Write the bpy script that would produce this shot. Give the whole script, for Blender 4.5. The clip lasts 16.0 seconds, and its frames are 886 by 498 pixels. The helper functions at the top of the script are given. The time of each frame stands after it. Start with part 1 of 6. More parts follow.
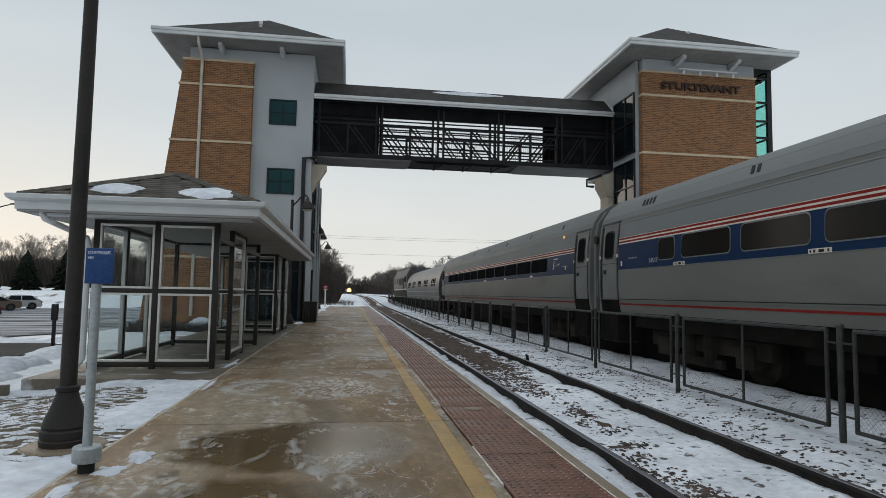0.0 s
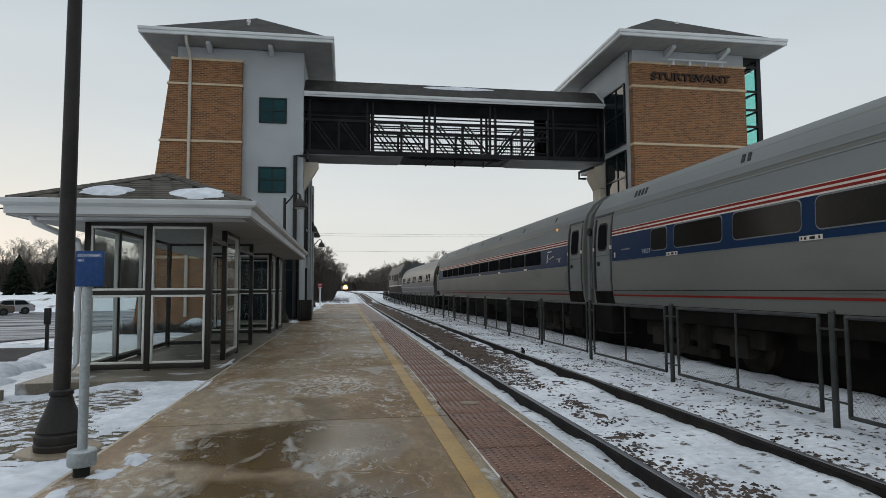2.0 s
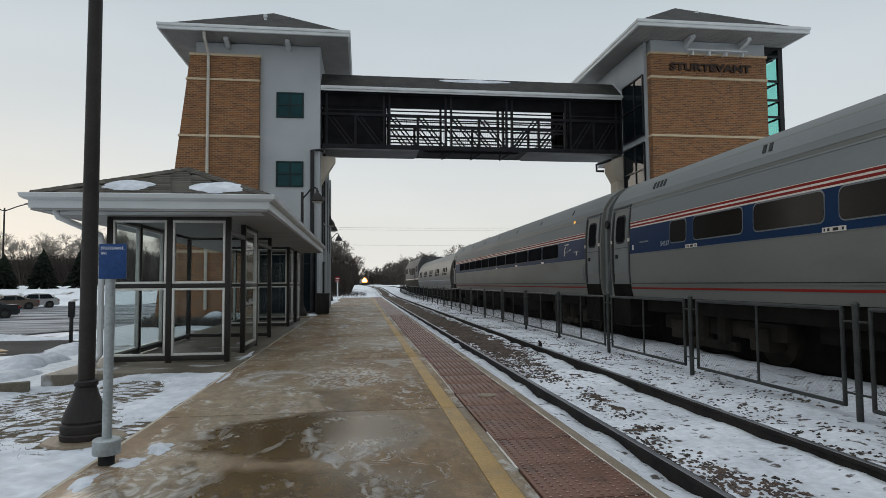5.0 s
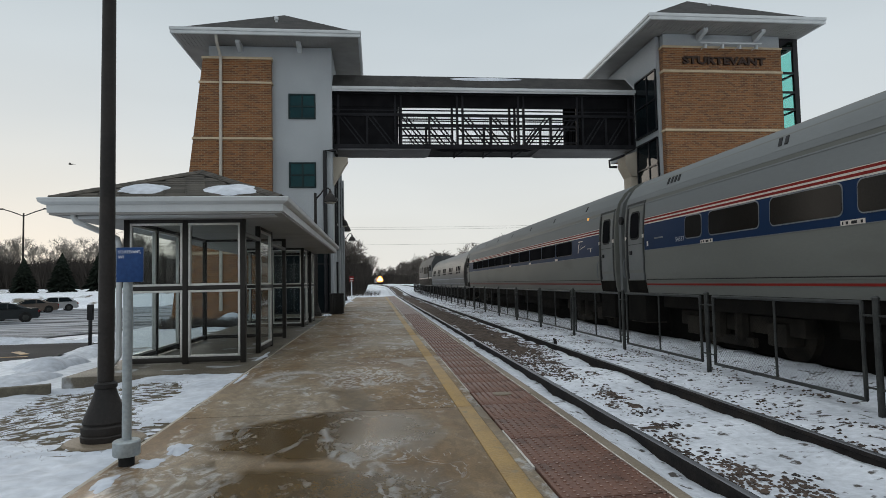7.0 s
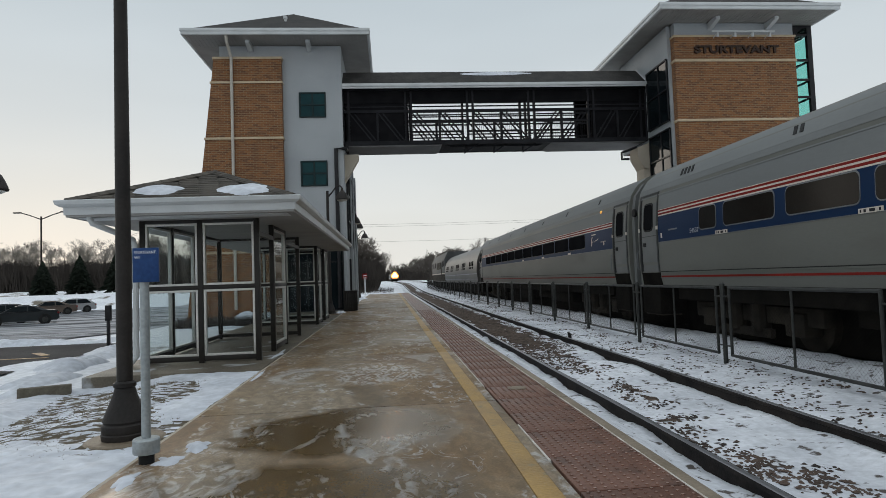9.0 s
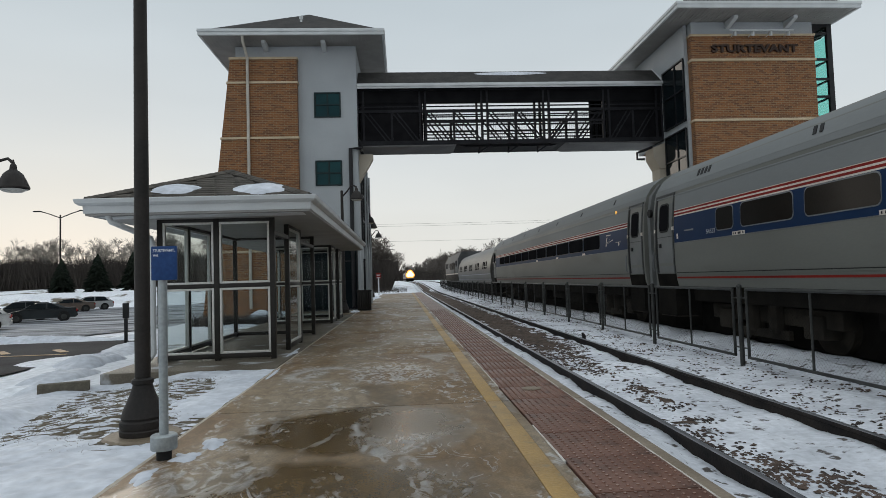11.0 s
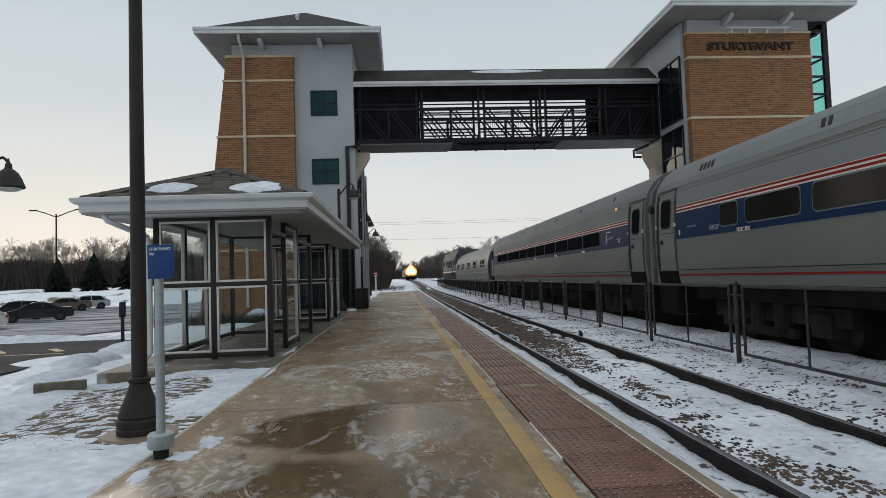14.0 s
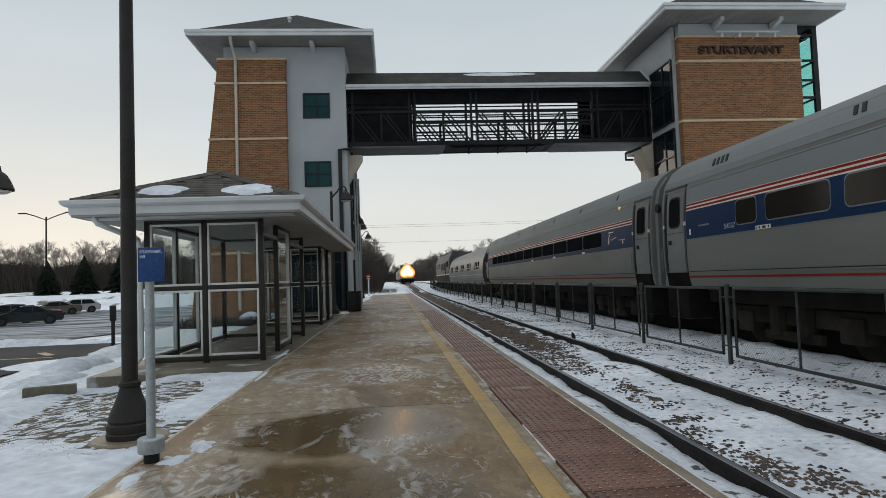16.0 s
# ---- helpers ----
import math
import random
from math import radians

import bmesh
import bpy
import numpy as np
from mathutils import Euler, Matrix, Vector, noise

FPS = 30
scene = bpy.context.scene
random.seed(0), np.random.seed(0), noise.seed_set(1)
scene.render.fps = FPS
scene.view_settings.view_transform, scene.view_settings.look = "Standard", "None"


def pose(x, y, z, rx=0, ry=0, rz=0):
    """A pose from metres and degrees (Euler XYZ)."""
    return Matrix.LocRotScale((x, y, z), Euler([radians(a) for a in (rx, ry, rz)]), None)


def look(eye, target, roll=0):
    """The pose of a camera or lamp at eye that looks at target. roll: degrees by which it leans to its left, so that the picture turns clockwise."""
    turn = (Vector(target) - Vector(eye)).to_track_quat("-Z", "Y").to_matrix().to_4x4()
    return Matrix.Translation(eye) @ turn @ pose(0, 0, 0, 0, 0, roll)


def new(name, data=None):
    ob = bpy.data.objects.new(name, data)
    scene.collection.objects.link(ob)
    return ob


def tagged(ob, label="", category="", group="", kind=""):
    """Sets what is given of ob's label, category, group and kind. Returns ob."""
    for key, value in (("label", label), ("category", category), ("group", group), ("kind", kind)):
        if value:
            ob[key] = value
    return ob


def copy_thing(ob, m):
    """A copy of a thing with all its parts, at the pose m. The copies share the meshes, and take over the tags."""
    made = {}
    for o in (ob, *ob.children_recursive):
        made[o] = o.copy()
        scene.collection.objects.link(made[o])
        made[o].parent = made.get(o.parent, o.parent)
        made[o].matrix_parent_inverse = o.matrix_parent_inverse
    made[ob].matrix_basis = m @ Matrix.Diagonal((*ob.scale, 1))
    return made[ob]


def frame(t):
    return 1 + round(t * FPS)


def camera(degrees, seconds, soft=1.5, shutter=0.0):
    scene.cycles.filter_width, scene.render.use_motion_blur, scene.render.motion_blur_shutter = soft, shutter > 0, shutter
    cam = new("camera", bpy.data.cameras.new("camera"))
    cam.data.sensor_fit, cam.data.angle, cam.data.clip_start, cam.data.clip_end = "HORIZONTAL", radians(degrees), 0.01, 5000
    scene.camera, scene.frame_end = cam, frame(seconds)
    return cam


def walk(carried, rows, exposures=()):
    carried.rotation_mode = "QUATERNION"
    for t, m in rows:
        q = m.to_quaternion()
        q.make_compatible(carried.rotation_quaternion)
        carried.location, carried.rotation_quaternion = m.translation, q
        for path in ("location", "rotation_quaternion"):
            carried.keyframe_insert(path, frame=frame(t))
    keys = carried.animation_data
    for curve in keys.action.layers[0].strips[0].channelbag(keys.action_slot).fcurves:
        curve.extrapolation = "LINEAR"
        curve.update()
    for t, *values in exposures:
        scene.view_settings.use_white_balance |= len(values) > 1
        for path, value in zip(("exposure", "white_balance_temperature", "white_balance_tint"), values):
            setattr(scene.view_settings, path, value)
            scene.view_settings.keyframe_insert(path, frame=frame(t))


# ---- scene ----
cam = camera(72.0, 16.0, soft=0.55)


def hold(x, y, z, yaw, pitch, roll):
    """A camera pose from its place, its turn to the right, its tilt upwards and its lean."""
    return pose(x, y, z, 0, 0, -yaw) @ pose(0, 0, 0, 90 + pitch, 0, 0) @ pose(0, 0, 0, 0, 0, roll)


PATH = [
    (0, 0.000, -0.008, 1.239, 8.57, 4.25, 0.90),
    (0.5, -0.001, -0.005, 1.238, 8.62, 4.21, 0.79),
    (1, 0.007, -0.005, 1.237, 9.09, 4.07, 0.22),
    (1.5, 0.015, -0.001, 1.239, 9.33, 3.95, -0.25),
    (2, 0.015, -0.007, 1.238, 9.12, 3.81, -0.38),
    (2.5, 0.012, -0.003, 1.235, 8.88, 3.74, -0.39),
    (3, 0.013, -0.004, 1.229, 8.62, 3.67, -0.43),
    (3.5, 0.014, -0.008, 1.230, 8.37, 3.54, -0.44),
    (4, 0.014, -0.007, 1.230, 8.13, 3.42, -0.46),
    (6.5, 0.004, -0.011, 1.216, 6.60, 3.08, -0.83),
    (7, 0.010, -0.008, 1.230, 6.31, 3.11, -1.18),
    (7.5, 0.000, 0.000, 1.234, 6.01, 3.05, -1.52),
    (8, 0.004, -0.001, 1.228, 5.80, 2.95, -1.86),
    (8.5, 0.013, -0.002, 1.227, 5.55, 2.88, -2.10),
    (9, 0.010, -0.008, 1.225, 5.12, 2.75, -2.11),
    (11.5, -0.005, -0.008, 1.222, 3.80, 2.78, -1.76),
    (12, 0.003, -0.005, 1.220, 3.84, 2.72, -1.78),
    (12.5, 0.000, 0.000, 1.220, 4.05, 2.65, -1.85),
    (13, -0.003, -0.006, 1.220, 4.26, 2.70, -1.93),
    (13.5, -0.002, -0.010, 1.220, 4.36, 2.71, -1.86),
    (14, -0.001, -0.010, 1.219, 4.12, 2.61, -1.95),
    (14.5, -0.001, -0.007, 1.218, 4.26, 2.78, -2.16),
    (15, -0.001, -0.005, 1.220, 4.51, 2.84, -2.11),
    (15.5, -0.001, -0.006, 1.219, 4.44, 2.69, -2.12),
    (16, 0.001, -0.003, 1.217, 4.80, 2.84, -2.05),
]
walk(cam, [(t, hold(*place)) for t, *place in PATH])

# ---- light: an even winter overcast, a little warmer low in the sky where the sun is setting ----
world = bpy.data.worlds.new("overcast")
scene.world = world
world.use_nodes = True
wn, wl = world.node_tree.nodes, world.node_tree.links
wn.clear()
SUN_EL, SUN_AZ = radians(7), radians(-28)
sky = wn.new("ShaderNodeTexSky")
sky.sky_type, sky.sun_disc, sky.sun_elevation, sky.sun_rotation = "NISHITA", False, SUN_EL, SUN_AZ
sky.air_density, sky.dust_density = 1.0, 1.0
tc = wn.new("ShaderNodeTexCoord")
sep = wn.new("ShaderNodeSeparateXYZ")
wl.new(tc.outputs["Generated"], sep.inputs[0])
ramp = wn.new("ShaderNodeValToRGB")
el = ramp.color_ramp.elements
el[0].position, el[0].color = 0.0, (0.768, 0.763, 0.732, 1)
el[1].position, el[1].color = 0.95, (0.98, 1.06, 1.12, 1)
for at, colour in ((0.10, (0.715, 0.728, 0.708)), (0.24, (0.618, 0.668, 0.695)), (0.42, (0.532, 0.602, 0.648)), (0.6, (0.635, 0.705, 0.755))):
    el.new(at).color = (*colour, 1)
wl.new(sep.outputs["Z"], ramp.inputs[0])
cloud = wn.new("ShaderNodeTexNoise")
cloud.inputs["Scale"].default_value, cloud.inputs["Detail"].default_value = 1.6, 3.0
cmap = wn.new("ShaderNodeMapping")
cmap.inputs["Scale"].default_value = (1, 1, 3.5)
wl.new(tc.outputs["Generated"], cmap.inputs[0])
wl.new(cmap.outputs[0], cloud.inputs["Vector"])
cr = wn.new("ShaderNodeMapRange")
cr.inputs["From Min"].default_value, cr.inputs["From Max"].default_value = 0.3, 0.7
cr.inputs["To Min"].default_value, cr.inputs["To Max"].default_value = 0.94, 1.05
wl.new(cloud.outputs["Fac"], cr.inputs["Value"])
vary = wn.new("ShaderNodeVectorMath")
vary.operation = "SCALE"
wl.new(ramp.outputs[0], vary.inputs[0])
wl.new(cr.outputs[0], vary.inputs["Scale"])
grey, blue = wn.new("ShaderNodeBackground"), wn.new("ShaderNodeBackground")
grey.inputs["Strength"].default_value, blue.inputs["Strength"].default_value = 1.0, 0.0035
wl.new(vary.outputs[0], grey.inputs["Color"])
wl.new(sky.outputs[0], blue.inputs["Color"])
both = wn.new("ShaderNodeAddShader")
wl.new(grey.outputs[0], both.inputs[0])
wl.new(blue.outputs[0], both.inputs[1])
wl.new(both.outputs[0], wn.new("ShaderNodeOutputWorld").inputs[0])

sun_data = bpy.data.lights.new("sun", "SUN")
sun_data.energy, sun_data.angle, sun_data.color = 0.5, radians(25), (1.0, 0.9, 0.78)
sun = new("sun", sun_data)
sun.matrix_world = look((0, 0, 0), (-math.sin(SUN_AZ) * math.cos(SUN_EL), -math.cos(SUN_AZ) * math.cos(SUN_EL), -math.sin(SUN_EL)))
scene.view_settings.exposure = 0.0

# ---- materials ----
def surface(name, a, b, scale=4.0, rough=0.6, rough2=None, metal=0.0, bump=0.15, fine=40.0, stretch=(1, 1, 1), spread=(0.35, 0.65), spot=None, island=0.0, spec=0.22, coat=0.0, speck=0.18):
    """A node material: two colours mixed by a coarse noise, fine grain and bump; spot: a third colour in (colour, scale, lo, hi, roughness) patches."""
    m = bpy.data.materials.new(name)
    m.use_nodes = True
    n, l = m.node_tree.nodes, m.node_tree.links
    p = n["Principled BSDF"]
    tex = n.new("ShaderNodeTexCoord")
    mp = n.new("ShaderNodeMapping")
    mp.inputs["Scale"].default_value = stretch
    l.new(tex.outputs["Object"], mp.inputs[0])

    def noise_node(s, detail=4.0):
        t = n.new("ShaderNodeTexNoise")
        t.inputs["Scale"].default_value, t.inputs["Detail"].default_value = s, detail
        l.new(mp.outputs[0], t.inputs["Vector"])
        return t

    def ranged(sock, lo, hi, c, d):
        r = n.new("ShaderNodeMapRange")
        for key, v in (("From Min", lo), ("From Max", hi), ("To Min", c), ("To Max", d)):
            r.inputs[key].default_value = v
        l.new(sock, r.inputs["Value"])
        return r.outputs[0]

    def mixed(fac, x, y):
        mx = n.new("ShaderNodeMix")
        mx.data_type = "RGBA"
        l.new(fac, mx.inputs["Factor"])
        for sock, v in ((mx.inputs[6], x), (mx.inputs[7], y)):
            if isinstance(v, tuple):
                sock.default_value = (*v, 1)
            else:
                l.new(v, sock)
        return mx.outputs[2]

    coarse, grain = noise_node(scale), noise_node(fine, 6.0)
    col = mixed(ranged(coarse.outputs["Fac"], *spread, 0, 1), a, b)
    dark = n.new("ShaderNodeHueSaturation")
    l.new(col, dark.inputs["Color"])
    l.new(ranged(grain.outputs["Fac"], 0.25, 0.75, 1 - speck, 1 + speck), dark.inputs["Value"])
    col = dark.outputs[0]
    if island:
        info = n.new("ShaderNodeObjectInfo")
        hv = n.new("ShaderNodeHueSaturation")
        l.new(col, hv.inputs["Color"])
        l.new(ranged(info.outputs["Random"], 0, 1, 1 - island, 1 + island), hv.inputs["Value"])
        col = hv.outputs[0]
    rsock = ranged(coarse.outputs["Fac"], *spread, rough, rough if rough2 is None else rough2)
    if spot:
        sc, ss, lo, hi, sr = spot
        sn = noise_node(ss, 5.0)
        fac = ranged(sn.outputs["Fac"], lo, hi, 0, 1)
        col = mixed(fac, col, sc)
        rm = n.new("ShaderNodeMix")
        l.new(fac, rm.inputs["Factor"])
        l.new(rsock, rm.inputs[2])
        rm.inputs[3].default_value = sr
        rsock = rm.outputs[0]
    l.new(col, p.inputs["Base Color"])
    l.new(rsock, p.inputs["Roughness"])
    p.inputs["Metallic"].default_value = metal
    p.inputs["Specular IOR Level"].default_value = spec
    p.inputs["Coat Weight"].default_value = coat
    if bump:
        bp = n.new("ShaderNodeBump")
        bp.inputs["Strength"].default_value, bp.inputs["Distance"].default_value = bump, 0.02
        l.new(grain.outputs["Fac"], bp.inputs["Height"])
        l.new(bp.outputs[0], p.inputs["Normal"])
    return m


def glass(name, tint=(0.88, 0.93, 0.93), rough=0.02, clear=0.9):
    """Thin clear glass: mostly straight through, with a real reflection."""
    m = bpy.data.materials.new(name)
    m.use_nodes = True
    n, l = m.node_tree.nodes, m.node_tree.links
    n.remove(n["Principled BSDF"])
    tr, gl, mx, fr = n.new("ShaderNodeBsdfTransparent"), n.new("ShaderNodeBsdfGlossy"), n.new("ShaderNodeMixShader"), n.new("ShaderNodeLayerWeight")
    tr.inputs[0].default_value = (*[c * clear for c in tint], 1)
    gl.inputs["Roughness"].default_value = rough
    fr.inputs["Blend"].default_value = 0.5
    pw, ma = n.new("ShaderNodeMath"), n.new("ShaderNodeMath")
    pw.operation, ma.operation = "POWER", "MULTIPLY_ADD"
    pw.inputs[1].default_value, ma.inputs[1].default_value, ma.inputs[2].default_value = 4.0, 0.6, 0.012
    l.new(fr.outputs["Facing"], pw.inputs[0])
    l.new(pw.outputs[0], ma.inputs[0])
    l.new(ma.outputs[0], mx.inputs[0])
    l.new(tr.outputs[0], mx.inputs[1])
    l.new(gl.outputs[0], mx.inputs[2])
    l.new(mx.outputs[0], n["Material Output"].inputs[0])
    return m


def glow(name, colour, strength):
    m = bpy.data.materials.new(name)
    m.use_nodes = True
    p = m.node_tree.nodes["Principled BSDF"]
    p.inputs["Base Color"].default_value = (*colour, 1)
    p.inputs["Emission Color"].default_value = (*colour, 1)
    p.inputs["Emission Strength"].default_value = strength
    return m


def brickwork(name):
    """Orange-brown running-bond brick with pale joints, laid on upright walls."""
    m = bpy.data.materials.new(name)
    m.use_nodes = True
    n, l = m.node_tree.nodes, m.node_tree.links
    p = n["Principled BSDF"]
    tex, sp, add, comb = n.new("ShaderNodeTexCoord"), n.new("ShaderNodeSeparateXYZ"), n.new("ShaderNodeMath"), n.new("ShaderNodeCombineXYZ")
    l.new(tex.outputs["Object"], sp.inputs[0])
    l.new(sp.outputs["X"], add.inputs[0])
    l.new(sp.outputs["Y"], add.inputs[1])
    l.new(add.outputs[0], comb.inputs["X"])
    l.new(sp.outputs["Z"], comb.inputs["Y"])
    br = n.new("ShaderNodeTexBrick")
    br.inputs["Color1"].default_value = (0.214, 0.084, 0.027, 1)
    br.inputs["Color2"].default_value = (0.080, 0.030, 0.016, 1)
    br.inputs["Mortar"].default_value = (0.240, 0.168, 0.096, 1)
    br.inputs["Scale"].default_value = 1.0
    br.inputs["Brick Width"].default_value, br.inputs["Row Height"].default_value = 0.235, 0.078
    br.inputs["Mortar Size"].default_value, br.inputs["Bias"].default_value = 0.0095, -0.2
    l.new(comb.outputs[0], br.inputs["Vector"])
    no = n.new("ShaderNodeTexNoise")
    no.inputs["Scale"].default_value, no.inputs["Detail"].default_value = 0.9, 6.0
    l.new(tex.outputs["Object"], no.inputs["Vector"])
    mr = n.new("ShaderNodeMapRange")
    mr.inputs["To Min"].default_value, mr.inputs["To Max"].default_value = 0.8, 1.25
    l.new(no.outputs["Fac"], mr.inputs["Value"])
    hv = n.new("ShaderNodeHueSaturation")
    l.new(br.outputs["Color"], hv.inputs["Color"])
    l.new(mr.outputs[0], hv.inputs["Value"])
    l.new(hv.outputs[0], p.inputs["Base Color"])
    p.inputs["Roughness"].default_value = 0.85
    bp = n.new("ShaderNodeBump")
    bp.invert = True
    bp.inputs["Strength"].default_value, bp.inputs["Distance"].default_value = 0.5, 0.01
    l.new(br.outputs["Fac"], bp.inputs["Height"])
    l.new(bp.outputs[0], p.inputs["Normal"])
    return m


def paving():
    """Tan platform concrete: wet brown patches, thin grey ice and a broom grain."""
    m = bpy.data.materials.new("platform_concrete")
    m.use_nodes = True
    n, l = m.node_tree.nodes, m.node_tree.links
    p = n["Principled BSDF"]
    geo = n.new("ShaderNodeNewGeometry")

    def noise_at(scale, detail, warp=0.0, stretch=(1, 1, 1), off=0.0):
        mp = n.new("ShaderNodeMapping")
        mp.inputs["Scale"].default_value = stretch
        mp.inputs["Location"].default_value = (off, off * 0.7, 0)
        l.new(geo.outputs["Position"], mp.inputs[0])
        t = n.new("ShaderNodeTexNoise")
        t.inputs["Scale"].default_value, t.inputs["Detail"].default_value, t.inputs["Distortion"].default_value = scale, detail, warp
        l.new(mp.outputs[0], t.inputs["Vector"])
        return t.outputs["Fac"]

    def ranged(sock, lo, hi, c=0.0, d=1.0):
        r = n.new("ShaderNodeMapRange")
        r.interpolation_type = "SMOOTHSTEP"
        for key, v in (("From Min", lo), ("From Max", hi), ("To Min", c), ("To Max", d)):
            r.inputs[key].default_value = v
        l.new(sock, r.inputs["Value"])
        return r.outputs[0]

    def mixed(fac, x, y):
        mx = n.new("ShaderNodeMix")
        mx.data_type = "RGBA"
        l.new(fac, mx.inputs["Factor"])
        for sock, v in ((mx.inputs[6], x), (mx.inputs[7], y)):
            if isinstance(v, tuple):
                sock.default_value = (*v, 1)
            else:
                l.new(v, sock)
        return mx.outputs[2]

    def mixval(fac, x, y):
        mx = n.new("ShaderNodeMix")
        l.new(fac, mx.inputs["Factor"])
        for sock, v in ((mx.inputs[2], x), (mx.inputs[3], y)):
            if isinstance(v, float):
                sock.default_value = v
            else:
                l.new(v, sock)
        return mx.outputs[0]

    grain = noise_at(60, 8)
    stain = noise_at(1.3, 6, 0.6, (1, 0.7, 1), 3.1)
    base = mixed(ranged(stain, 0.36, 0.66), (0.142, 0.084, 0.036), (0.218, 0.150, 0.083))
    base = mixed(ranged(noise_at(0.5, 4, 0.3, (1.3, 0.5, 1), 4.2), 0.42, 0.62, 0.0, 0.75), base, (0.232, 0.191, 0.139))
    wet = ranged(noise_at(0.75, 7, 0.7, (1.1, 0.6, 1), 7.7), 0.555, 0.60, 0.0, 0.7)

    def blob(cx, cy, rx, ry):
        """1 inside an uneven oval, 0 outside."""
        mp = n.new("ShaderNodeMapping")
        mp.inputs["Location"].default_value, mp.inputs["Scale"].default_value = (-cx / rx, -cy / ry, 0), (1 / rx, 1 / ry, 0)
        l.new(geo.outputs["Position"], mp.inputs[0])
        ln = n.new("ShaderNodeVectorMath")
        ln.operation = "LENGTH"
        l.new(mp.outputs[0], ln.inputs[0])
        ad = n.new("ShaderNodeMath")
        ad.operation = "MULTIPLY_ADD"
        l.new(noise_at(2.6, 5, 0.4, off=cx * 3), ad.inputs[0])
        ad.inputs[1].default_value = 0.7
        l.new(ln.outputs["Value"], ad.inputs[2])
        return ranged(ad.outputs[0], 1.48, 1.12)

    def most(a, b):
        mm = n.new("ShaderNodeMath")
        mm.operation = "MAXIMUM"
        l.new(a, mm.inputs[0])
        l.new(b, mm.inputs[1])
        return mm.outputs[0]

    for oval in PUDDLES:
        wet = most(wet, blob(*oval))
    base = mixed(wet, base, (0.090, 0.056, 0.021))
    ice = ranged(noise_at(1.9, 7, 1.6, (1.15, 0.55, 1), 1.9), 0.515, 0.63)
    for oval in ICY:
        ice = most(ice, blob(*oval))
    rim = noise_at(5.5, 6, 2.2, (1.2, 0.6, 1), 5.0)
    icy = n.new("ShaderNodeMath")
    icy.operation = "MULTIPLY"
    l.new(ice, icy.inputs[0])
    l.new(ranged(rim, 0.42, 0.6), icy.inputs[1])
    swirl = noise_at(3.4, 5, 1.9, (1.15, 0.6, 1), 9.3)
    line = ranged(swirl, 0.478, 0.496)
    line2 = ranged(swirl, 0.54, 0.512)
    lines = n.new("ShaderNodeMath")
    lines.operation = "MULTIPLY"
    l.new(line, lines.inputs[0])
    l.new(line2, lines.inputs[1])
    where = ranged(noise_at(0.9, 3, 0.3, (1, 1, 1), 12.0), 0.49, 0.58)
    thin = n.new("ShaderNodeMath")
    thin.operation = "MULTIPLY"
    brk = n.new("ShaderNodeMath")
    brk.operation = "MULTIPLY"
    l.new(lines.outputs[0], brk.inputs[0])
    l.new(ranged(noise_at(7.0, 3, 0.5, (1, 1, 1), 2.0), 0.45, 0.58), brk.inputs[1])
    l.new(brk.outputs[0], thin.inputs[0])
    l.new(where, thin.inputs[1])
    # a horseshoe of ice left by a dried puddle
    ring = n.new("ShaderNodeMath")
    ring.operation = "MULTIPLY"
    l.new(blob(-1.12, 8.30, 0.50, 0.66), ring.inputs[0])
    l.new(ranged(blob(-1.02, 8.22, 0.40, 0.52), 0, 0.8, 1.0, 0.0), ring.inputs[1])
    faint = n.new("ShaderNodeMath")
    faint.operation = "MULTIPLY"
    l.new(most(most(icy.outputs[0], thin.outputs[0]), ring.outputs[0]), faint.inputs[0])
    faint.inputs[1].default_value = 0.56
    base = mixed(faint.outputs[0], base, (0.44, 0.44, 0.435))
    hv = n.new("ShaderNodeHueSaturation")
    l.new(base, hv.inputs["Color"])
    speckle = n.new("ShaderNodeMath")
    speckle.operation = "MULTIPLY"
    l.new(ranged(grain, 0.3, 0.7, 0.84, 1.16), speckle.inputs[0])
    l.new(ranged(noise_at(8, 7, 0.9, (1.2, 0.7, 1), 6.6), 0.34, 0.66, 0.80, 1.16), speckle.inputs[1])
    l.new(speckle.outputs[0], hv.inputs["Value"])
    l.new(hv.outputs[0], p.inputs["Base Color"])
    r1 = mixval(wet, 0.56, 0.26)
    r2 = mixval(icy.outputs[0], r1, 0.4)
    l.new(r2, p.inputs["Roughness"])
    p.inputs["Specular IOR Level"].default_value = 0.3
    bp = n.new("ShaderNodeBump")
    bp.inputs["Strength"].default_value, bp.inputs["Distance"].default_value = 0.22, 0.006
    hsum = n.new("ShaderNodeMath")
    hsum.operation = "MULTIPLY_ADD"
    l.new(icy.outputs[0], hsum.inputs[0])
    hsum.inputs[1].default_value = 0.8
    l.new(mixval(wet, grain, 0.5), hsum.inputs[2])
    l.new(hsum.outputs[0], bp.inputs["Height"])
    l.new(bp.outputs[0], p.inputs["Normal"])
    return m


# standing water on the platform: centre and half sizes of each oval
PUDDLES = ((-0.42, 5.20, 0.98, 0.84), (-0.45, 3.50, 1.05, 0.80))
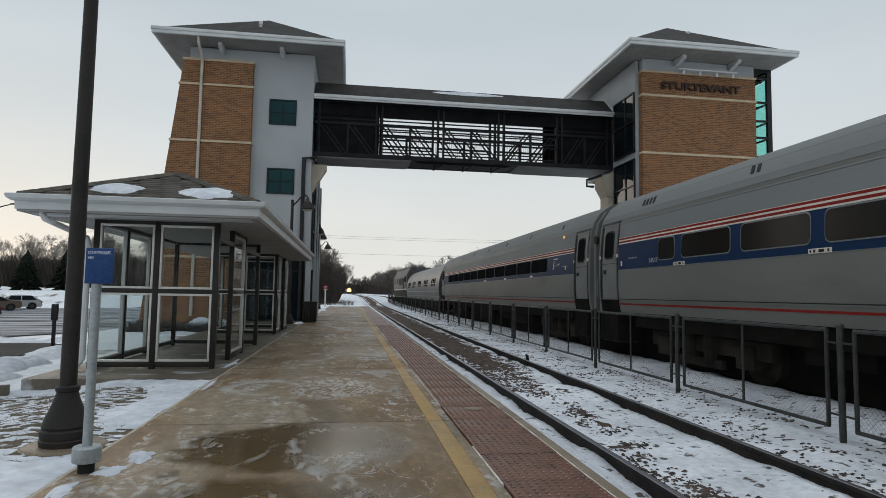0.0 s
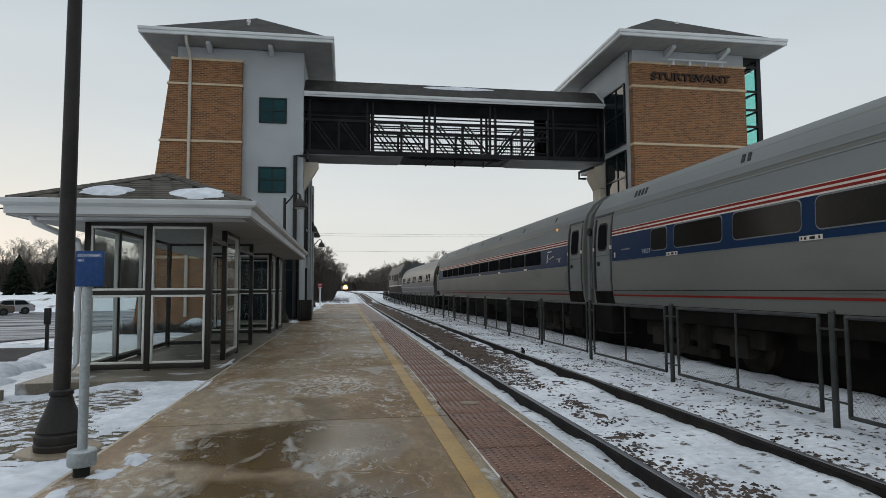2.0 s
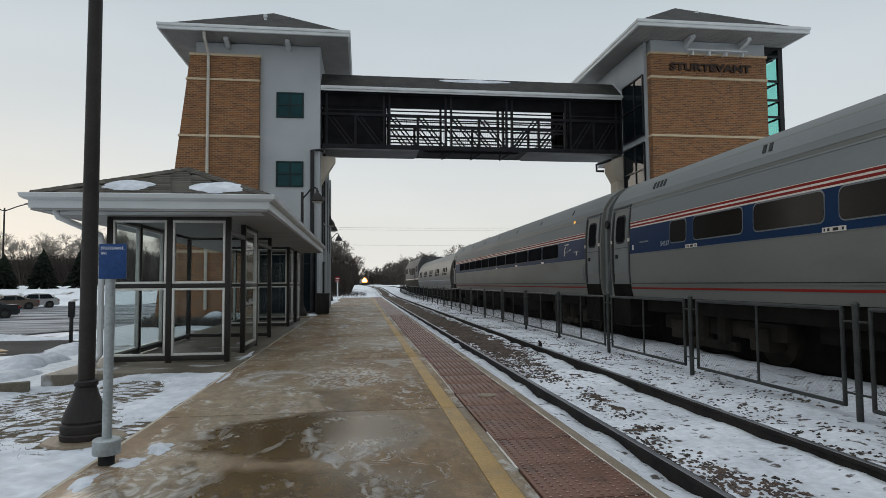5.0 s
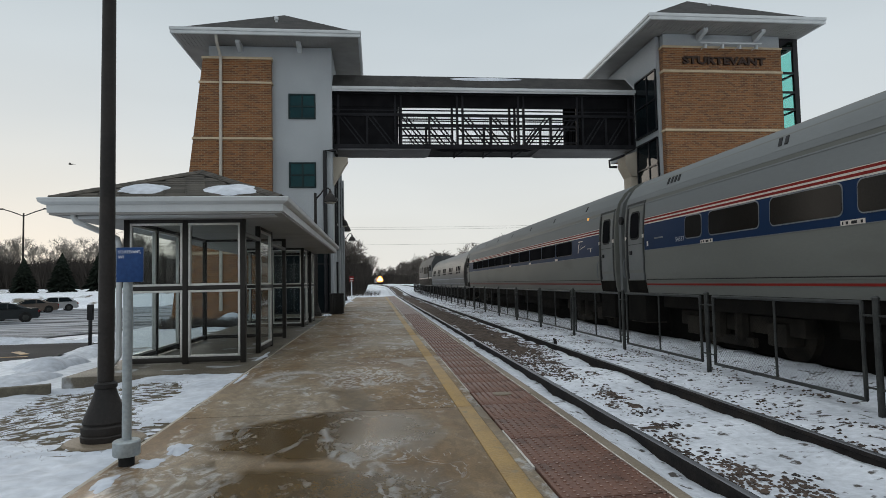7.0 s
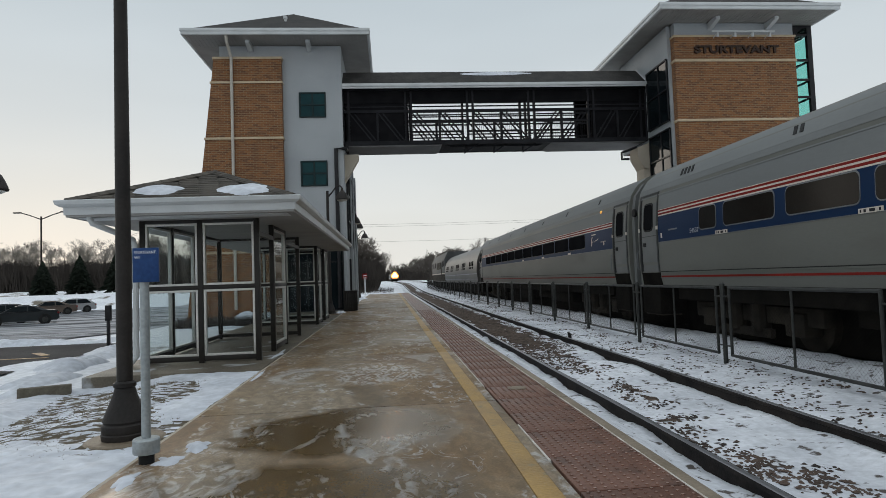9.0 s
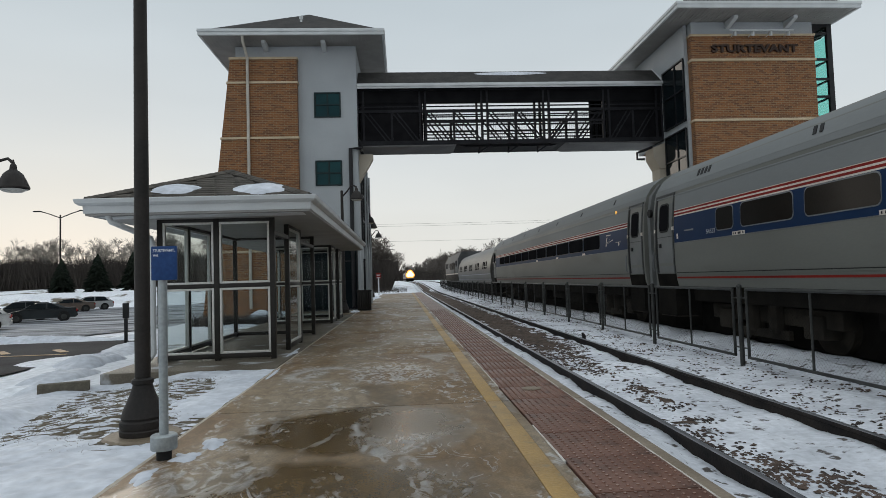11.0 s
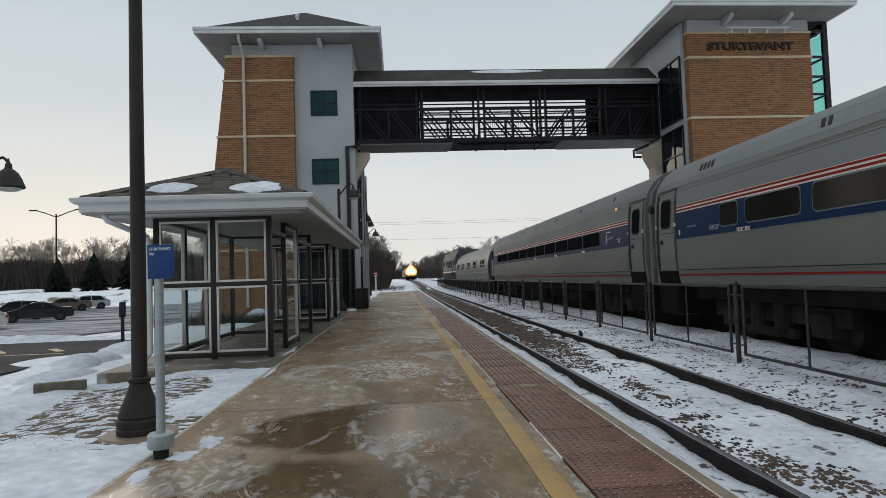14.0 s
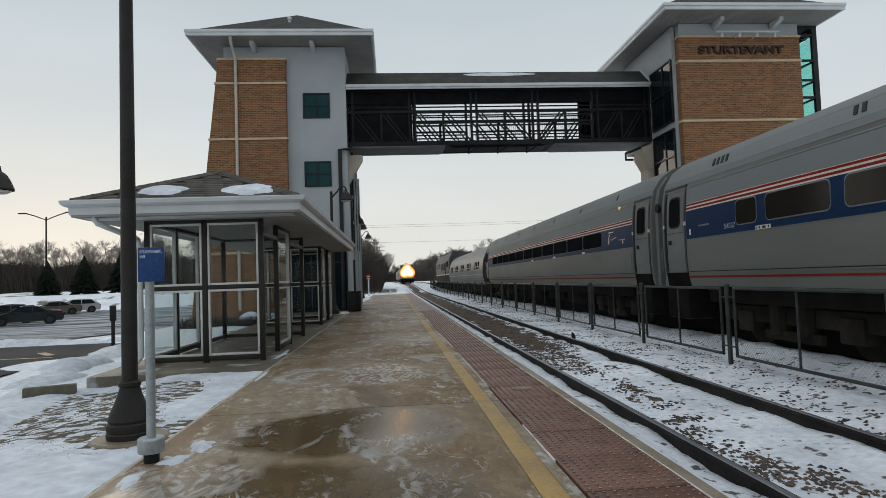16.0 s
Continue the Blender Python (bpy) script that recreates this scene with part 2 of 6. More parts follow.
# thin ice on the platform, in the same form
ICY = ((-1.30, 4.05, 0.42, 0.36), (-0.15, 8.2, 0.6, 0.9))
M = {}
M["paving"] = paving()
M["brick"] = brickwork("brick")
M["snow"] = surface("snow", (0.61, 0.635, 0.68), (0.49, 0.518, 0.57), 1.4, 0.7, bump=0.5, fine=9)
M["ground"] = surface("winter_ground", (0.79, 0.81, 0.84), (0.68, 0.70, 0.74), 0.5, 0.8, bump=0.6, fine=7, spot=((0.16, 0.14, 0.11), 0.42, 0.58, 0.66, 0.9))
M["verge"] = surface("dead_turf", (0.070, 0.058, 0.038), (0.135, 0.112, 0.078), 3.0, 0.95, bump=0.9, fine=30, stretch=(0.8, 1.8, 1), spot=((0.42, 0.43, 0.45), 9.0, 0.55, 0.66, 0.85))
M["bed"] = surface("snowy_ballast", (0.70, 0.718, 0.755), (0.54, 0.56, 0.60), 1.1, 0.75, bump=0.7, fine=14, spot=((0.09, 0.08, 0.072), 7.5, 0.60, 0.66, 0.9))
M["asphalt"] = surface("asphalt", (0.040, 0.041, 0.045), (0.068, 0.069, 0.073), 0.8, 0.9, bump=0.3, fine=30, spec=0.05, spot=((0.36, 0.375, 0.40), 0.5, 0.33, 0.62, 0.6), stretch=(0.35, 1.6, 1))
M["wet_asphalt"] = surface("wet_asphalt", (0.026, 0.026, 0.029), (0.045, 0.045, 0.047), 0.8, 0.8, bump=0.2, spec=0.05)
M["stone"] = surface("ballast_stone", (0.040, 0.032, 0.028), (0.120, 0.086, 0.068), 3, 0.85, bump=0.4)
# ballast with the standing train's shade put into its colour
M["undershade"] = surface("shaded_ballast", (0.016, 0.014, 0.012), (0.042, 0.036, 0.030), 3, 0.95, bump=0.8, fine=18, spec=0.02)
M["ballast"] = surface("brown_ballast", (0.040, 0.030, 0.024), (0.105, 0.076, 0.058), 9, 0.9, bump=1.0, fine=24, speck=0.4)
M["rail"] = surface("rail_steel", (0.020, 0.018, 0.018), (0.034, 0.029, 0.026), 3, 0.7, bump=0.2, spec=0.05)
M["railtop"] = surface("rail_head", (0.17, 0.17, 0.18), (0.26, 0.26, 0.27), 2, 0.35, metal=0.8, bump=0.1, stretch=(1, 0.1, 1))
M["yellow"] = surface("yellow_paint", (0.37, 0.235, 0.085), (0.27, 0.175, 0.075), 2.2, 0.5, bump=0.25, spot=((0.25, 0.2, 0.13), 7, 0.6, 0.68, 0.6))
# pale colour for dome tops, with the light on them painted in
M["domelit"] = surface("lit_dome", (0.40, 0.29, 0.24), (0.17, 0.095, 0.075), 5, 0.45, bump=0.1)
M["tactile"] = surface("tactile_red", (0.158, 0.078, 0.053), (0.108, 0.053, 0.038), 1.2, 0.42, bump=0.2, island=0.12, spot=((0.055, 0.034, 0.026), 2.6, 0.52, 0.70, 0.45))
M["slab"] = surface("shelter_slab", (0.15, 0.13, 0.10), (0.10, 0.085, 0.065), 1.4, 0.5, bump=0.3, spot=((0.34, 0.345, 0.35), 1.8, 0.60, 0.66, 0.6))
M["edge"] = surface("edge_concrete", (0.24, 0.195, 0.145), (0.17, 0.135, 0.095), 2, 0.55, bump=0.3)
M["caulk"] = surface("white_caulk", (0.62, 0.60, 0.56), (0.42, 0.38, 0.33), 6, 0.7, bump=0.3, spot=((0.08, 0.06, 0.05), 4, 0.62, 0.66, 0.8))
M["stucco"] = surface("grey_stucco", (0.375, 0.395, 0.41), (0.325, 0.345, 0.36), 0.5, 0.9, bump=0.25, fine=55)
M["cream"] = surface("cream_stone", (0.52, 0.42, 0.29), (0.44, 0.35, 0.24), 2, 0.8, bump=0.2)
M["palepipe"] = surface("pale_pipe", (0.50, 0.465, 0.41), (0.43, 0.40, 0.35), 2, 0.6, bump=0.05)
M["concrete"] = surface("beam_concrete", (0.45, 0.40, 0.33), (0.37, 0.33, 0.27), 1, 0.85, bump=0.25)
M["white"] = surface("white_trim", (0.56, 0.575, 0.58), (0.49, 0.505, 0.51), 1.5, 0.5, bump=0.02, speck=0.03)
M["soffit"] = surface("soffit_panel", (0.32, 0.31, 0.295), (0.27, 0.262, 0.25), 1.5, 0.6, bump=0.02, speck=0.03)
M["shingle"] = surface("shingle", (0.085, 0.075, 0.062), (0.05, 0.045, 0.04), 3, 0.9, bump=0.7, fine=50, island=0.3)
M["rooftile"] = surface("roof_shingle_far", (0.050, 0.047, 0.044), (0.032, 0.031, 0.030), 2, 0.9, bump=0.8, fine=12)
M["darkframe"] = surface("dark_bronze", (0.022, 0.020, 0.018), (0.032, 0.029, 0.026), 3, 0.38, metal=0.2, bump=0.05)
M["black"] = surface("black_steel", (0.012, 0.012, 0.014), (0.022, 0.022, 0.024), 3, 0.42, metal=0.1, bump=0.08)
M["lampblack"] = surface("cast_black", (0.018, 0.016, 0.015), (0.032, 0.027, 0.024), 3, 0.55, bump=0.2)
M["bridge"] = surface("bridge_steel", (0.013, 0.013, 0.015), (0.021, 0.021, 0.024), 2, 0.6, bump=0.0, spec=0.08)
M["bridgepanel"] = surface("bridge_screen", (0.005, 0.005, 0.006), (0.009, 0.009, 0.010), 2, 0.7, bump=0.0, spec=0.05)
M["bridgesoffit"] = surface("bridge_soffit", (0.17, 0.17, 0.175), (0.13, 0.13, 0.135), 1, 0.6, bump=0.05)
M["alu"] = surface("aluminium_frame", (0.62, 0.61, 0.58), (0.52, 0.51, 0.48), 3, 0.4, metal=0.3, bump=0.05)
M["galv"] = surface("galvanised", (0.38, 0.41, 0.42), (0.30, 0.33, 0.34), 5, 0.45, metal=0.35, bump=0.08)
M["fencegrey"] = surface("fence_tube", (0.034, 0.035, 0.034), (0.056, 0.058, 0.055), 4, 0.5, metal=0.4, bump=0.1)
M["wire"] = surface("fence_wire", (0.007, 0.007, 0.007), (0.012, 0.012, 0.012), 4, 0.7, bump=0, spec=0.04)
M["signblue"] = surface("sign_blue", (0.012, 0.045, 0.15), (0.016, 0.055, 0.17), 3, 0.4, bump=0.03)
M["letter"] = surface("white_letter", (0.75, 0.77, 0.8), (0.7, 0.72, 0.75), 3, 0.5, bump=0)
M["carnumber"] = surface("faded_number", (0.33, 0.35, 0.38), (0.28, 0.3, 0.33), 3, 0.5, bump=0)
M["brownletter"] = surface("brown_letter", (0.035, 0.02, 0.015), (0.05, 0.03, 0.022), 3, 0.5, bump=0)
M["green"] = surface("green_frame", (0.004, 0.017, 0.019), (0.006, 0.022, 0.023), 3, 0.4, bump=0.03)
M["greenglass"] = surface("green_glass", (0.006, 0.031, 0.037), (0.011, 0.052, 0.057), 0.8, 0.05, bump=0, spec=0.12)
M["darkglass"] = surface("dark_glass", (0.005, 0.008, 0.010), (0.009, 0.013, 0.015), 0.8, 0.06, bump=0, spec=0.07)
M["clear"] = glass("shelter_glass")
M["tealglass"] = glass("teal_glass", (0.74, 0.95, 0.92), 0.02, 0.97)
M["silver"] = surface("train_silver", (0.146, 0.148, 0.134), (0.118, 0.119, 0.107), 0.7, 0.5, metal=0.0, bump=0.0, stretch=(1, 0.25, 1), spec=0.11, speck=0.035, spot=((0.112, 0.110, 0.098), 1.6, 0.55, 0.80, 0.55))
# roof tone, also laid on the upper sides as painted sky light
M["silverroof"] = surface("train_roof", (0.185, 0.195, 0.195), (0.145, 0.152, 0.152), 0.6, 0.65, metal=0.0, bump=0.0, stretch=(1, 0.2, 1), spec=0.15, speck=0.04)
M["steel"] = surface("stainless", (0.125, 0.122, 0.115), (0.08, 0.078, 0.074), 0.7, 0.42, metal=0.5, speck=0.05, bump=0.03, stretch=(1, 0.2, 1))
M["trainblue"] = surface("train_blue", (0.004, 0.018, 0.054), (0.005, 0.022, 0.064), 0.9, 0.5, bump=0.0, spec=0.08, speck=0.04)
M["doorframe"] = surface("door_frame_metal", (0.06, 0.062, 0.062), (0.045, 0.047, 0.047), 1.2, 0.55, bump=0.03, spec=0.12)
M["trainred"] = surface("train_red", (0.20, 0.022, 0.018), (0.15, 0.018, 0.015), 1, 0.5, bump=0.0, spec=0.03)
M["trainwhite"] = surface("train_white", (0.60, 0.54, 0.48), (0.5, 0.45, 0.40), 1, 0.5, bump=0.0, spec=0.05)
M["traindoor"] = surface("train_door", (0.155, 0.16, 0.157), (0.12, 0.125, 0.122), 1.2, 0.55, metal=0.0, bump=0.03, spec=0.12, speck=0.05)
M["locogrey"] = surface("loco_grey", (0.085, 0.087, 0.088), (0.06, 0.062, 0.063), 1.2, 0.6, bump=0.03, spec=0.1)
M["gasket"] = surface("window_surround", (0.17, 0.18, 0.185), (0.13, 0.138, 0.145), 2, 0.45, metal=0.0, bump=0.02)
M["trainglass"] = surface("train_window", (0.010, 0.009, 0.008), (0.02, 0.018, 0.016), 0.5, 0.14, bump=0, spec=0.03)
M["fardark"] = surface("far_window", (0.008, 0.008, 0.009), (0.014, 0.014, 0.015), 0.6, 0.8, bump=0, spec=0.0)
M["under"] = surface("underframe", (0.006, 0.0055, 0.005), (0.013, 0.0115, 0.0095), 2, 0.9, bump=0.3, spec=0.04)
M["bogie"] = surface("bogie_iron", (0.014, 0.012, 0.010), (0.042, 0.036, 0.028), 2, 0.8, bump=0.4, spec=0.1)
M["rubber"] = surface("rubber", (0.010, 0.010, 0.010), (0.018, 0.018, 0.018), 4, 0.7, bump=0.2)
M["bark"] = surface("bark", (0.055, 0.046, 0.040), (0.10, 0.085, 0.075), 3, 0.95, bump=0.5)
M["twig"] = surface("twigs", (0.27, 0.245, 0.22), (0.36, 0.33, 0.30), 0.4, 0.95, bump=0)
M["darktwig"] = surface("dark_twigs", (0.085, 0.075, 0.066), (0.14, 0.122, 0.108), 0.4, 0.95, bump=0)
M["brush"] = surface("brush", (0.045, 0.039, 0.035), (0.075, 0.064, 0.056), 0.4, 0.95, bump=0)
M["spruce"] = surface("spruce", (0.010, 0.016, 0.011), (0.022, 0.03, 0.02), 2, 0.9, bump=0)
M["litter"] = surface("bin_plastic", (0.012, 0.011, 0.010), (0.02, 0.018, 0.016), 3, 0.6, bump=0.1)
M["timber"] = surface("weathered_timber", (0.17, 0.15, 0.115), (0.10, 0.09, 0.07), 4, 0.9, bump=0.5, stretch=(1, 6, 1))
M["grass"] = surface("dead_grass", (0.13, 0.10, 0.06), (0.08, 0.065, 0.04), 5, 0.95, bump=0)
M["headlamp"] = glow("headlamp", (1.0, 0.60, 0.20), 4.5)
# orange glow for the halo round the headlamps, no part of the engine
M["glare_halo"] = glow("lamp_glare", (1.0, 0.40, 0.07), 0.75)
M["amber"] = glow("amber_lamp", (1.0, 0.45, 0.08), 0.6)
M["redlamp"] = surface("tail_lamp", (0.25, 0.01, 0.01), (0.3, 0.015, 0.012), 4, 0.3, bump=0)


# ---- mesh helpers ----
def box(bm, x0, x1, y0, y1, z0, z1, bev=0.0):
    v = [bm.verts.new((x, y, z)) for x in (x0, x1) for y in (y0, y1) for z in (z0, z1)]
    faces = [bm.faces.new([v[i] for i in q]) for q in ((0, 1, 3, 2), (4, 6, 7, 5), (0, 4, 5, 1), (2, 3, 7, 6), (0, 2, 6, 4), (1, 5, 7, 3))]
    if bev:
        bmesh.ops.bevel(bm, geom=list({e for f in faces for e in f.edges}), offset=bev, segments=2, affect="EDGES", profile=0.5)
    return bm


def prism(bm, poly, axis, a, b, close=True):
    """A polygon extruded along an axis from a to b; the polygon's two numbers are the other two axes in order."""
    def at(q, w):
        c = list(q)
        c.insert(axis, w)
        return bm.verts.new(c)
    A, B = [at(q, a) for q in poly], [at(q, b) for q in poly]
    k = len(poly)
    for i in range(k):
        bm.faces.new((A[i], A[(i + 1) % k], B[(i + 1) % k], B[i]))
    if close:
        bm.faces.new(A)
        bm.faces.new(B[::-1])
    return bm


def tube(bm, pts, r, seg=8, cap=True):
    """A round bar along points; r: one radius, or one for each point."""
    pts = [Vector(q) for q in pts]
    rs = r if isinstance(r, (list, tuple)) else [r] * len(pts)
    rings = []
    side = None
    for i, q in enumerate(pts):
        d = (pts[min(i + 1, len(pts) - 1)] - pts[max(i - 1, 0)]).normalized()
        if side is None:
            side = d.orthogonal().normalized()
        side = (side - d * side.dot(d)).normalized()
        up = d.cross(side)
        rings.append([bm.verts.new(q + (side * math.cos(u) + up * math.sin(u)) * rs[i]) for u in (2 * math.pi * k / seg for k in range(seg))])
    for p0, p1 in zip(rings, rings[1:]):
        for k in range(seg):
            bm.faces.new((p0[k], p0[(k + 1) % seg], p1[(k + 1) % seg], p1[k]))
    if cap:
        bm.faces.new(rings[0][::-1])
        bm.faces.new(rings[-1])
    return bm


def lathe(bm, prof, x=0, y=0, seg=20):
    """Radius and height pairs turned round an upright axis."""
    return tube(bm, [(x, y, z) for _, z in prof], [max(rr, 0.001) for rr, _ in prof], seg)


def finish(name, bm, mat):
    me = bpy.data.meshes.new(name)
    bmesh.ops.recalc_face_normals(bm, faces=bm.faces)
    for f in bm.faces:
        f.smooth = True
    for e in bm.edges:
        if len(e.link_faces) != 2 or e.calc_face_angle(0) > 0.6:
            e.smooth = False
    bm.to_mesh(me)
    bm.free()
    me.materials.append(mat)
    return me


def part(name, bm, mat, parent=None, label=""):
    ob = new(name, bm if isinstance(bm, bpy.types.Mesh) else finish(name, bm, mat))
    ob.parent = parent
    if label:
        ob["label"] = label
    return ob


def thing(name, at, label, category, group="", kind="", rz=0):
    ob = new(name)
    ob.empty_display_size = 0.2
    ob.matrix_basis = pose(*at, 0, 0, rz)
    return tagged(ob, label, category, group, kind)


def letters(name, text, size, m, mat, parent, depth=0.004, width=None, bold=0.0):
    """Words in the built-in font, turned into a mesh; m is the pose of the lower left corner."""
    cu = bpy.data.curves.new(name, "FONT")
    cu.body, cu.size, cu.extrude, cu.resolution_u = text, size, depth, 3
    cu.offset = bold
    tmp = bpy.data.objects.new(name, cu)
    scene.collection.objects.link(tmp)
    me = bpy.data.meshes.new_from_object(tmp.evaluated_get(bpy.context.evaluated_depsgraph_get()))
    bpy.data.objects.remove(tmp)
    if width:
        xs = [v.co.x for v in me.vertices]
        k = width / (max(xs) - min(xs))
        for v in me.vertices:
            v.co.x *= k
    me.transform(m)
    me.materials.clear()
    me.materials.append(mat)
    ob = new(name, me)
    ob.parent = parent
    return ob


def B():
    return bmesh.new()


# ---- ground, track bed and rails ----
def smooth(a, b, t):
    t = min(max((t - a) / (b - a), 0), 1)
    return t * t * (3 - 2 * t)


def rise(y):
    """The land climbs gently beyond the platform's end."""
    return 0.7 * smooth(62, 130, y)


def drift(y):
    """The line bends a little to the west far down the track."""
    return -3.5e-5 * max(0, y - 90) ** 2 if y < 460 else -4.79 - 0.026 * (y - 460)


def lot_dip(y):
    """The car park falls away from the station."""
    return -0.12 * smooth(18.6, 20.6, y) - 0.66 * smooth(20, 38, y)


def land(x, y):
    """Height of the bare ground."""
    u = x - drift(y)
    bed = smooth(1.4, 1.9, u) * (1 - smooth(10, 12, u))
    z = -0.06 * (1 - bed) - 0.34 * bed
    if x < -1.9:
        z = -0.12 - 0.15 * smooth(-2.4, -4.2, x)
        z += 0.10 * smooth(0.2, 0.75, noise.noise((x * 0.5, y * 0.5, 0.3))) * smooth(9.0, 10.0, y) * (1 - smooth(-8, -9.5, x))
        z += 0.05 * math.exp(-((y - 12.2) / 1.0) ** 2) * smooth(-5.1, -6.2, x) * (0.8 + 0.4 * noise.noise((x * 0.6, y, 5)))
        z -= 0.25 * (1 - smooth(-6.2, -6.9, x)) * (1 - smooth(9.2, 9.9, y))
        far = y - 0.2 * x - 9
        z += 1.2 * smooth(72, 80, far) * smooth(-6, -14, x) * (0.85 + 0.4 * noise.noise((x * 0.08, y * 0.08, 2)))
        z += lot_dip(y) * (1 - smooth(72, 81, far)) * smooth(-8.4, -11, x)
    elif 1.9 < u < 10:
        z += 0.045 * noise.noise((x * 2.2, y * 1.6, 0)) + 0.02 * noise.noise((x * 7, y * 6, 1))
    return z + rise(y) + 0.03 * noise.noise((x * 0.8, y * 0.8, 9)) + (0 if abs(x) < 60 and y < 150 else 0.2 * noise.noise((x * 0.02, y * 0.02, 4)))


def sheet(name, xs, ys, height, mat):
    me = bpy.data.meshes.new(name)
    vs = [(x, y, height(x, y)) for y in ys for x in xs]
    k = len(xs)
    fs = [(j * k + i, j * k + i + 1, (j + 1) * k + i + 1, (j + 1) * k + i) for j in range(len(ys) - 1) for i in range(k - 1)]
    me.from_pydata(vs, [], fs)
    me.polygons.foreach_set("use_smooth", [True] * len(fs))
    me.materials.append(mat)
    return new(name, me)


def steps(*spans):
    out = []
    for a, b, d in spans:
        k = max(1, round((b - a) / d))
        out += [a + (b - a) * i / k for i in range(k)]
    return out + [spans[-1][1]]


gx = steps((-1500, -200, 130), (-200, -60, 14), (-60, -14, 2.0), (-14, -1.9, 0.28), (-1.9, 1.4, 1.1), (1.4, 7, 0.16), (7, 20, 1.0), (20, 60, 8), (60, 1500, 120))
gy = steps((-300, -12, 36), (-12, 2, 2), (2, 18, 0.22), (18, 60, 0.9), (60, 150, 3), (150, 500, 12), (500, 3000, 150))
tagged(sheet("ground", gx, gy, land, M["ground"]), "snow-covered winter ground with bare grass showing through", "ground", kind="structure")


def bed_height(x, y):
    bank = 0.23 * (1 - smooth(1.80, 2.28, x + 0.12 * noise.noise((x * 2, y * 1.3, 6)))) * (1 - smooth(40, 58, y))
    shoulder = 0.19 * smooth(5.6, 6.45, x) * (1 - smooth(6.66, 6.86, x)) * (1 + 0.25 * noise.noise((x * 1.5, y * 0.6, 3)))
    return land(x + drift(y), y) + 0.02 + bank + shoulder


bed = sheet("track_bed", steps((1.75, 7.2, 0.085), (7.2, 10.0, 0.4)), steps((-12, 2, 1.4), (2, 16, 0.12), (16, 60, 0.7), (60, 500, 8)), bed_height, M["bed"])
for v in bed.data.vertices:
    v.co.x += drift(v.co.y)
tagged(bed, "railway ballast under trampled snow", "track bed", kind="structure")

# dark sheet over the far track bed, painting the shade beneath the train
undershade = sheet("track_bed", steps((6.80, 9.5, 0.15)), steps((-12, 60, 0.6), (60, 500, 8)), lambda x, y: land(x + drift(y), y) + 0.055 + 0.02 * noise.noise((x * 6, y * 6, 1)), M["undershade"])
for v in undershade.data.vertices:
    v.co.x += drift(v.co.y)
tagged(undershade, "ballast under the train, coloured dark for the train's shade", "track bed", kind="structure")



def crown(x, y):
    """Brown ballast that stands clear of the snow along the middle of the near track, more so farther off."""
    mid = 1 - ((x - 3.12) / 0.62) ** 2
    out = 0.055 * smooth(8, 20, y) * mid - 0.016 + 0.030 * noise.noise((x * 2.4, y * 1.1, 5)) + 0.016 * noise.noise((x * 9, y * 7, 4))
    return land(x + drift(y), y) + 0.02 + min(out, 0.04)


heap = sheet("ballast_crown", steps((2.52, 3.84, 0.06)), steps((6, 30, 0.07), (30, 60, 0.25), (60, 460, 6)), crown, M["ballast"])
for v in heap.data.vertices:
    v.co.x += drift(v.co.y)
tagged(heap, "brown ballast standing clear of the snow between the rails", "ballast", kind="stuff")

RAILS = (2.42, 3.93)
FAR_RAILS = (6.85, 8.36)


def rail_run(x, top=-0.2):
    """One rail: head, web and foot, following the bend and the climb."""
    prof = [(-0.036, 0), (-0.036, -0.03), (-0.009, -0.045), (-0.009, -0.14), (-0.07, -0.155), (-0.07, -0.17), (0.07, -0.17), (0.07, -0.155), (0.009, -0.14), (0.009, -0.045), (0.036, -0.03), (0.036, 0)]
    ys = steps((-12, 90, 6), (90, 460, 12))
    root = thing("rail", (x, 0, top), "rusty dark steel running rail with a worn bright head", "rail", "rails of the line")
    me = bpy.data.meshes.new("rail_body")
    k = len(prof)
    vs = [(drift(y) + px, y, rise(y) + pz) for y in ys for px, pz in prof]
    fs = [(j * k + i, j * k + (i + 1) % k, (j + 1) * k + (i + 1) % k, (j + 1) * k + i) for j in range(len(ys) - 1) for i in range(k - 1)]
    me.from_pydata(vs, [], fs)
    me.materials.append(M["rail"])
    part("rail_body", me, None, root)
    me = bpy.data.meshes.new("rail_head")
    vs = [(drift(y) + px, y, rise(y) + pz) for y in ys for px, pz in ((-0.03, 0.0), (-0.02, 0.004), (0.02, 0.004), (0.03, 0.0))]
    fs = [(j * 4 + i, j * 4 + i + 1, j * 4 + i + 5, j * 4 + i + 4) for j in range(len(ys) - 1) for i in range(3)]
    me.from_pydata(vs, [], fs)
    me.materials.append(M["railtop"])
    part("rail_head", me, None, root, "worn bright running surface")


for rx in RAILS + FAR_RAILS:
    rail_run(rx)

# ---- platform ----
platform = thing("platform", (0, 0, 0), "low concrete station platform, wet and partly iced", "platform", kind="structure")
PX0, PX1, PEND = -1.84, 1.76, 58.0
part("platform_base", box(B(), PX0 + 0.02, PX1 - 0.02, -10, PEND - 0.02, -0.5, -0.06), M["edge"], platform)
joints = [-10] + [6.03 + 4.19 * k for k in range(-3, 13)] + [PEND]
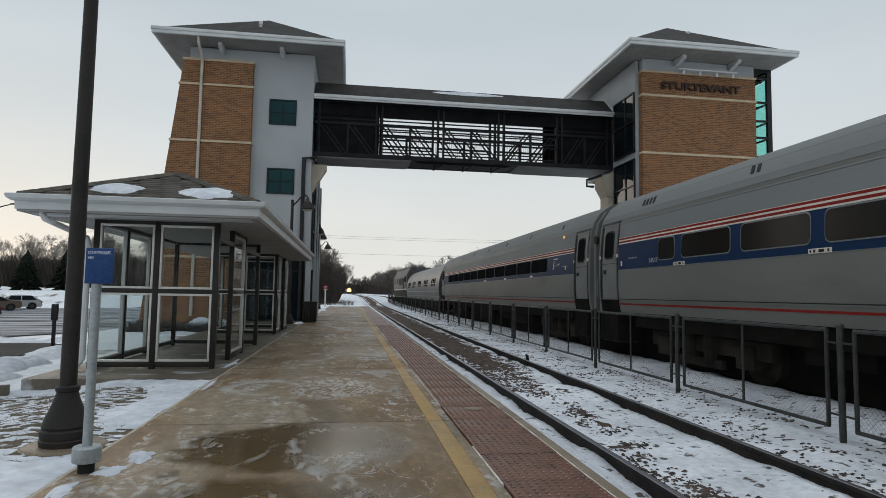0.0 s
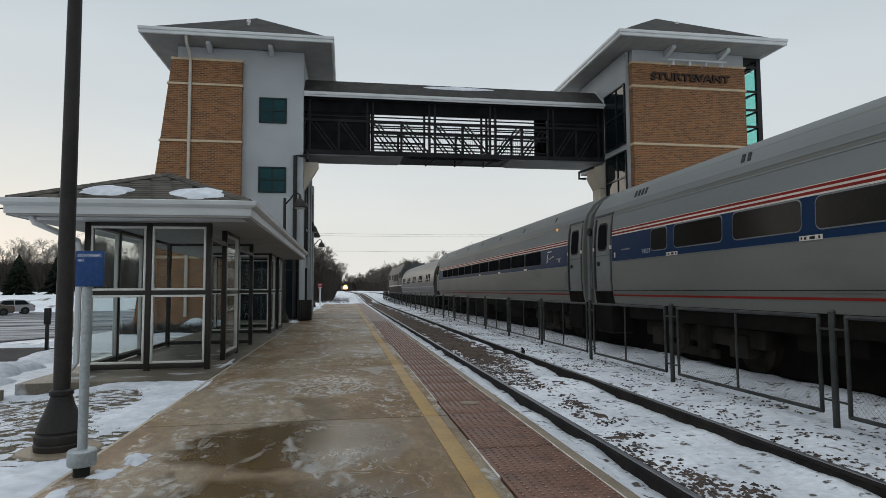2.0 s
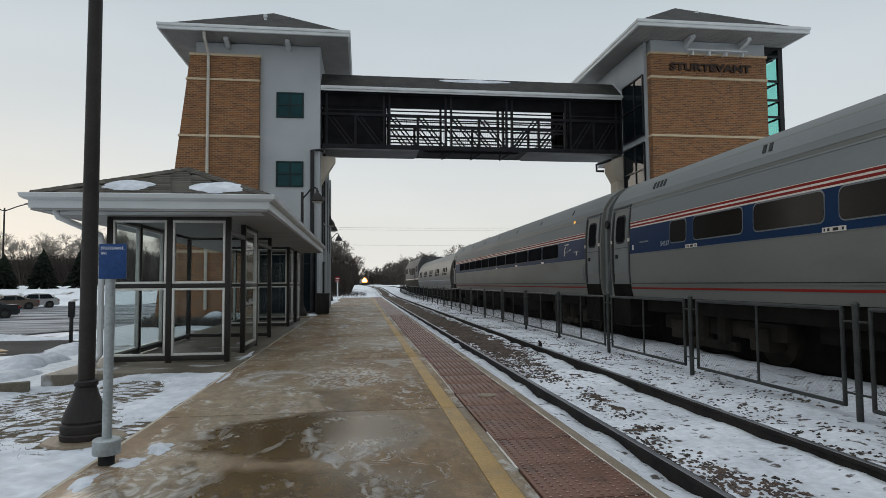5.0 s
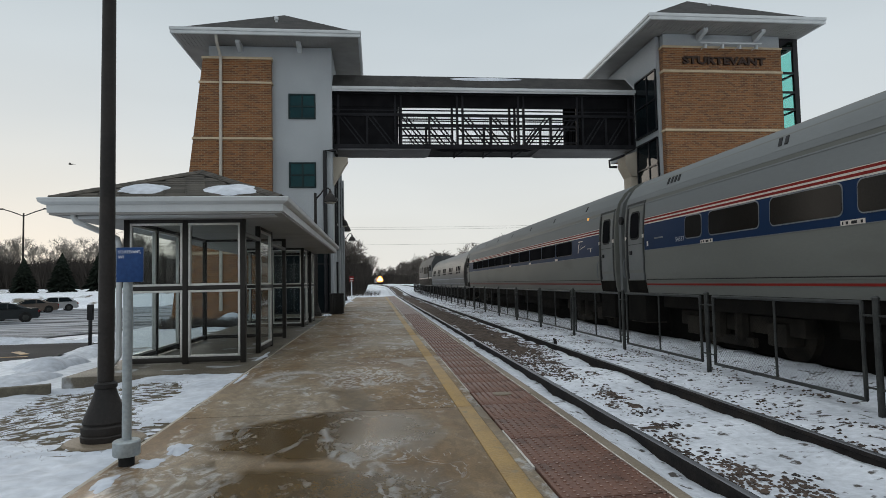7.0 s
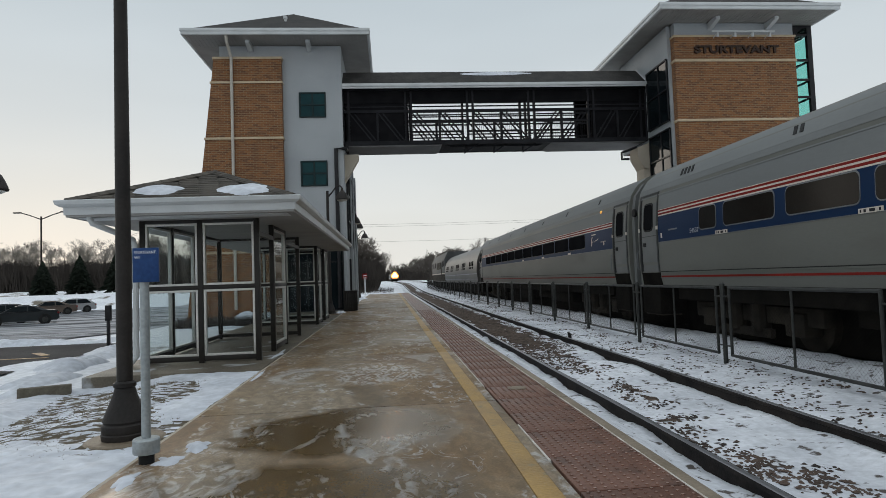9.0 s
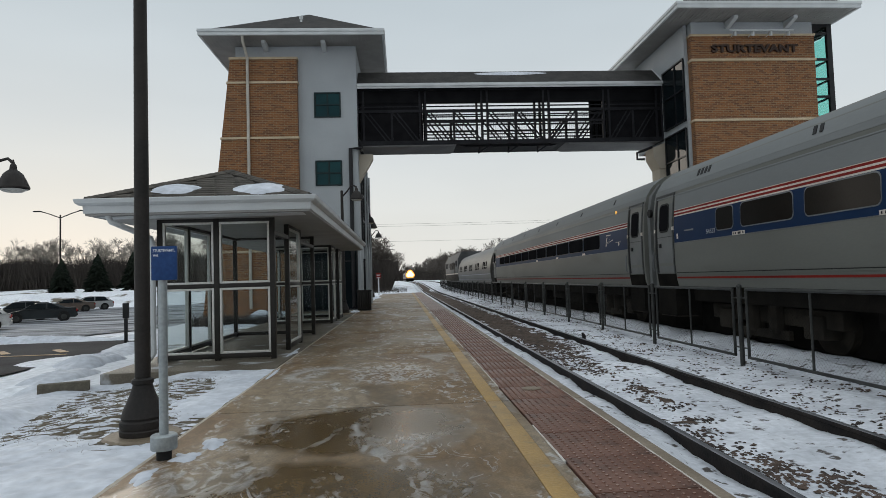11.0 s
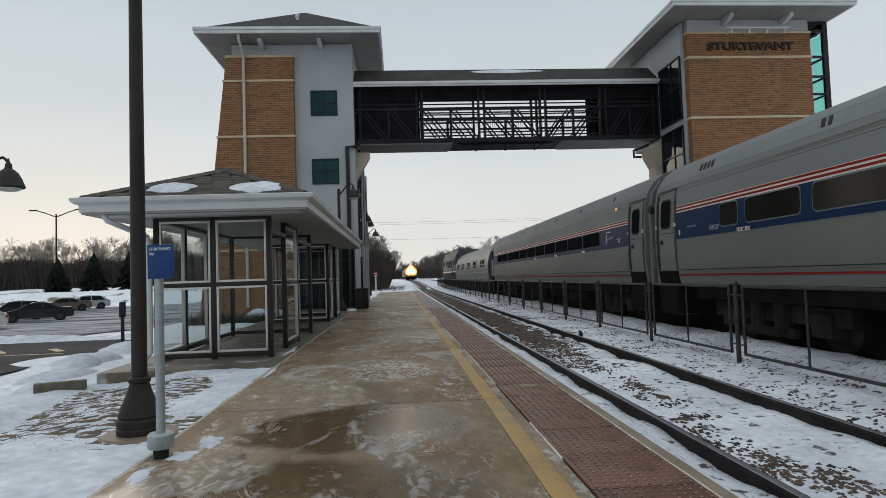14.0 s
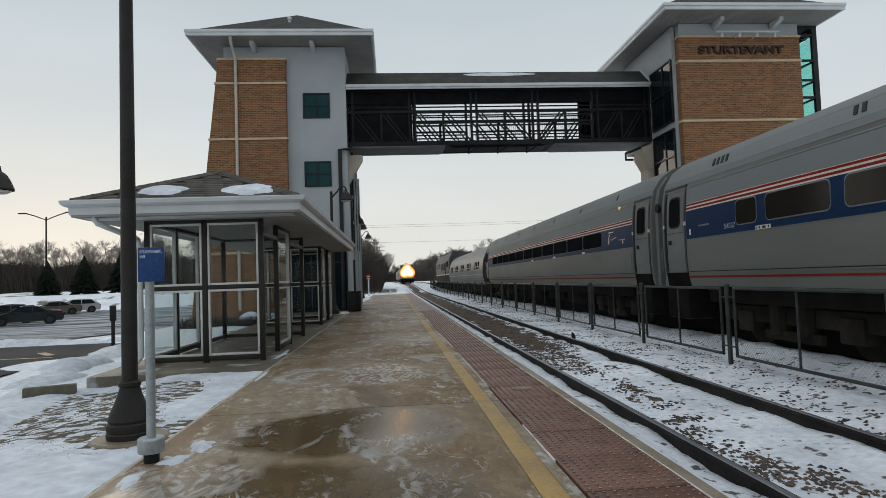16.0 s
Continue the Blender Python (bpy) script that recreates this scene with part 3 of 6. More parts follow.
for ya, yb in zip(joints, joints[1:]):
    part("slab", box(B(), PX0, 0.783, ya + 0.011, yb - 0.011, -0.10, 0.0, 0.006), M["paving"], platform)
    part("edge_slab", box(B(), 0.937, 1.02, ya + 0.011, yb - 0.011, -0.10, -0.001, 0.004), M["paving"], platform)
    part("edge_slab", box(B(), 1.665, PX1, ya + 0.011, yb - 0.011, -0.26, -0.001, 0.012), M["edge"], platform)
    part("yellow_stripe", box(B(), 0.785, 0.935, ya + 0.004, yb - 0.004, -0.09, 0.0015, 0.003), M["yellow"], platform, "worn yellow painted safety stripe")


def ragged(bm, x, ya, yb, w):
    """An uneven bead of sealant."""
    y = ya
    while y < yb:
        d = random.uniform(0.25, 0.9)
        if random.random() < 0.8:
            a, b = x - w * random.uniform(0.4, 1), x + w * random.uniform(0.4, 1)
            box(bm, a, b, y, min(y + d, yb), -0.05, 0.0035)
        y += d
    return bm


for ya in joints[1:-1]:
    part("joint_filler", box(B(), PX0 + 0.01, 0.783, ya - 0.0105, ya + 0.0105, -0.09, -0.004), M["rubber"], platform, "dark joint sealant")
    part("joint_filler", box(B(), 1.67, PX1 - 0.01, ya - 0.0105, ya + 0.0105, -0.09, -0.004), M["rubber"], platform, "dark joint sealant")
part("kerb", box(B(), PX0 - 0.05, PX0 - 0.003, -10, PEND, -0.3, -0.012, 0.008), M["concrete"], platform, "narrow pale kerb")
part("apron", box(B(), -4.5, PX0 - 0.052, 21.62, 26.6, -0.3, -0.002, 0.01), M["slab"], platform, "concrete apron before the tower")
for xs_ in (1.025, 1.658):
    part("sealant", ragged(B(), xs_, 0, PEND, 0.009), M["caulk"], platform, "cracked white sealant bead")

# tactile panels with rows of domes
PL = 0.67
dome_bm = B()
plain_bm = B()
for bmx, domes in ((dome_bm, True), (plain_bm, False)):
    box(bmx, 0, 0.618, 0.006, PL - 0.006, -0.06, 0.004, 0.005)
    if domes:
        for i in range(10):
            for j in range(11):
                cx_, cy_ = 0.035 + i * 0.061, 0.032 + j * 0.061
                ra, rb = 0.0145, 0.0085
                low = [bmx.verts.new((cx_ + ra * math.cos(u), cy_ + ra * math.sin(u), 0.003)) for u in (k * math.pi / 3 for k in range(6))]
                top = [bmx.verts.new((cx_ + rb * math.cos(u), cy_ + rb * math.sin(u), 0.0105)) for u in (k * math.pi / 3 for k in range(6))]
                for k in range(6):
                    bmx.faces.new((low[k], low[(k + 1) % 6], top[(k + 1) % 6], top[k]))
                bmx.faces.new(top)
dome_me, plain_me = finish("tactile_panel", dome_bm, M["tactile"]), finish("tactile_panel", plain_bm, M["tactile"])
# dome tops painted paler, for the light they catch
dome_me.materials.append(M["domelit"])
for f in dome_me.polygons:
    if all(dome_me.vertices[i].co.z > 0.009 for i in f.vertices):
        f.material_index = 1
k = 0
while -10.01 + k * PL < PEND - 1:
    y0_ = -10.01 + k * PL
    ob = part("tactile_panel", dome_me if 1.0 < y0_ < 24 else plain_me, None, platform, "red-brown tactile panel with raised domes")
    ob.matrix_basis = pose(1.035, y0_, random.uniform(-0.001, 0.002))
    k += 1

far_platform = thing("platform", (0, 0, 0), "far concrete platform beyond the standing train", "platform", kind="structure")
part("platform_base", box(B(), 9.55, 12.2, -10, 62, -0.5, 0.0, 0.02), M["edge"], far_platform)

cover = thing("utility_cover", (1.35, 6.58, 0.004), "round iron cover set in the tactile strip", "utility cover")
part("ring", lathe(B(), [(0.105, 0.0), (0.105, 0.008), (0.088, 0.010), (0.086, 0.004)], 0, 0, 24), M["edge"], cover, "pale worn ring")
part("plate", lathe(B(), [(0.085, 0.0), (0.085, 0.007), (0.0, 0.008)], 0, 0, 24), M["tactile"], cover)
clip = thing("rail_clip", (4.06, 13.7, -0.27), "small dark clip standing beside the rail", "rail clip")
part("clip_body", tube(B(), [(0, 0, -0.05), (0.01, 0, 0.08), (0.0, 0.01, 0.13), (-0.03, 0.0, 0.16)], [0.05, 0.045, 0.03, 0.02], 8), M["rail"], clip)


# ---- the two lift towers and the footbridge ----
def hip_roof(root, x0, x1, y0, y1, z, apex, rise_, mat):
    bm = B()
    c = [bm.verts.new(q) for q in ((x0, y0, z), (x1, y0, z), (x1, y1, z), (x0, y1, z))]
    a = bm.verts.new((*apex, z + rise_))
    for i in range(4):
        bm.faces.new((c[i], c[(i + 1) % 4], a))
    bm.faces.new(c[::-1])
    part("roof", bm, mat, root, "dark shingled hip roof")
    # gutter fascia on all sides
    for nm, bx in (("front", (x0 - 0.07, x1 + 0.07, y0 - 0.07, y0 + 0.02)), ("back", (x0 - 0.07, x1 + 0.07, y1 - 0.02, y1 + 0.07)), ("west", (x0 - 0.07, x0 + 0.02, y0 + 0.021, y1 - 0.021)), ("east", (x1 - 0.02, x1 + 0.07, y0 + 0.021, y1 - 0.021))):
        bm = B()
        box(bm, *bx, z - 0.24, z - 0.10, 0.01)
        box(bm, bx[0] - 0.03, bx[1] + 0.03, bx[2] - 0.03, bx[3] + 0.03, z - 0.10, z + 0.03, 0.012)
        part("gutter", bm, M["white"], root, "white metal gutter and fascia")
    part("soffit", box(B(), x0 + 0.02, x1 - 0.02, y0 + 0.02, y1 - 0.02, z - 0.22, z - 0.16), M["soffit"], root, "ribbed pale soffit")
    bm = B()
    xx = x0 + 0.15
    while xx < x1 - 0.1:
        box(bm, xx, xx + 0.03, y0 + 0.05, y0 + 1.4, z - 0.238, z - 0.221)
        xx += 0.16
    part("soffit_rib", bm, M["soffit"], root)


def square_window(root, x, y, z, w, h, mat=None):
    """A four-pane window set into the wall face at y, looking towards the platform."""
    win = part("window", box(B(), x, x + w, y - 0.012, y + 0.05, z, z + h), M["darkframe"], root, "square green four-pane window")
    fr = B()
    for a in (0, w - 0.07):
        box(fr, x + a, x + a + 0.07, y - 0.05, y - 0.013, z, z + h, 0.006)
    for b in (0, h - 0.07):
        box(fr, x + 0.071, x + w - 0.071, y - 0.05, y - 0.013, z + b, z + b + 0.07, 0.006)
    box(fr, x + w / 2 - 0.03, x + w / 2 + 0.03, y - 0.045, y - 0.013, z + 0.071, z + h - 0.071)
    box(fr, x + 0.071, x + w - 0.071, y - 0.046, y - 0.013, z + h / 2 - 0.03, z + h / 2 + 0.03)
    part("window_frame", fr, M["green"], win)
    for i in range(2):
        for j in range(2):
            xa, za = x + 0.075 + i * (w / 2 - 0.035), z + 0.075 + j * (h / 2 - 0.035)
            part("pane", box(B(), xa, xa + w / 2 - 0.11, y - 0.022, y - 0.013, za, za + h / 2 - 0.11), M["greenglass"], win)


def bracket(root, x, y0, y1, z):
    bm = B()
    prism(bm, [(y0, z), (y1, z), (y1, z - 0.30), (y1 - 0.12, z - 0.30), (y0, z - 0.13)], 0, x - 0.09, x + 0.09)
    part("bracket", bm, M["white"], root, "white eave bracket")


# west tower: x -7.9 to -1.83, front at y 27
W = thing("station_tower", (0, 0, 0), "tall brick and grey stucco lift tower with a dark hip roof", "tower", "towers of the footbridge")
FY = 27.0
part("stucco_wall", box(B(), -4.6, -1.83, FY, 33.0, -0.2, 11.74), M["stucco"], W, "grey stucco wall")


def batter(z):
    return -7.25 - (11.2 - z) * 0.114


def brick_tier(root, za, zb, out=0.0):
    bm = B()
    q = []
    for z in (za, zb):
        q += [bm.verts.new(c) for c in ((batter(z) - out, FY - 0.3 - out, z), (-4.40 + out, FY - 0.3 - out, z), (-4.40 + out, 33.2, z), (batter(z) - out, 33.2, z))]
    for i in range(4):
        bm.faces.new((q[i], q[(i + 1) % 4], q[4 + (i + 1) % 4], q[4 + i]))
    bm.faces.new(q[:4][::-1])
    bm.faces.new(q[4:])
    return bm


part("brick_wall", brick_tier(W, -0.2, 11.05), M["brick"], W, "orange-brown brick wall with a sloping west side")
for zb in (11.05, 9.98, 7.53, 5.0, 2.6):
    part("stone_band", brick_tier(W, zb, zb + (0.10 if zb > 11 else 0.09), 0.045), M["cream"], W, "cream stone band")
part("upper_wall", box(B(), -7.1, -4.6, FY, 33.0, 11.22, 11.74), M["stucco"], W)
bm = B()
tube(bm, [(-6.5, FY - 0.38, 0.2), (-6.5, FY - 0.38, 11.1), (-6.52, 25.98, 11.55), (-6.52, 25.87, 11.9)], 0.065, 8)
part("downspout", bm, M["palepipe"], W, "pale metal downspout")
hip_roof(W, -8.25, -0.59, 25.8, 34.2, 12.0, (-4.2, 29.4), 2.25, M["rooftile"])
for bx in (-5.75, -3.2):
    bracket(W, bx, 26.35, FY, 11.78)
for bz in (8.52, 5.47):
    square_window(W, -3.71, FY, bz, 1.17, 1.13)
part("roof_vent", lathe(B(), [(0.06, 12.8), (0.06, 13.22), (0.09, 13.22), (0.09, 13.36)], -4.3, 27.6, 10), M["white"], W, "white roof vent pipe")
# platform-side face of the west tower: openings, black downpipe, stepped grey pier and wedge bracket
part("black_downpipe", tube(B(), [(-2.15, FY - 0.1, 0.1), (-2.15, FY - 0.1, 7.1), (-1.7, FY - 0.1, 7.1), (-1.7, FY + 0.3, 7.1), (-1.7, FY + 0.3, 7.35)], 0.085, 8), M["black"], W, "black metal downpipe")
bm = B()
prism(bm, [(-1.829, 6.95), (-1.2, 6.95), (-1.2, 6.75), (-1.829, 5.7)], 1, FY + 0.5, FY + 1.0)
part("wedge_bracket", bm, M["concrete"], W, "concrete bracket under the footbridge")
for yy in (28.2, 30.2, 32.2):
    wd = part("side_window", box(B(), -1.83, -1.79, yy, yy + 1.2, 2.9, 6.4), M["darkglass"], W, "tall dark window")
    fr = B()
    for a in (-0.06, 1.2):
        box(fr, -1.83, -1.74, yy + a, yy + a + 0.06, 2.84, 6.46)
    for zz in (2.84, 4.0, 5.2, 6.4):
        box(fr, -1.83, -1.745, yy + 0.001, yy + 1.199, zz, zz + 0.06)
    part("window_frame", fr, M["black"], wd)
    part("pilaster", box(B(), -1.829, -1.68, yy + 1.32, yy + 1.62, -0.1, 6.9, 0.01), M["stucco"], W)
sf = part("storefront", box(B(), -4.35, -1.95, FY - 0.03, FY - 0.002, 0.05, 3.1), M["darkglass"], W, "dark glazed entrance screen")
for xx in (-4.35, -3.55, -2.75, -2.01):
    part("mullion", box(B(), xx, xx + 0.06, FY - 0.07, FY - 0.031, 0.0, 3.16), M["black"], sf)
for zz in (0.0, 2.1, 3.1):
    part("transom", box(B(), -4.29, -2.011, FY - 0.065, FY - 0.031, zz, zz + 0.06), M["black"], sf)
dr = part("entrance_door", box(B(), -1.83, -1.77, 29.0, 30.1, 0.0, 2.2, 0.005), M["darkglass"], W, "dark glazed entrance door")
part("door_frame", box(box(box(B(), -1.83, -1.74, 28.92, 28.999, 0, 2.28), -1.83, -1.74, 30.101, 30.18, 0, 2.28), -1.83, -1.74, 29.0, 30.1, 2.201, 2.28), M["black"], dr)

# east tower: front at y 24.6, x 12.45 to 17.9, glazed corner beyond
E_ = thing("station_tower", (0, 0, 0), "tall brick lift tower carrying the station name, with a glazed corner", "tower", "towers of the footbridge")
EY = 24.6
part("brick_wall", box(box(B(), 12.45, 17.9, EY, 28.1, -0.3, 7.2), 12.45, 17.9, EY, 30.4, 7.2, 11.15), M["brick"], E_, "orange-brown brick wall")
for zb in (11.15, 10.08, 7.5, 5.0):
    part("stone_band", box(B(), 12.41, 17.94, EY - 0.045, 30.44 if zb > 7.2 else 28.14, zb, zb + (0.09 if zb > 11 else 0.10), 0.01), M["cream"], E_, "cream stone band")
part("upper_wall", box(B(), 12.5, 17.88, EY + 0.06, 30.3, 11.24, 11.78), M["stucco"], E_, "grey stucco frieze")
hip_roof(E_, 11.33, 18.95, 23.3, 31.7, 12.02, (15.2, 27.4), 2.58, M["rooftile"])
for bx in (14.1, 16.7):
    bracket(E_, bx, 23.95, EY + 0.06, 11.8)
part("roof_vent", lathe(B(), [(0.06, 13.2), (0.06, 13.75), (0.09, 13.75), (0.09, 13.9)], 15.6, 26.2, 10), M["white"], E_, "white roof vent pipe")
name = letters("station_name", "STURTEVANT", 0.44, pose(13.30, EY - 0.03, 10.45, 90, 0, 0), M["brownletter"], E_, 0.06, 3.82, 0.014)
name["label"] = "raised brown station name lettering"
bar = part("light_bar", box(B(), 13.95, 16.75, EY - 0.42, EY - 0.36, 11.22, 11.28, 0.01), M["white"], E_, "white bar of sign spotlights")
for i in range(4):
    bm = B()
    xx = 14.2 + i * 0.78
    tube(bm, [(xx, EY - 0.02, 11.1), (xx, EY - 0.3, 11.2), (xx, EY - 0.39, 11.2)], 0.018, 6)
    tube(bm, [(xx, EY - 0.39, 11.2), (xx, EY - 0.33, 11.04)], [0.04, 0.075], 10)
    part("spotlight", bm, M["white"], bar, "small white spotlight")
# grey side wall towards the track with dark glazing
part("side_wall", box(box(B(), 12.30, 12.449, EY + 0.35, 28.1, -0.3, 7.2), 12.30, 12.449, EY + 0.35, 30.4, 7.2, 11.77), M["stucco"], E_, "grey stucco side wall")
for za, zb in ((7.65, 10.35), (4.9, 7.35)):
    wd = part("side_window", box(B(), 12.24, 12.299, EY + 0.42, 27.05, za, zb), M["darkglass"], E_, "large dark corner window")
    fr = B()
    for yy in (EY + 0.36, 25.8, 26.99):
        box(fr, 12.2, 12.239, yy, yy + 0.06, za, zb)
    for zz in (za, (za + zb) / 2, zb - 0.06):
        box(fr, 12.19, 12.239, EY + 0.36, 27.05, zz, zz + 0.06)
    part("window_frame", fr, M["black"], wd)
bm = B()
prism(bm, [(12.299, 7.2), (11.72, 6.98), (11.72, 6.52), (12.0, 6.0), (12.299, 6.0)], 1, 27.2, 28.15)
part("wedge_bracket", bm, M["concrete"], E_, "concrete corbel under the footbridge")
part("pier", box(B(), 11.98, 12.299, 27.25, 28.1, -0.3, 5.999, 0.02), M["concrete"], E_, "concrete pier")
bm = B()
tube(bm, [(11.62, 27.12, 6.98), (11.15, 27.12, 6.80), (10.90, 27.12, 6.72), (10.90, 27.12, 6.42), (11.25, 27.12, 6.42)], 0.06, 8)
part("black_downpipe", bm, M["black"], E_)
# glazed stair corner
gc = part("glazed_corner", box(B(), 17.95, 18.72, EY + 0.35, EY + 0.39, 3.0, 11.7), M["tealglass"], E_, "green-tinted glazed corner")
gc.visible_shadow = False
levels = (3.2, 4.1, 5.0, 5.9, 6.8, 7.7, 8.59, 9.36, 10.23, 11.36)
for za, zb in zip(levels, levels[1:]):
    part("pane", box(B(), 18.80, 18.82, EY + 0.5, EY + 3.4, za + 0.05, zb - 0.05), M["tealglass"], gc)
fr = B()
box(fr, 17.91, 18.0, EY + 0.28, EY + 0.34, 3.0, 11.36)
box(fr, 18.70, 18.92, EY + 0.28, EY + 0.42, 3.0, 11.78)
for zz in levels:
    box(fr, 18.001, 18.699, EY + 0.29, EY + 0.345, zz - 0.05, zz + 0.05)
box(fr, 17.91, 18.699, EY + 0.28, EY + 0.34, 11.66, 11.78)
prism(fr, [(17.91, 11.411), (17.91, 11.659), (18.55, 11.659), (18.15, 11.411)], 1, EY + 0.28, EY + 0.34)
box(fr, 18.72, 18.9, EY + 0.43, EY + 3.5, 11.41, 11.78)
for yy in (EY + 1.4, EY + 2.4, EY + 3.4):
    box(fr, 18.77, 18.86, yy, yy + 0.08, 3.0, 11.4)
for zz in levels[:-1]:
    box(fr, 18.78, 18.85, EY + 0.43, EY + 3.4, zz - 0.04, zz + 0.04)
part("mullion", fr, M["black"], gc, "black glazing bars")
part("stair_post", box(B(), 18.06, 18.15, EY + 0.6, EY + 0.7, 3.0, 11.65), M["green"], gc, "dark green inner post")
for zz in levels:
    part("stair_strut", tube(B(), [(17.97, EY + 0.65, zz - 0.30), (18.69, EY + 0.65, zz - 0.05)], 0.05, 4), M["green"], gc, "dark green inner strut")

# footbridge between the towers
BR = thing("footbridge", (0, 0, 0), "covered black steel truss footbridge over the tracks", "footbridge")
BX0, BX1, BY0, BY1 = -1.83, 12.29, 27.4, 29.2
part("deck", box(B(), BX0, BX1, BY0 + 0.05, BY1 - 0.05, 7.33, 7.46), M["bridge"], BR)
part("soffit_box", prism(B(), [(BX0 + 0.15, 7.25), (2.45, 7.25), (2.6, 7.31), (BX0 + 0.15, 7.31)], 1, BY0 - 0.04, BY1 - 0.05), M["bridgesoffit"], BR, "grey soffit panel")
part("soffit_box", prism(B(), [(7.85, 7.25), (BX1 - 0.3, 7.25), (BX1 - 0.1, 7.31), (7.65, 7.31)], 1, BY0 - 0.04, BY1 - 0.05), M["bridgesoffit"], BR, "grey soffit panel")
bays = [-1.70, 1.11, 3.94, 6.80, 9.62, 12.14]
for fy in (BY0, BY1):
    for za, zb, d in ((7.312, 7.5, 0.09), (8.80, 8.92, 0.07), (9.05, 9.10, 0.03), (9.80, 9.94, 0.09)):
        part("chord", box(B(), BX0, BX1, fy - d, fy + d, za, zb), M["bridge"], BR)
    for x in bays:
        for s in (-0.13, 0.13):
            part("post", box(B(), x + s - 0.045, x + s + 0.045, fy - 0.085, fy + 0.085, 7.47, 9.80), M["bridge"], BR)
    for i in range(5):
        xm = (bays[i] + bays[i + 1]) / 2
        part("post", box(B(), xm - 0.05, xm + 0.05, fy - 0.065, fy + 0.065, 7.47, 8.81), M["bridge"], BR)
        sgn = 1 if i < 3 else -1
        for xa, xb in ((bays[i] + 0.18, xm - 0.05), (xm + 0.05, bays[i + 1] - 0.18)):
            for off in (0, 0.2):
                za, zb = (8.78, 7.5) if sgn > 0 else (7.5, 8.78)
                part("diagonal", tube(B(), [(xa + off, fy, za), (xb - 0.2 + off, fy, zb)], 0.044, 4), M["bridge"], BR)
        if i in (1, 2, 3):
            # inner railing: thin pickets and rails
            bm = B()
            for zz in (7.62, 8.2, 8.68):
                box(bm, bays[i] + 0.18, bays[i + 1] - 0.18, fy - 0.02, fy + 0.02, zz - 0.028, zz + 0.028)
            xx = bays[i] + 0.2
            while xx < bays[i + 1] - 0.18:
                box(bm, xx - 0.003, xx + 0.003, fy - 0.005, fy + 0.005, 7.5, 8.8)
                xx += 0.10
            part("mid_beam", box(B(), bays[i] + 0.18, bays[i + 1] - 0.18, fy - 0.05, fy + 0.05, 8.31, 8.39), M["bridge"], BR)
            part("railing", bm, M["bridge"], BR, "black bar railing")["kind"] = "stuff"
        else:
            part("screen", box(B(), bays[i] + 0.001, bays[i + 1] - 0.001, fy - 0.015, fy + 0.015, 7.47, 9.79), M["bridgepanel"], BR, "dark screen panel")
    if fy == BY0:
        part("fascia", box(B(), BX0, BX1, fy - 0.05, fy + 0.05, 9.23, 9.795), M["bridgepanel"], BR, "dark upper screen")
    for xa, xb in ((9.40, 9.77), (bays[5] + 0.0, BX1)) if fy > BY0 else ((bays[5] + 0.0, BX1),):
        part("screen", box(B(), xa, xb, fy - 0.02, fy + 0.02, 7.47, 9.79), M["bridgepanel"], BR, "dark screen panel")
for x in (3.64, 5.0, 6.36):
    part("strut", tube(B(), [(x + 0.62, BY0 + 0.1, 7.33), (x, BY0 + 0.2, 6.95), (x + 0.12, BY0 + 0.5, 7.33)], 0.05, 4), M["bridge"], BR)
bm = B()
prism(bm, [(2.75, 7.328), (7.4, 7.328), (7.1, 7.25), (3.1, 7.25)], 1, BY0 + 0.3, BY1 - 0.5)
part("bottom_beam", bm, M["bridge"], BR)
bm = B()
prism(bm, [(BY0 - 0.35, 9.955), (BY1 + 0.35, 9.955), ((BY0 + BY1) / 2, 10.98)], 0, BX0, BX1 + 0.1)
part("roof", bm, M["rooftile"], BR, "dark shingled gable roof")
for fy in (BY0 - 0.36, BY1 + 0.36):
    part("gutter", box(box(B(), BX0 + 0.01, BX1 + 0.05, fy - 0.06, fy + 0.06, 9.90, 10.04, 0.012), BX0 + 0.01, BX1 + 0.05, fy - 0.02, fy + 0.02, 9.82, 9.899), M["white"], BR, "pale metal gutter")
bm = B()
prism(bm, [(BY0 - 0.42, 9.86), (BY0 - 0.42, 10.02), (BY0 + 0.84, 11.03), (BY0 + 0.95, 11.03), (BY0 + 0.95, 10.88)], 0, BX1 + 0.0, BX1 + 0.16)
part("verge_trim", bm, M["white"], BR)


# ---- platform shelter ----
SH = thing("platform_shelter", (0, 0, 0), "long glazed waiting shelter with dark frames and shingled hip roof", "shelter")
SX0, SX1, SY0 = -3.96, -2.15, 10.28
EX0, EX1, EY0, EY1, EZ = -4.73, -1.40, 9.42, 22.0, 2.53
part("base_slab", box(B(), SX0 - 0.45, PX0 - 0.052, SY0 - 1.1, 21.6, -0.4, 0.0, 0.02), M["slab"], SH, "concrete base slab")
RX, RY0, RY1, RZ = -3.065, 11.25, 20.2, 3.28
bm = B()
c = [bm.verts.new(q) for q in ((EX0, EY0, EZ + 0.03), (EX1, EY0, EZ + 0.03), (EX1, EY1, EZ + 0.03), (EX0, EY1, EZ + 0.03), (RX, RY0, RZ), (RX, RY1, RZ))]
for q in ((0, 1, 4), (1, 2, 5, 4), (2, 3, 5), (3, 0, 4, 5), (3, 2, 1, 0)):
    bm.faces.new([c[i] for i in q])
part("roof_deck", bm, M["rooftile"], SH, "dark shingled hip roof")
part("soffit", box(B(), EX0 + 0.004, EX1 - 0.004, EY0 + 0.004, EY1 - 0.004, EZ - 0.2, EZ - 0.15), M["soffit"], SH, "pale flat soffit")


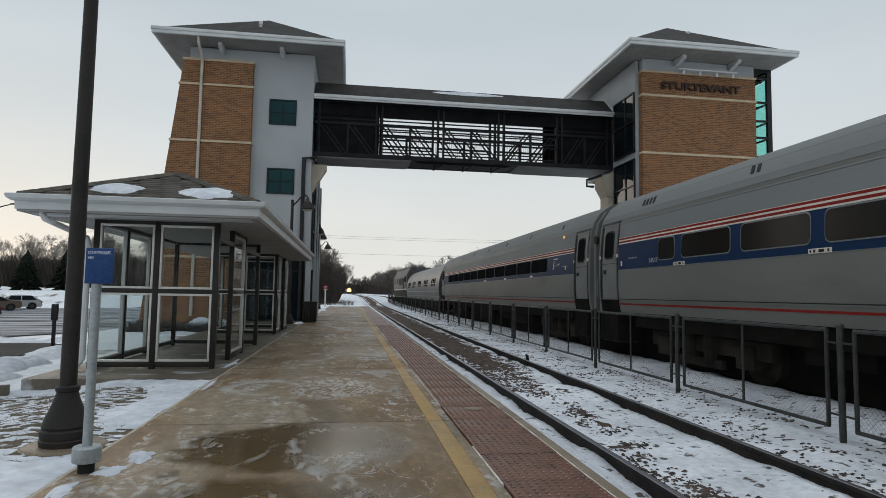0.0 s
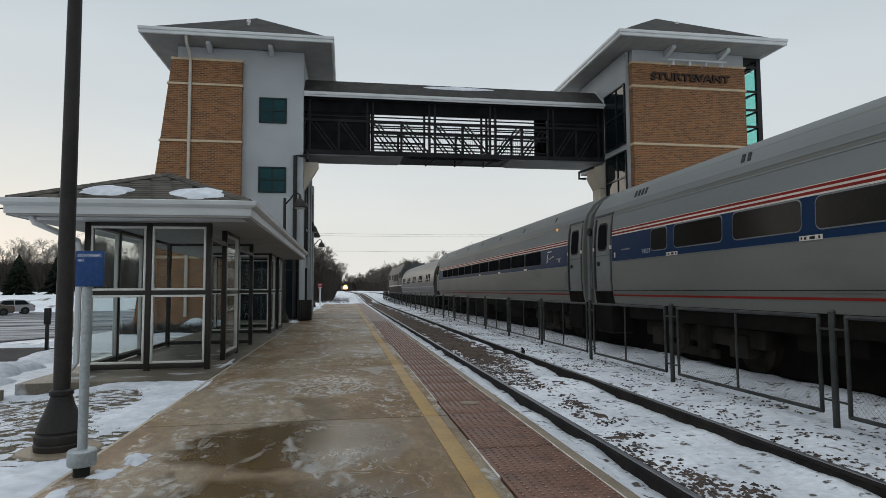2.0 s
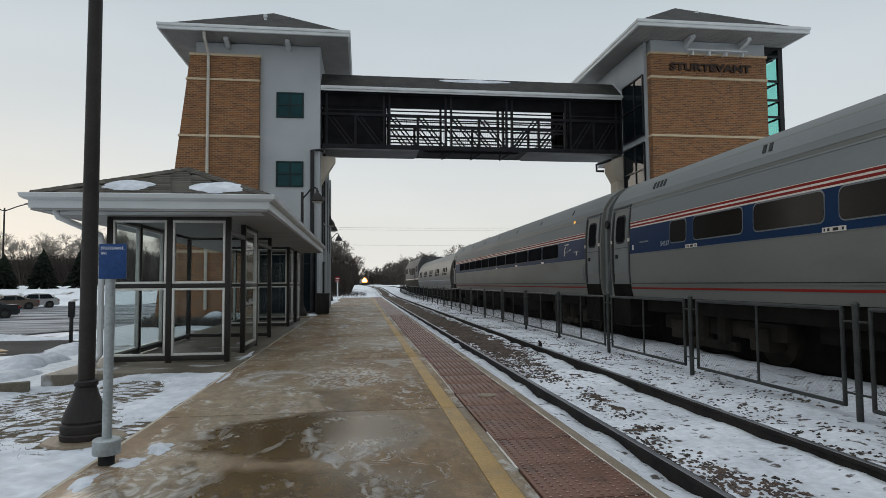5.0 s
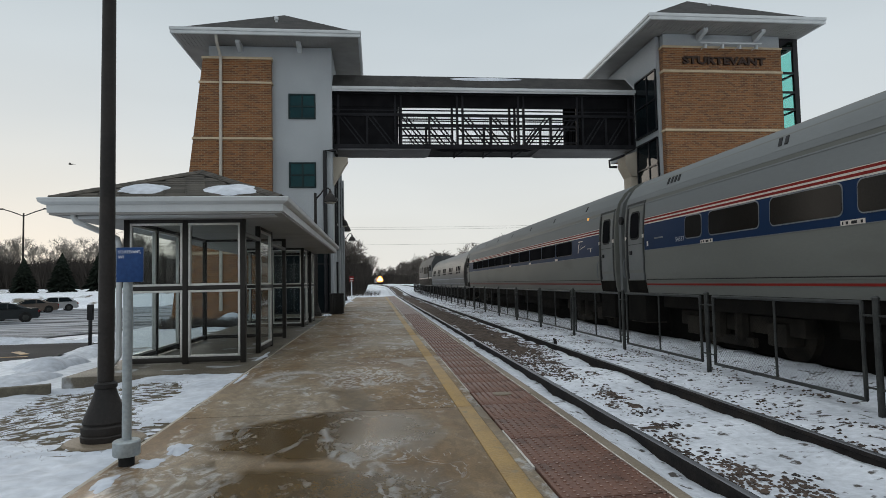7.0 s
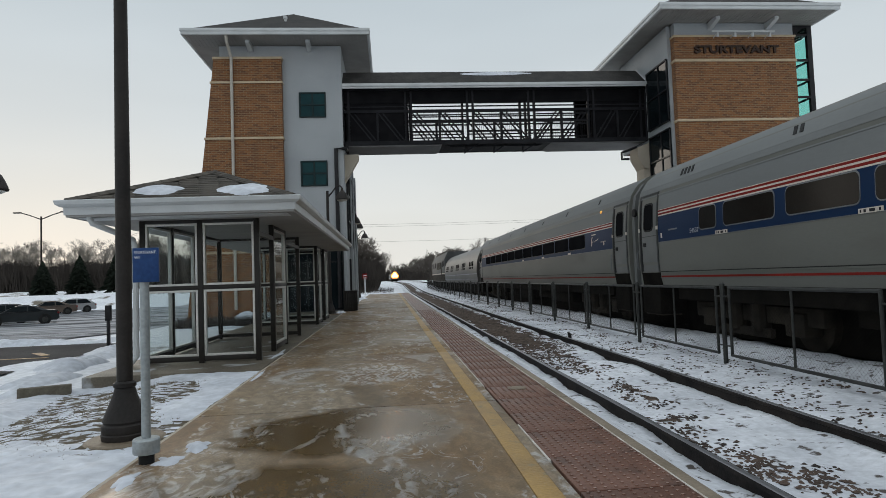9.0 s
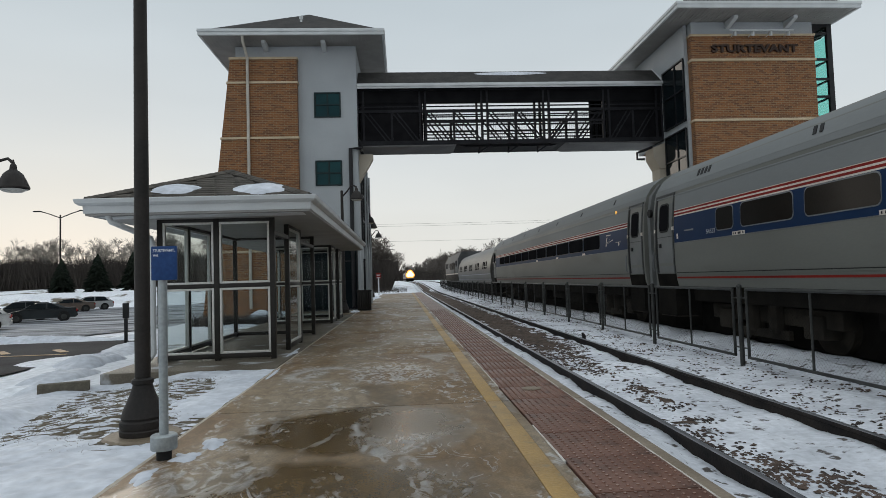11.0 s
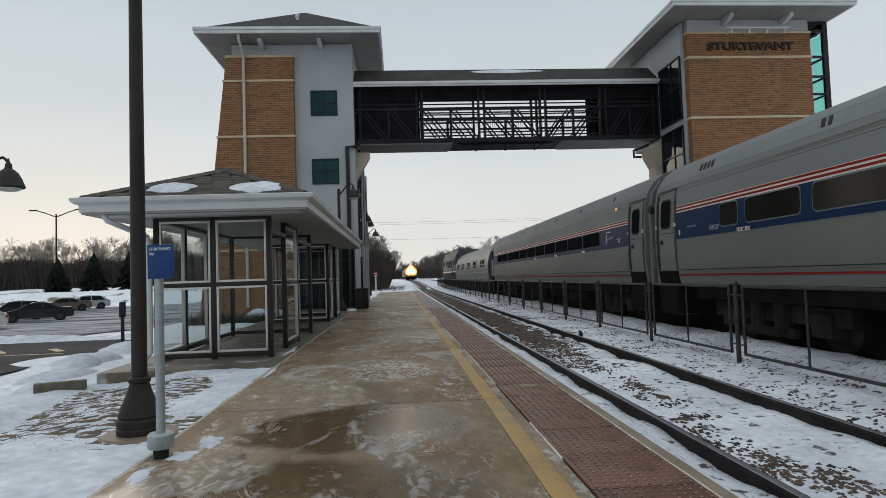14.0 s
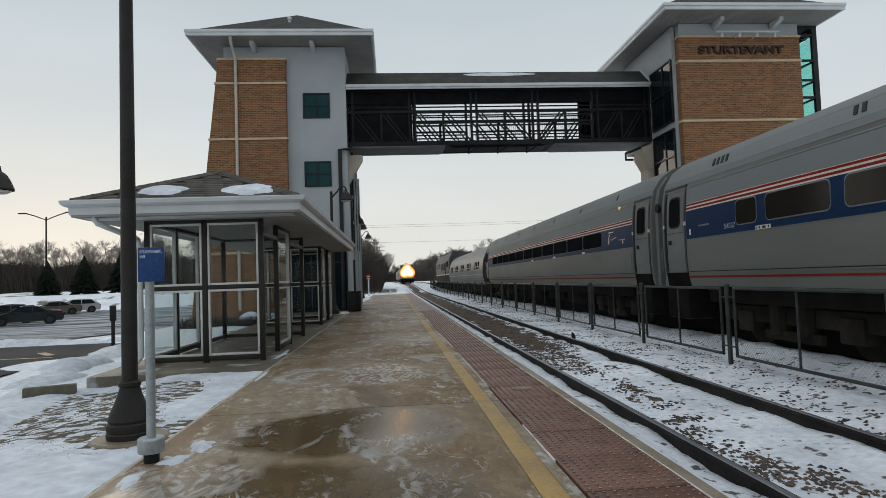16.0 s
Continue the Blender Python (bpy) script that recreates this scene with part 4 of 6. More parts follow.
def gutter_run(p, q, out):
    """A moulded white gutter with a fascia board below, from p to q; out: the way it faces."""
    bm = B()
    prof = [(0.0, -0.17), (0.015, -0.17), (0.02, -0.06), (0.06, -0.05), (0.10, -0.02), (0.115, 0.035), (0.095, 0.045), (0.09, 0.02), (0.0, 0.02)]
    A = [bm.verts.new((p[0] + out[0] * d, p[1] + out[1] * d, EZ + z)) for d, z in prof]
    B_ = [bm.verts.new((q[0] + out[0] * d, q[1] + out[1] * d, EZ + z)) for d, z in prof]
    sx, sy = (q[0] - p[0]), (q[1] - p[1])
    ln = math.hypot(sx, sy)
    for (d, z), a, b in zip(prof, A, B_):
        a.co.x -= sx / ln * d; a.co.y -= sy / ln * d
        b.co.x += sx / ln * d; b.co.y += sy / ln * d
    for i in range(len(prof)):
        j = (i + 1) % len(prof)
        bm.faces.new((A[i], A[j], B_[j], B_[i]))
    bm.faces.new(A)
    bm.faces.new(B_[::-1])
    return part("gutter", bm, M["white"], SH, "white metal gutter and fascia")


gutter_run((EX0, EY0), (EX1, EY0), (0, -1))
gutter_run((EX1, EY0), (EX1, EY1), (1, 0))
gutter_run((EX0, EY1), (EX0, EY0), (-1, 0))
gutter_run((EX1, EY1), (EX0, EY1), (0, 1))
# inner step of the soffit
part("soffit_trim", box(B(), EX0 + 0.13, EX1 - 0.13, EY0 + 0.12, EY0 + 0.5, EZ - 0.212, EZ - 0.203, 0.002), M["white"], SH)
bm = B()
tube(bm, [(EX0 + 0.30, EY0 + 0.10, EZ - 0.16), (EX0 + 0.30, EY0 + 0.10, EZ - 0.22), (EX0 + 0.33, EY0 + 0.12, EZ - 0.29), (EX0 + 0.42, EY0 + 0.18, EZ - 0.335), (SX0 - 0.2, SY0 - 0.2, EZ - 0.45), (SX0 - 0.12, SY0 - 0.09, EZ - 0.50), (SX0 - 0.1, SY0 - 0.06, EZ - 0.62), (SX0 - 0.1, SY0 - 0.06, 0.15), (SX0 - 0.16, SY0 - 0.12, 0.06)], 0.045, 10)
part("downspout", bm, M["white"], SH, "white metal downspout")


def sheet_quad(xa, xb, za, zb):
    bm = B()
    bm.faces.new([bm.verts.new(q) for q in ((xa, 0, za), (xb, 0, za), (xb, 0, zb), (xa, 0, zb))])
    return bm


def bay(a, b, z0=0.08, z1=2.275, mid=1.22, pale=True, depth=0.07):
    """One glazed bay between two ground points: dark posts and rails, an inner pale frame and glass above and below the mid rail."""
    a, b = Vector((*a, 0)), Vector((*b, 0))
    d = (b - a)
    ln = d.length
    turn = Matrix.Translation(a) @ Matrix.Rotation(math.atan2(d.y, d.x), 4, "Z")
    for za, zb in ((z0 - 0.05, z0 + 0.03), (mid - 0.035, mid + 0.035), (z1, z1 + 0.09)):
        ob = part("cross_rail", box(B(), 0.041, ln - 0.041, -depth / 2, depth / 2, za, zb, 0.004), M["darkframe"], SH)
        ob.matrix_basis = turn
    for za, zb in ((z0 + 0.031, mid - 0.036), (mid + 0.036, z1 - 0.001)):
        if pale:
            fr = B()
            w = 0.035
            for xa in (0.045, ln - 0.045 - w):
                box(fr, xa, xa + w, -0.032, 0.032, za, zb, 0.003)
            for zz in (za, zb - w):
                box(fr, 0.0451 + w, ln - 0.0451 - w, -0.031, 0.031, zz, zz + w, 0.003)
            ob = part("pane_frame", fr, M["alu"], SH, "pale aluminium glazing frame")
            ob.matrix_basis = turn
        ob = part("pane", sheet_quad(0.05, ln - 0.05, za + 0.005, zb - 0.005), M["clear"], SH, "clear glass pane")
        ob.visible_shadow = False
        ob.matrix_basis = turn


def corner_post(x, y, w=0.085, z1=2.40):
    part("post", box(B(), x - w / 2, x + w / 2, y - w / 2, y + w / 2, -0.01, z1, 0.005), M["darkframe"], SH, "dark bronze post")


XM = (SX0 + SX1) / 2
S1 = 14.75
for q in ((SX0, SY0), (XM, SY0), (SX1, SY0), (SX1, 11.55), (SX1, 12.85), (SX1, S1), (SX0, 11.55), (SX0, 12.85), (SX0, S1), (XM, S1)):
    corner_post(*q)
for i, (a, b) in enumerate((((SX0, SY0), (XM, SY0)), ((XM, SY0), (SX1, SY0)), ((SX0, SY0), (SX0, 11.55)), ((SX0, 11.55), (SX0, 12.85)), ((SX0, 12.85), (SX0, S1)), ((SX1, 11.55), (SX1, 12.85)), ((SX0, S1), (XM, S1)), ((XM, S1), (SX1, S1)))):
    bay(a, b, pale=i in (0, 1, 2, 3, 5))
part("door_header", box(B(), SX1 - 0.04, SX1 + 0.04, SY0 + 0.05, 11.5, 2.05, 2.12), M["darkframe"], SH)
part("door_header", box(B(), SX1 - 0.04, SX1 + 0.04, 12.9, S1 - 0.05, 2.05, 2.12), M["darkframe"], SH)
# second enclosure
S2, S3 = 18.4, 21.4
for q in ((SX0, S2), (XM, S2), (SX1, S2), (SX1, 19.4), (SX1, 20.4), (SX1, S3), (SX0, S3), (SX0, 19.9)):
    corner_post(*q)
for a, b in (((SX0, S2), (XM, S2)), ((XM, S2), (SX1, S2)), ((SX1, S2), (SX1, 19.4)), ((SX1, 20.4), (SX1, S3)), ((SX0, S2), (SX0, 19.9)), ((SX0, 19.9), (SX0, S3)), ((SX0, S3), (SX1, S3))):
    bay(a, b)
part("soffit_lamp", box(B(), -2.9, -2.5, 16.3, 16.7, EZ - 0.27, EZ - 0.2, 0.01), M["white"], SH, "square white soffit light")


# ---- the standing passenger train on the far track ----
TX, TOP = 7.6, -0.2
HALF = 1.6


def side_profile():
    """Half section of a coach, from sill to roof crown: offset from the centre, height above rail."""
    pts = [(1.535, 1.10), (1.57, 1.25), (1.60, 1.6), (1.60, 2.4), (1.575, 2.75), (1.54, 3.08), (1.47, 3.33), (1.30, 3.58), (1.02, 3.78), (0.65, 3.91), (0.3, 3.965), (0.0, 3.98)]
    return pts


def half_width(z):
    pts = side_profile()
    for (xa, za), (xb, zb) in zip(pts, pts[1:]):
        if za <= z <= zb:
            return xa + (xb - xa) * (z - za) / (zb - za)
    return pts[0][0]


def shell(y0, y1, round_end=0.0):
    pts = side_profile()
    poly = [(-x, z) for x, z in pts] + [(x, z) for x, z in reversed(pts[:-1])]
    return prism(B(), poly, 1, y0, y1)


def band(y0, y1, za, zb, out=0.006, n=3, side=-1):
    """A strip that hugs the coach side between two heights."""
    bm = B()
    zs = [za + (zb - za) * i / n for i in range(n + 1)]
    rows = [[bm.verts.new((side * (half_width(z) + out), y, z)) for y in (y0, y1)] for z in zs]
    inner = [[bm.verts.new((side * (half_width(z) - 0.02), y, z)) for y in (y0, y1)] for z in zs]
    for i in range(n):
        bm.faces.new((rows[i][0], rows[i][1], rows[i + 1][1], rows[i + 1][0]))
    bm.faces.new((rows[0][0], rows[0][1], inner[0][1], inner[0][0]))
    bm.faces.new((rows[-1][0], rows[-1][1], inner[-1][1], inner[-1][0]))
    for j in (0, 1):
        for i in range(n):
            bm.faces.new((rows[i][j], rows[i + 1][j], inner[i + 1][j], inner[i][j]))
    return bm


def window_shape(yc, w, za, zb, out, rad=0.09, side=-1):
    """A flat rounded rectangle laid on the coach side."""
    bm = B()
    ring = []
    for cy_, cz_, a0 in ((w / 2 - rad, zb - rad, 0), (-w / 2 + rad, zb - rad, 90), (-w / 2 + rad, za + rad, 180), (w / 2 - rad, za + rad, 270)):
        for k in range(5):
            u = radians(a0 + k * 22.5)
            ring.append((yc + cy_ + rad * math.cos(u), cz_ + rad * math.sin(u)))
    A = [bm.verts.new((side * (half_width(z) + out), y, z)) for y, z in ring]
    C_ = [bm.verts.new((side * (half_width(z) - 0.01), y, z)) for y, z in ring]
    bm.faces.new(A)
    for i in range(len(A)):
        j = (i + 1) % len(A)
        bm.faces.new((A[i], A[j], C_[j], C_[i]))
    return bm


def truck(parent, yc):
    bm = B()
    for s in (-1, 1):
        box(bm, s * 1.0 - 0.12, s * 1.0 + 0.12, yc - 1.9, yc + 1.9, 0.45, 0.75, 0.03)
        for dy in (-1.3, 1.3):
            box(bm, s * 1.02 - 0.16, s * 1.02 + 0.16, yc + dy - 0.24, yc + dy + 0.24, 0.28, 0.66, 0.03)
        tube(bm, [(s * 1.12, yc - 0.35, 0.3), (s * 1.12, yc - 0.35, 0.95)], 0.16, 10)
        tube(bm, [(s * 1.12, yc + 0.35, 0.3), (s * 1.12, yc + 0.35, 0.95)], 0.16, 10)
        box(bm, s * 1.14 - 0.05, s * 1.14 + 0.05, yc - 0.7, yc + 0.7, 0.2, 0.36, 0.02)
    tr = part("truck_frame", bm, M["bogie"], parent, "dark cast truck frame")
    for dy in (-1.3, 1.3):
        for s in (-1, 1):
            bm = B()
            tube(bm, [(s * 0.69, yc + dy, 0.46), (s * 0.83, yc + dy, 0.46)], 0.455, 24)
            part("wheel", bm, M["bogie"], tr)


def standard_coach(y_near, L, label, near_windows, pane="trainglass", flip=1):
    root = thing("passenger_car", (TX, y_near, TOP), label, "train car", "cars of the standing train")
    y0, y1 = 0.3, L - 0.3
    part("body", shell(y0, y1), M["silver"], root, "dull silver car body")
    # doorway recesses and end doors near both ends
    d0, d1 = y0 + 1.05, y1 - 1.05
    for s in (-1,):
        part("window_band", band(d0 + 0.05, d1 - 0.05, 2.054, 2.622, 0.006, 4, s), M["trainblue"], root, "dark blue window band")
        for za, zb, mt in ((2.624, 2.648, "trainwhite"), (2.650, 2.688, "trainred"), (2.690, 2.718, "trainwhite"), (2.720, 2.756, "trainred"), (2.758, 2.768, "trainwhite"), (2.044, 2.052, "gasket")):
            part("stripe", band(d0 + 0.05, d1 - 0.05, za, zb, 0.007, 1, s), M[mt], root, "thin red and white stripe")
        part("stripe", band(d0 + 0.05, d1 - 0.05, 1.270, 1.306, 0.007, 1, s), M["trainred"], root, "thin red sill stripe")
        part("belt_rail", band(d0 + 0.06, d1 - 0.06, 1.362, 1.385, 0.012, 1, s), M["silver"], root)
        part("panel_groove", band(d0 + 0.06, d1 - 0.06, 1.387, 1.402, 0.005, 1, s), M["rubber"], root, "dark seam above the sill panel")
        part("roof_rail", band(y0, y1, 3.10, 3.125, 0.012, 1, s), M["silverroof"], root)
        # paler bands paint the sky's sheen on the inward-leaning upper side
        part("upper_panel", band(d0 + 0.06, d1 - 0.06, 2.772, 3.096, 0.005, 4, s), M["silverroof"], root, "upper side band painted paler for the sky's light")
        part("upper_panel", band(y0 + 0.01, y1 - 0.01, 3.20, 3.318, 0.005, 3, s), M["silverroof"], root, "upper side band painted paler for the sky's light")
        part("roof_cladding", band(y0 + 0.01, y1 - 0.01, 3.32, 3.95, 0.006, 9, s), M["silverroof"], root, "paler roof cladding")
        for yc, w in near_windows:
            fr = part("window", window_shape(yc, w + 0.042, 2.168, 2.618, 0.014, 0.10, s), M["gasket" if pane == "trainglass" else "doorframe"], root, "tinted rounded coach window")
            part("pane", window_shape(yc, w + 0.012, 2.186, 2.597, 0.018, 0.088, s), M[pane], fr, "dark tinted glass")
        for dc in (y0 + 0.58, y1 - 0.58):
            dr = part("door", band(dc - 0.44, dc + 0.44, 1.40, 3.14, 0.004, 6, s), M["traindoor"], root, "grey side door")
            for ya, yb, za, zb in ((dc - 0.49, dc - 0.44, 1.38, 3.19), (dc + 0.44, dc + 0.49, 1.38, 3.19), (dc - 0.44, dc + 0.44, 3.15, 3.19)):
                part("door_frame", band(ya, yb, za, zb, 0.022, 6, s), M["doorframe"], dr)
            part("door_window", window_shape(dc, 0.42, 2.36, 2.94, 0.02, 0.10, s), M["fardark"], dr, "rounded door window")
            part("door_gasket", window_shape(dc, 0.50, 2.32, 2.98, 0.014, 0.13, s), M["rubber"], dr)
            # flat dark bands: recess shade is painted on, nothing is cut in
            part("jamb", band(dc + 0.37, dc + 0.44, 1.41, 3.12, 0.010, 6, s), M["rubber"], dr, "dark strip painting the shade of the recessed door")
            part("step_recess", band(dc - 0.49, dc + 0.49, 1.05, 1.378, 0.010, 2, s), M["under"], dr, "flat dark band painting the shade of the step recess under the door")
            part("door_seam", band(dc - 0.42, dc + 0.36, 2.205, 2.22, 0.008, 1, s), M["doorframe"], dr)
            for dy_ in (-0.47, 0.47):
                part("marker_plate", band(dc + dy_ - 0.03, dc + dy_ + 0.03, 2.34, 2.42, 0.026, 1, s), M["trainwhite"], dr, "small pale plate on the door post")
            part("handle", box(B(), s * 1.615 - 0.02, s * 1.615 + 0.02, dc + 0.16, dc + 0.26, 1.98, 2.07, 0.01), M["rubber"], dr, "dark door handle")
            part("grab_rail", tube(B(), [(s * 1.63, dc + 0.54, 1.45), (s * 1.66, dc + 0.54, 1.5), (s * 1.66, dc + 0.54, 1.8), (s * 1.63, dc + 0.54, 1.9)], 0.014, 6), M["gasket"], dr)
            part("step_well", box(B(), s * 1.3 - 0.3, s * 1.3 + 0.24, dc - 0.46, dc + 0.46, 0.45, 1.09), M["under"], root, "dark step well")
            part("step", box(B(), s * 1.35 - 0.2, s * 1.35 + 0.24, dc - 0.44, dc + 0.44, 0.42, 0.449), M["bogie"], root)
    # roof vents
    for i in range(7):
        yv = 2.75 + 3.3 * i if flip < 0 else L - 2.75 - 3.3 * i
        for k in range(1 if flip < 0 else (4 if i % 2 == 0 else 2)):
            vt = B()
            z0_, z1_ = 3.40, 3.55
            q = [(-(half_width(z) + 0.02), yv + k * 0.15 + dy, z) for z, dy in ((z0_, 0), (z0_, 0.075), (z1_, 0.165), (z1_, 0.09))]
            a = [vt.verts.new(c) for c in q]
            b = [vt.verts.new((c[0] + 0.05, c[1], c[2] - 0.01)) for c in q]
            vt.faces.new(a)
            for m_ in range(4):
                vt.faces.new((a[m_], a[(m_ + 1) % 4], b[(m_ + 1) % 4], b[m_]))
            part("vent_slat", vt, M["rubber"], root, "slanted black vent slot")
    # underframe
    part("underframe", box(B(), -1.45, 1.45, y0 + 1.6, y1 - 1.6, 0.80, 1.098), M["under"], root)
    # added block that shuts out the bright ground beyond and keeps the underside dark
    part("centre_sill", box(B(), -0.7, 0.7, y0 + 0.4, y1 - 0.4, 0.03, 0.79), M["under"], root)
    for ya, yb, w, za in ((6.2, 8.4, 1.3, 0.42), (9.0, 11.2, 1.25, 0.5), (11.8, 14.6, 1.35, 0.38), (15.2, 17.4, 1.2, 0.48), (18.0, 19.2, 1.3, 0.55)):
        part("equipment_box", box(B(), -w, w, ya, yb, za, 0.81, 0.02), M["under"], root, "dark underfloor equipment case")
    for yc in (3.9, L - 3.9):
        truck(root, yc)
    # end diaphragms
    for ya, yb in ((0.0, 0.3), (L - 0.3, L)):
        bm = B()
        box(bm, -1.15, 1.15, ya, yb, 1.0, 3.45, 0.03)
        part("end_diaphragm", bm, M["rubber"], root, "black rubber gangway")
        for s in (-1, 1):
            bm = prism(B(), [(s * 1.2, 1.05), (s * 1.5, 1.05), (s * 1.5, 2.9), (s * 1.42, 3.3), (s * 1.2, 3.6)], 1, ya + 0.02 if ya > 1 else ya + 0.12, yb - 0.12 if ya > 1 else yb - 0.02)
            part("end_panel", bm, M["traindoor"], root, "grey end fairing")
    return root


CAR = 25.9
CAR_A = 14.45 - CAR        # nearest coach starts behind the camera's right shoulder
wa = []
# windows of the nearest coach, measured back from its far end
for c, w in ((3.52, 0.58), (4.80, 1.43), (6.53, 1.43), (8.24, 1.43), (9.95, 1.43), (11.66, 1.43), (13.37, 1.43), (15.08, 1.43), (16.79, 1.43), (18.50, 1.43), (20.21, 1.43), (21.92, 1.43)):
    wa.append((CAR - c, w))
near_car = standard_coach(CAR_A, CAR, "silver coach with a blue window band and red and white stripes", wa)
wb = [(c, w) for c, w in ((4.5, 1.62), (6.25, 1.62), (8.0, 1.62), (9.75, 1.62), (11.5, 1.62), (13.25, 1.62), (15.0, 1.62), (16.75, 1.62), (18.5, 1.62), (20.25, 1.62), (22.0, 1.62))]
far_car = standard_coach(14.45, CAR, "silver coach with a blue band of adjoining windows", wb, "fardark", -1)
s = -1
for root, yy in ((near_car, CAR - 2.05),):
    t = letters("car_number", "54537", 0.13, pose(-(half_width(2.2) + 0.012), yy - 0.78, 2.145, 90, 0, -90), M["carnumber"], root, 0.002, 0.35)
# stencils and small notices on the coach sides
for root, spots in ((near_car, ((CAR - 3.98, 2.08, 0.40, 0.065), (CAR - 7.41, 2.08, 0.40, 0.065), (CAR - 14.25, 2.08, 0.40, 0.065), (CAR - 1.56, 2.19, 0.06, 0.11))), (far_car, ((2.05, 2.24, 0.06, 0.11), (5.35, 2.08, 0.3, 0.06), (8.85, 2.08, 0.3, 0.06), (12.4, 2.08, 0.3, 0.06)))):
    for yy, zz, w_, h_ in spots:
        bm = B()
        x_ = -(half_width(zz) + 0.012)
        box(bm, x_, x_ + 0.01, yy - w_ / 2, yy + w_ / 2, zz - h_ / 2, zz + h_ / 2)
        nt = part("notice", bm, M["trainwhite"], root, "small white notice")
        if w_ > 0.35:
            for dy, ww in ((-0.15, 0.03), (-0.03, 0.09), (0.09, 0.035), (0.16, 0.02)):
                part("printed_mark", box(B(), x_ - 0.004, x_, yy + dy - ww / 2, yy + dy + ww / 2, zz - 0.02, zz + 0.018), M["rubber"], nt, "dark printed mark")
for root, yy in ((near_car, CAR - 2.1), (far_car, 2.1)):
    bm = B()
    x_ = -(half_width(2.28) + 0.012)
    box(bm, x_, x_ + 0.01, yy - 0.2, yy + 0.2, 2.27, 2.30)
    part("notice", bm, M["gasket"], root, "faint line of lettering")
# emblem: three swept white blades on the blue band
x_ = -(half_width(2.38) + 0.013)
for i in range(3):
    bm = B()
    A_, C_ = [], []
    for k in range(9):
        u = k / 8
        bend = 0.02 + 0.17 * i
        yy = 3.10 - bend * u - (0.10 + 0.07 * i) * u * u
        zz = 2.20 + 0.27 * u - 0.05 * i * u * u
        ww = 0.012 + 0.045 * u * (1 - 0.35 * u)
        A_.append(bm.verts.new((x_, yy - ww, zz + 0.4 * ww)))
        C_.append(bm.verts.new((x_, yy + ww, zz - 0.4 * ww)))
    for k in range(8):
        bm.faces.new((A_[k], A_[k + 1], C_[k + 1], C_[k]))
    part("emblem", bm, M["trainwhite"], far_car, "white swept emblem")
bm = B()
box(bm, x_, x_ + 0.01, 2.70, 3.05, 2.515, 2.54)
part("emblem_line", bm, M["trainwhite"], far_car, "white line of lettering")
for zz, mt in ((3.13, "amber"),):
    part("door_lamp", tube(B(), [(-(half_width(zz) + 0.03), 2.34, zz), (-(half_width(zz) - 0.05), 2.34, zz)], 0.04, 12), M[mt], far_car, "small amber door lamp")
part("end_window", tube(B(), [(-1.53, 0.1, 2.86), (-1.47, 0.1, 2.86)], 0.10, 14), M["rubber"], far_car)
TRAIN = [near_car, far_car]

# rounded stainless cafe car and the locomotive behind
def tube_car(y_near, L):
    root = thing("passenger_car", (TX, y_near, TOP), "rounded fluted stainless car with small grouped windows", "train car", "cars of the standing train")
    y0, y1 = 1.35, L - 0.35
    pts = [(1.40, 0.95), (1.52, 1.3), (1.57, 1.8), (1.56, 2.2), (1.50, 2.6), (1.36, 3.0), (1.14, 3.35), (0.8, 3.62), (0.4, 3.77), (0.0, 3.82)]
    poly = [(-x, z) for x, z in pts] + [(x, z) for x, z in reversed(pts[:-1])]
    part("body", prism(B(), poly, 1, y0, y1), M["steel"], root, "ribbed stainless car body")

    def w_at(z):
        for (xa, za), (xb, zb) in zip(pts, pts[1:]):
            if za <= z <= zb:
                return xa + (xb - xa) * (z - za) / (zb - za)
        return 1.4
    for za, zb, mt in ((1.64, 1.69, "carnumber"), (1.27, 1.30, "carnumber")):
        bm = B()
        q = [bm.verts.new(c) for c in ((-(w_at(za) + 0.01), y0, za), (-(w_at(za) + 0.01), y1, za), (-(w_at(zb) + 0.01), y1, zb), (-(w_at(zb) + 0.01), y0, zb))]
        bm.faces.new(q)
        part("stripe", bm, M[mt], root, "thin white stripe")
    for g in range(5):
        for k in range(3):
            yc = 3.2 + g * 4.6 + k * 0.85
            bm = B()
            q = [bm.verts.new(c) for c in ((-(w_at(2.05) + 0.012), yc, 2.05), (-(w_at(2.05) + 0.012), yc + 0.62, 2.05), (-(w_at(2.58) + 0.012), yc + 0.62, 2.58), (-(w_at(2.58) + 0.012), yc, 2.58))]
            bm.faces.new(q)
            part("window", bm, M["fardark"], root, "small dark window")
    # pressed flutes along the lower side and the roof
    for zz in (1.05, 1.12, 1.19, 1.80, 1.87, 1.94, 2.70, 2.80, 2.90, 3.05, 3.2):
        part("flute", tube(B(), [(-(w_at(zz) + 0.002), y0 + 0.05, zz), (-(w_at(zz) + 0.002), y1 - 0.05, zz)], 0.014, 6), M["steel"], root)
    part("underframe", box(B(), -1.35, 1.35, 1.6, L - 1.6, 0.4, 0.97), M["under"], root)
    for yc in (3.9, L - 3.9):
        truck(root, yc)
    part("end_diaphragm", box(B(), -1.1, 1.1, 0.0, L, 1.0, 3.3), M["rubber"], root)
    return root


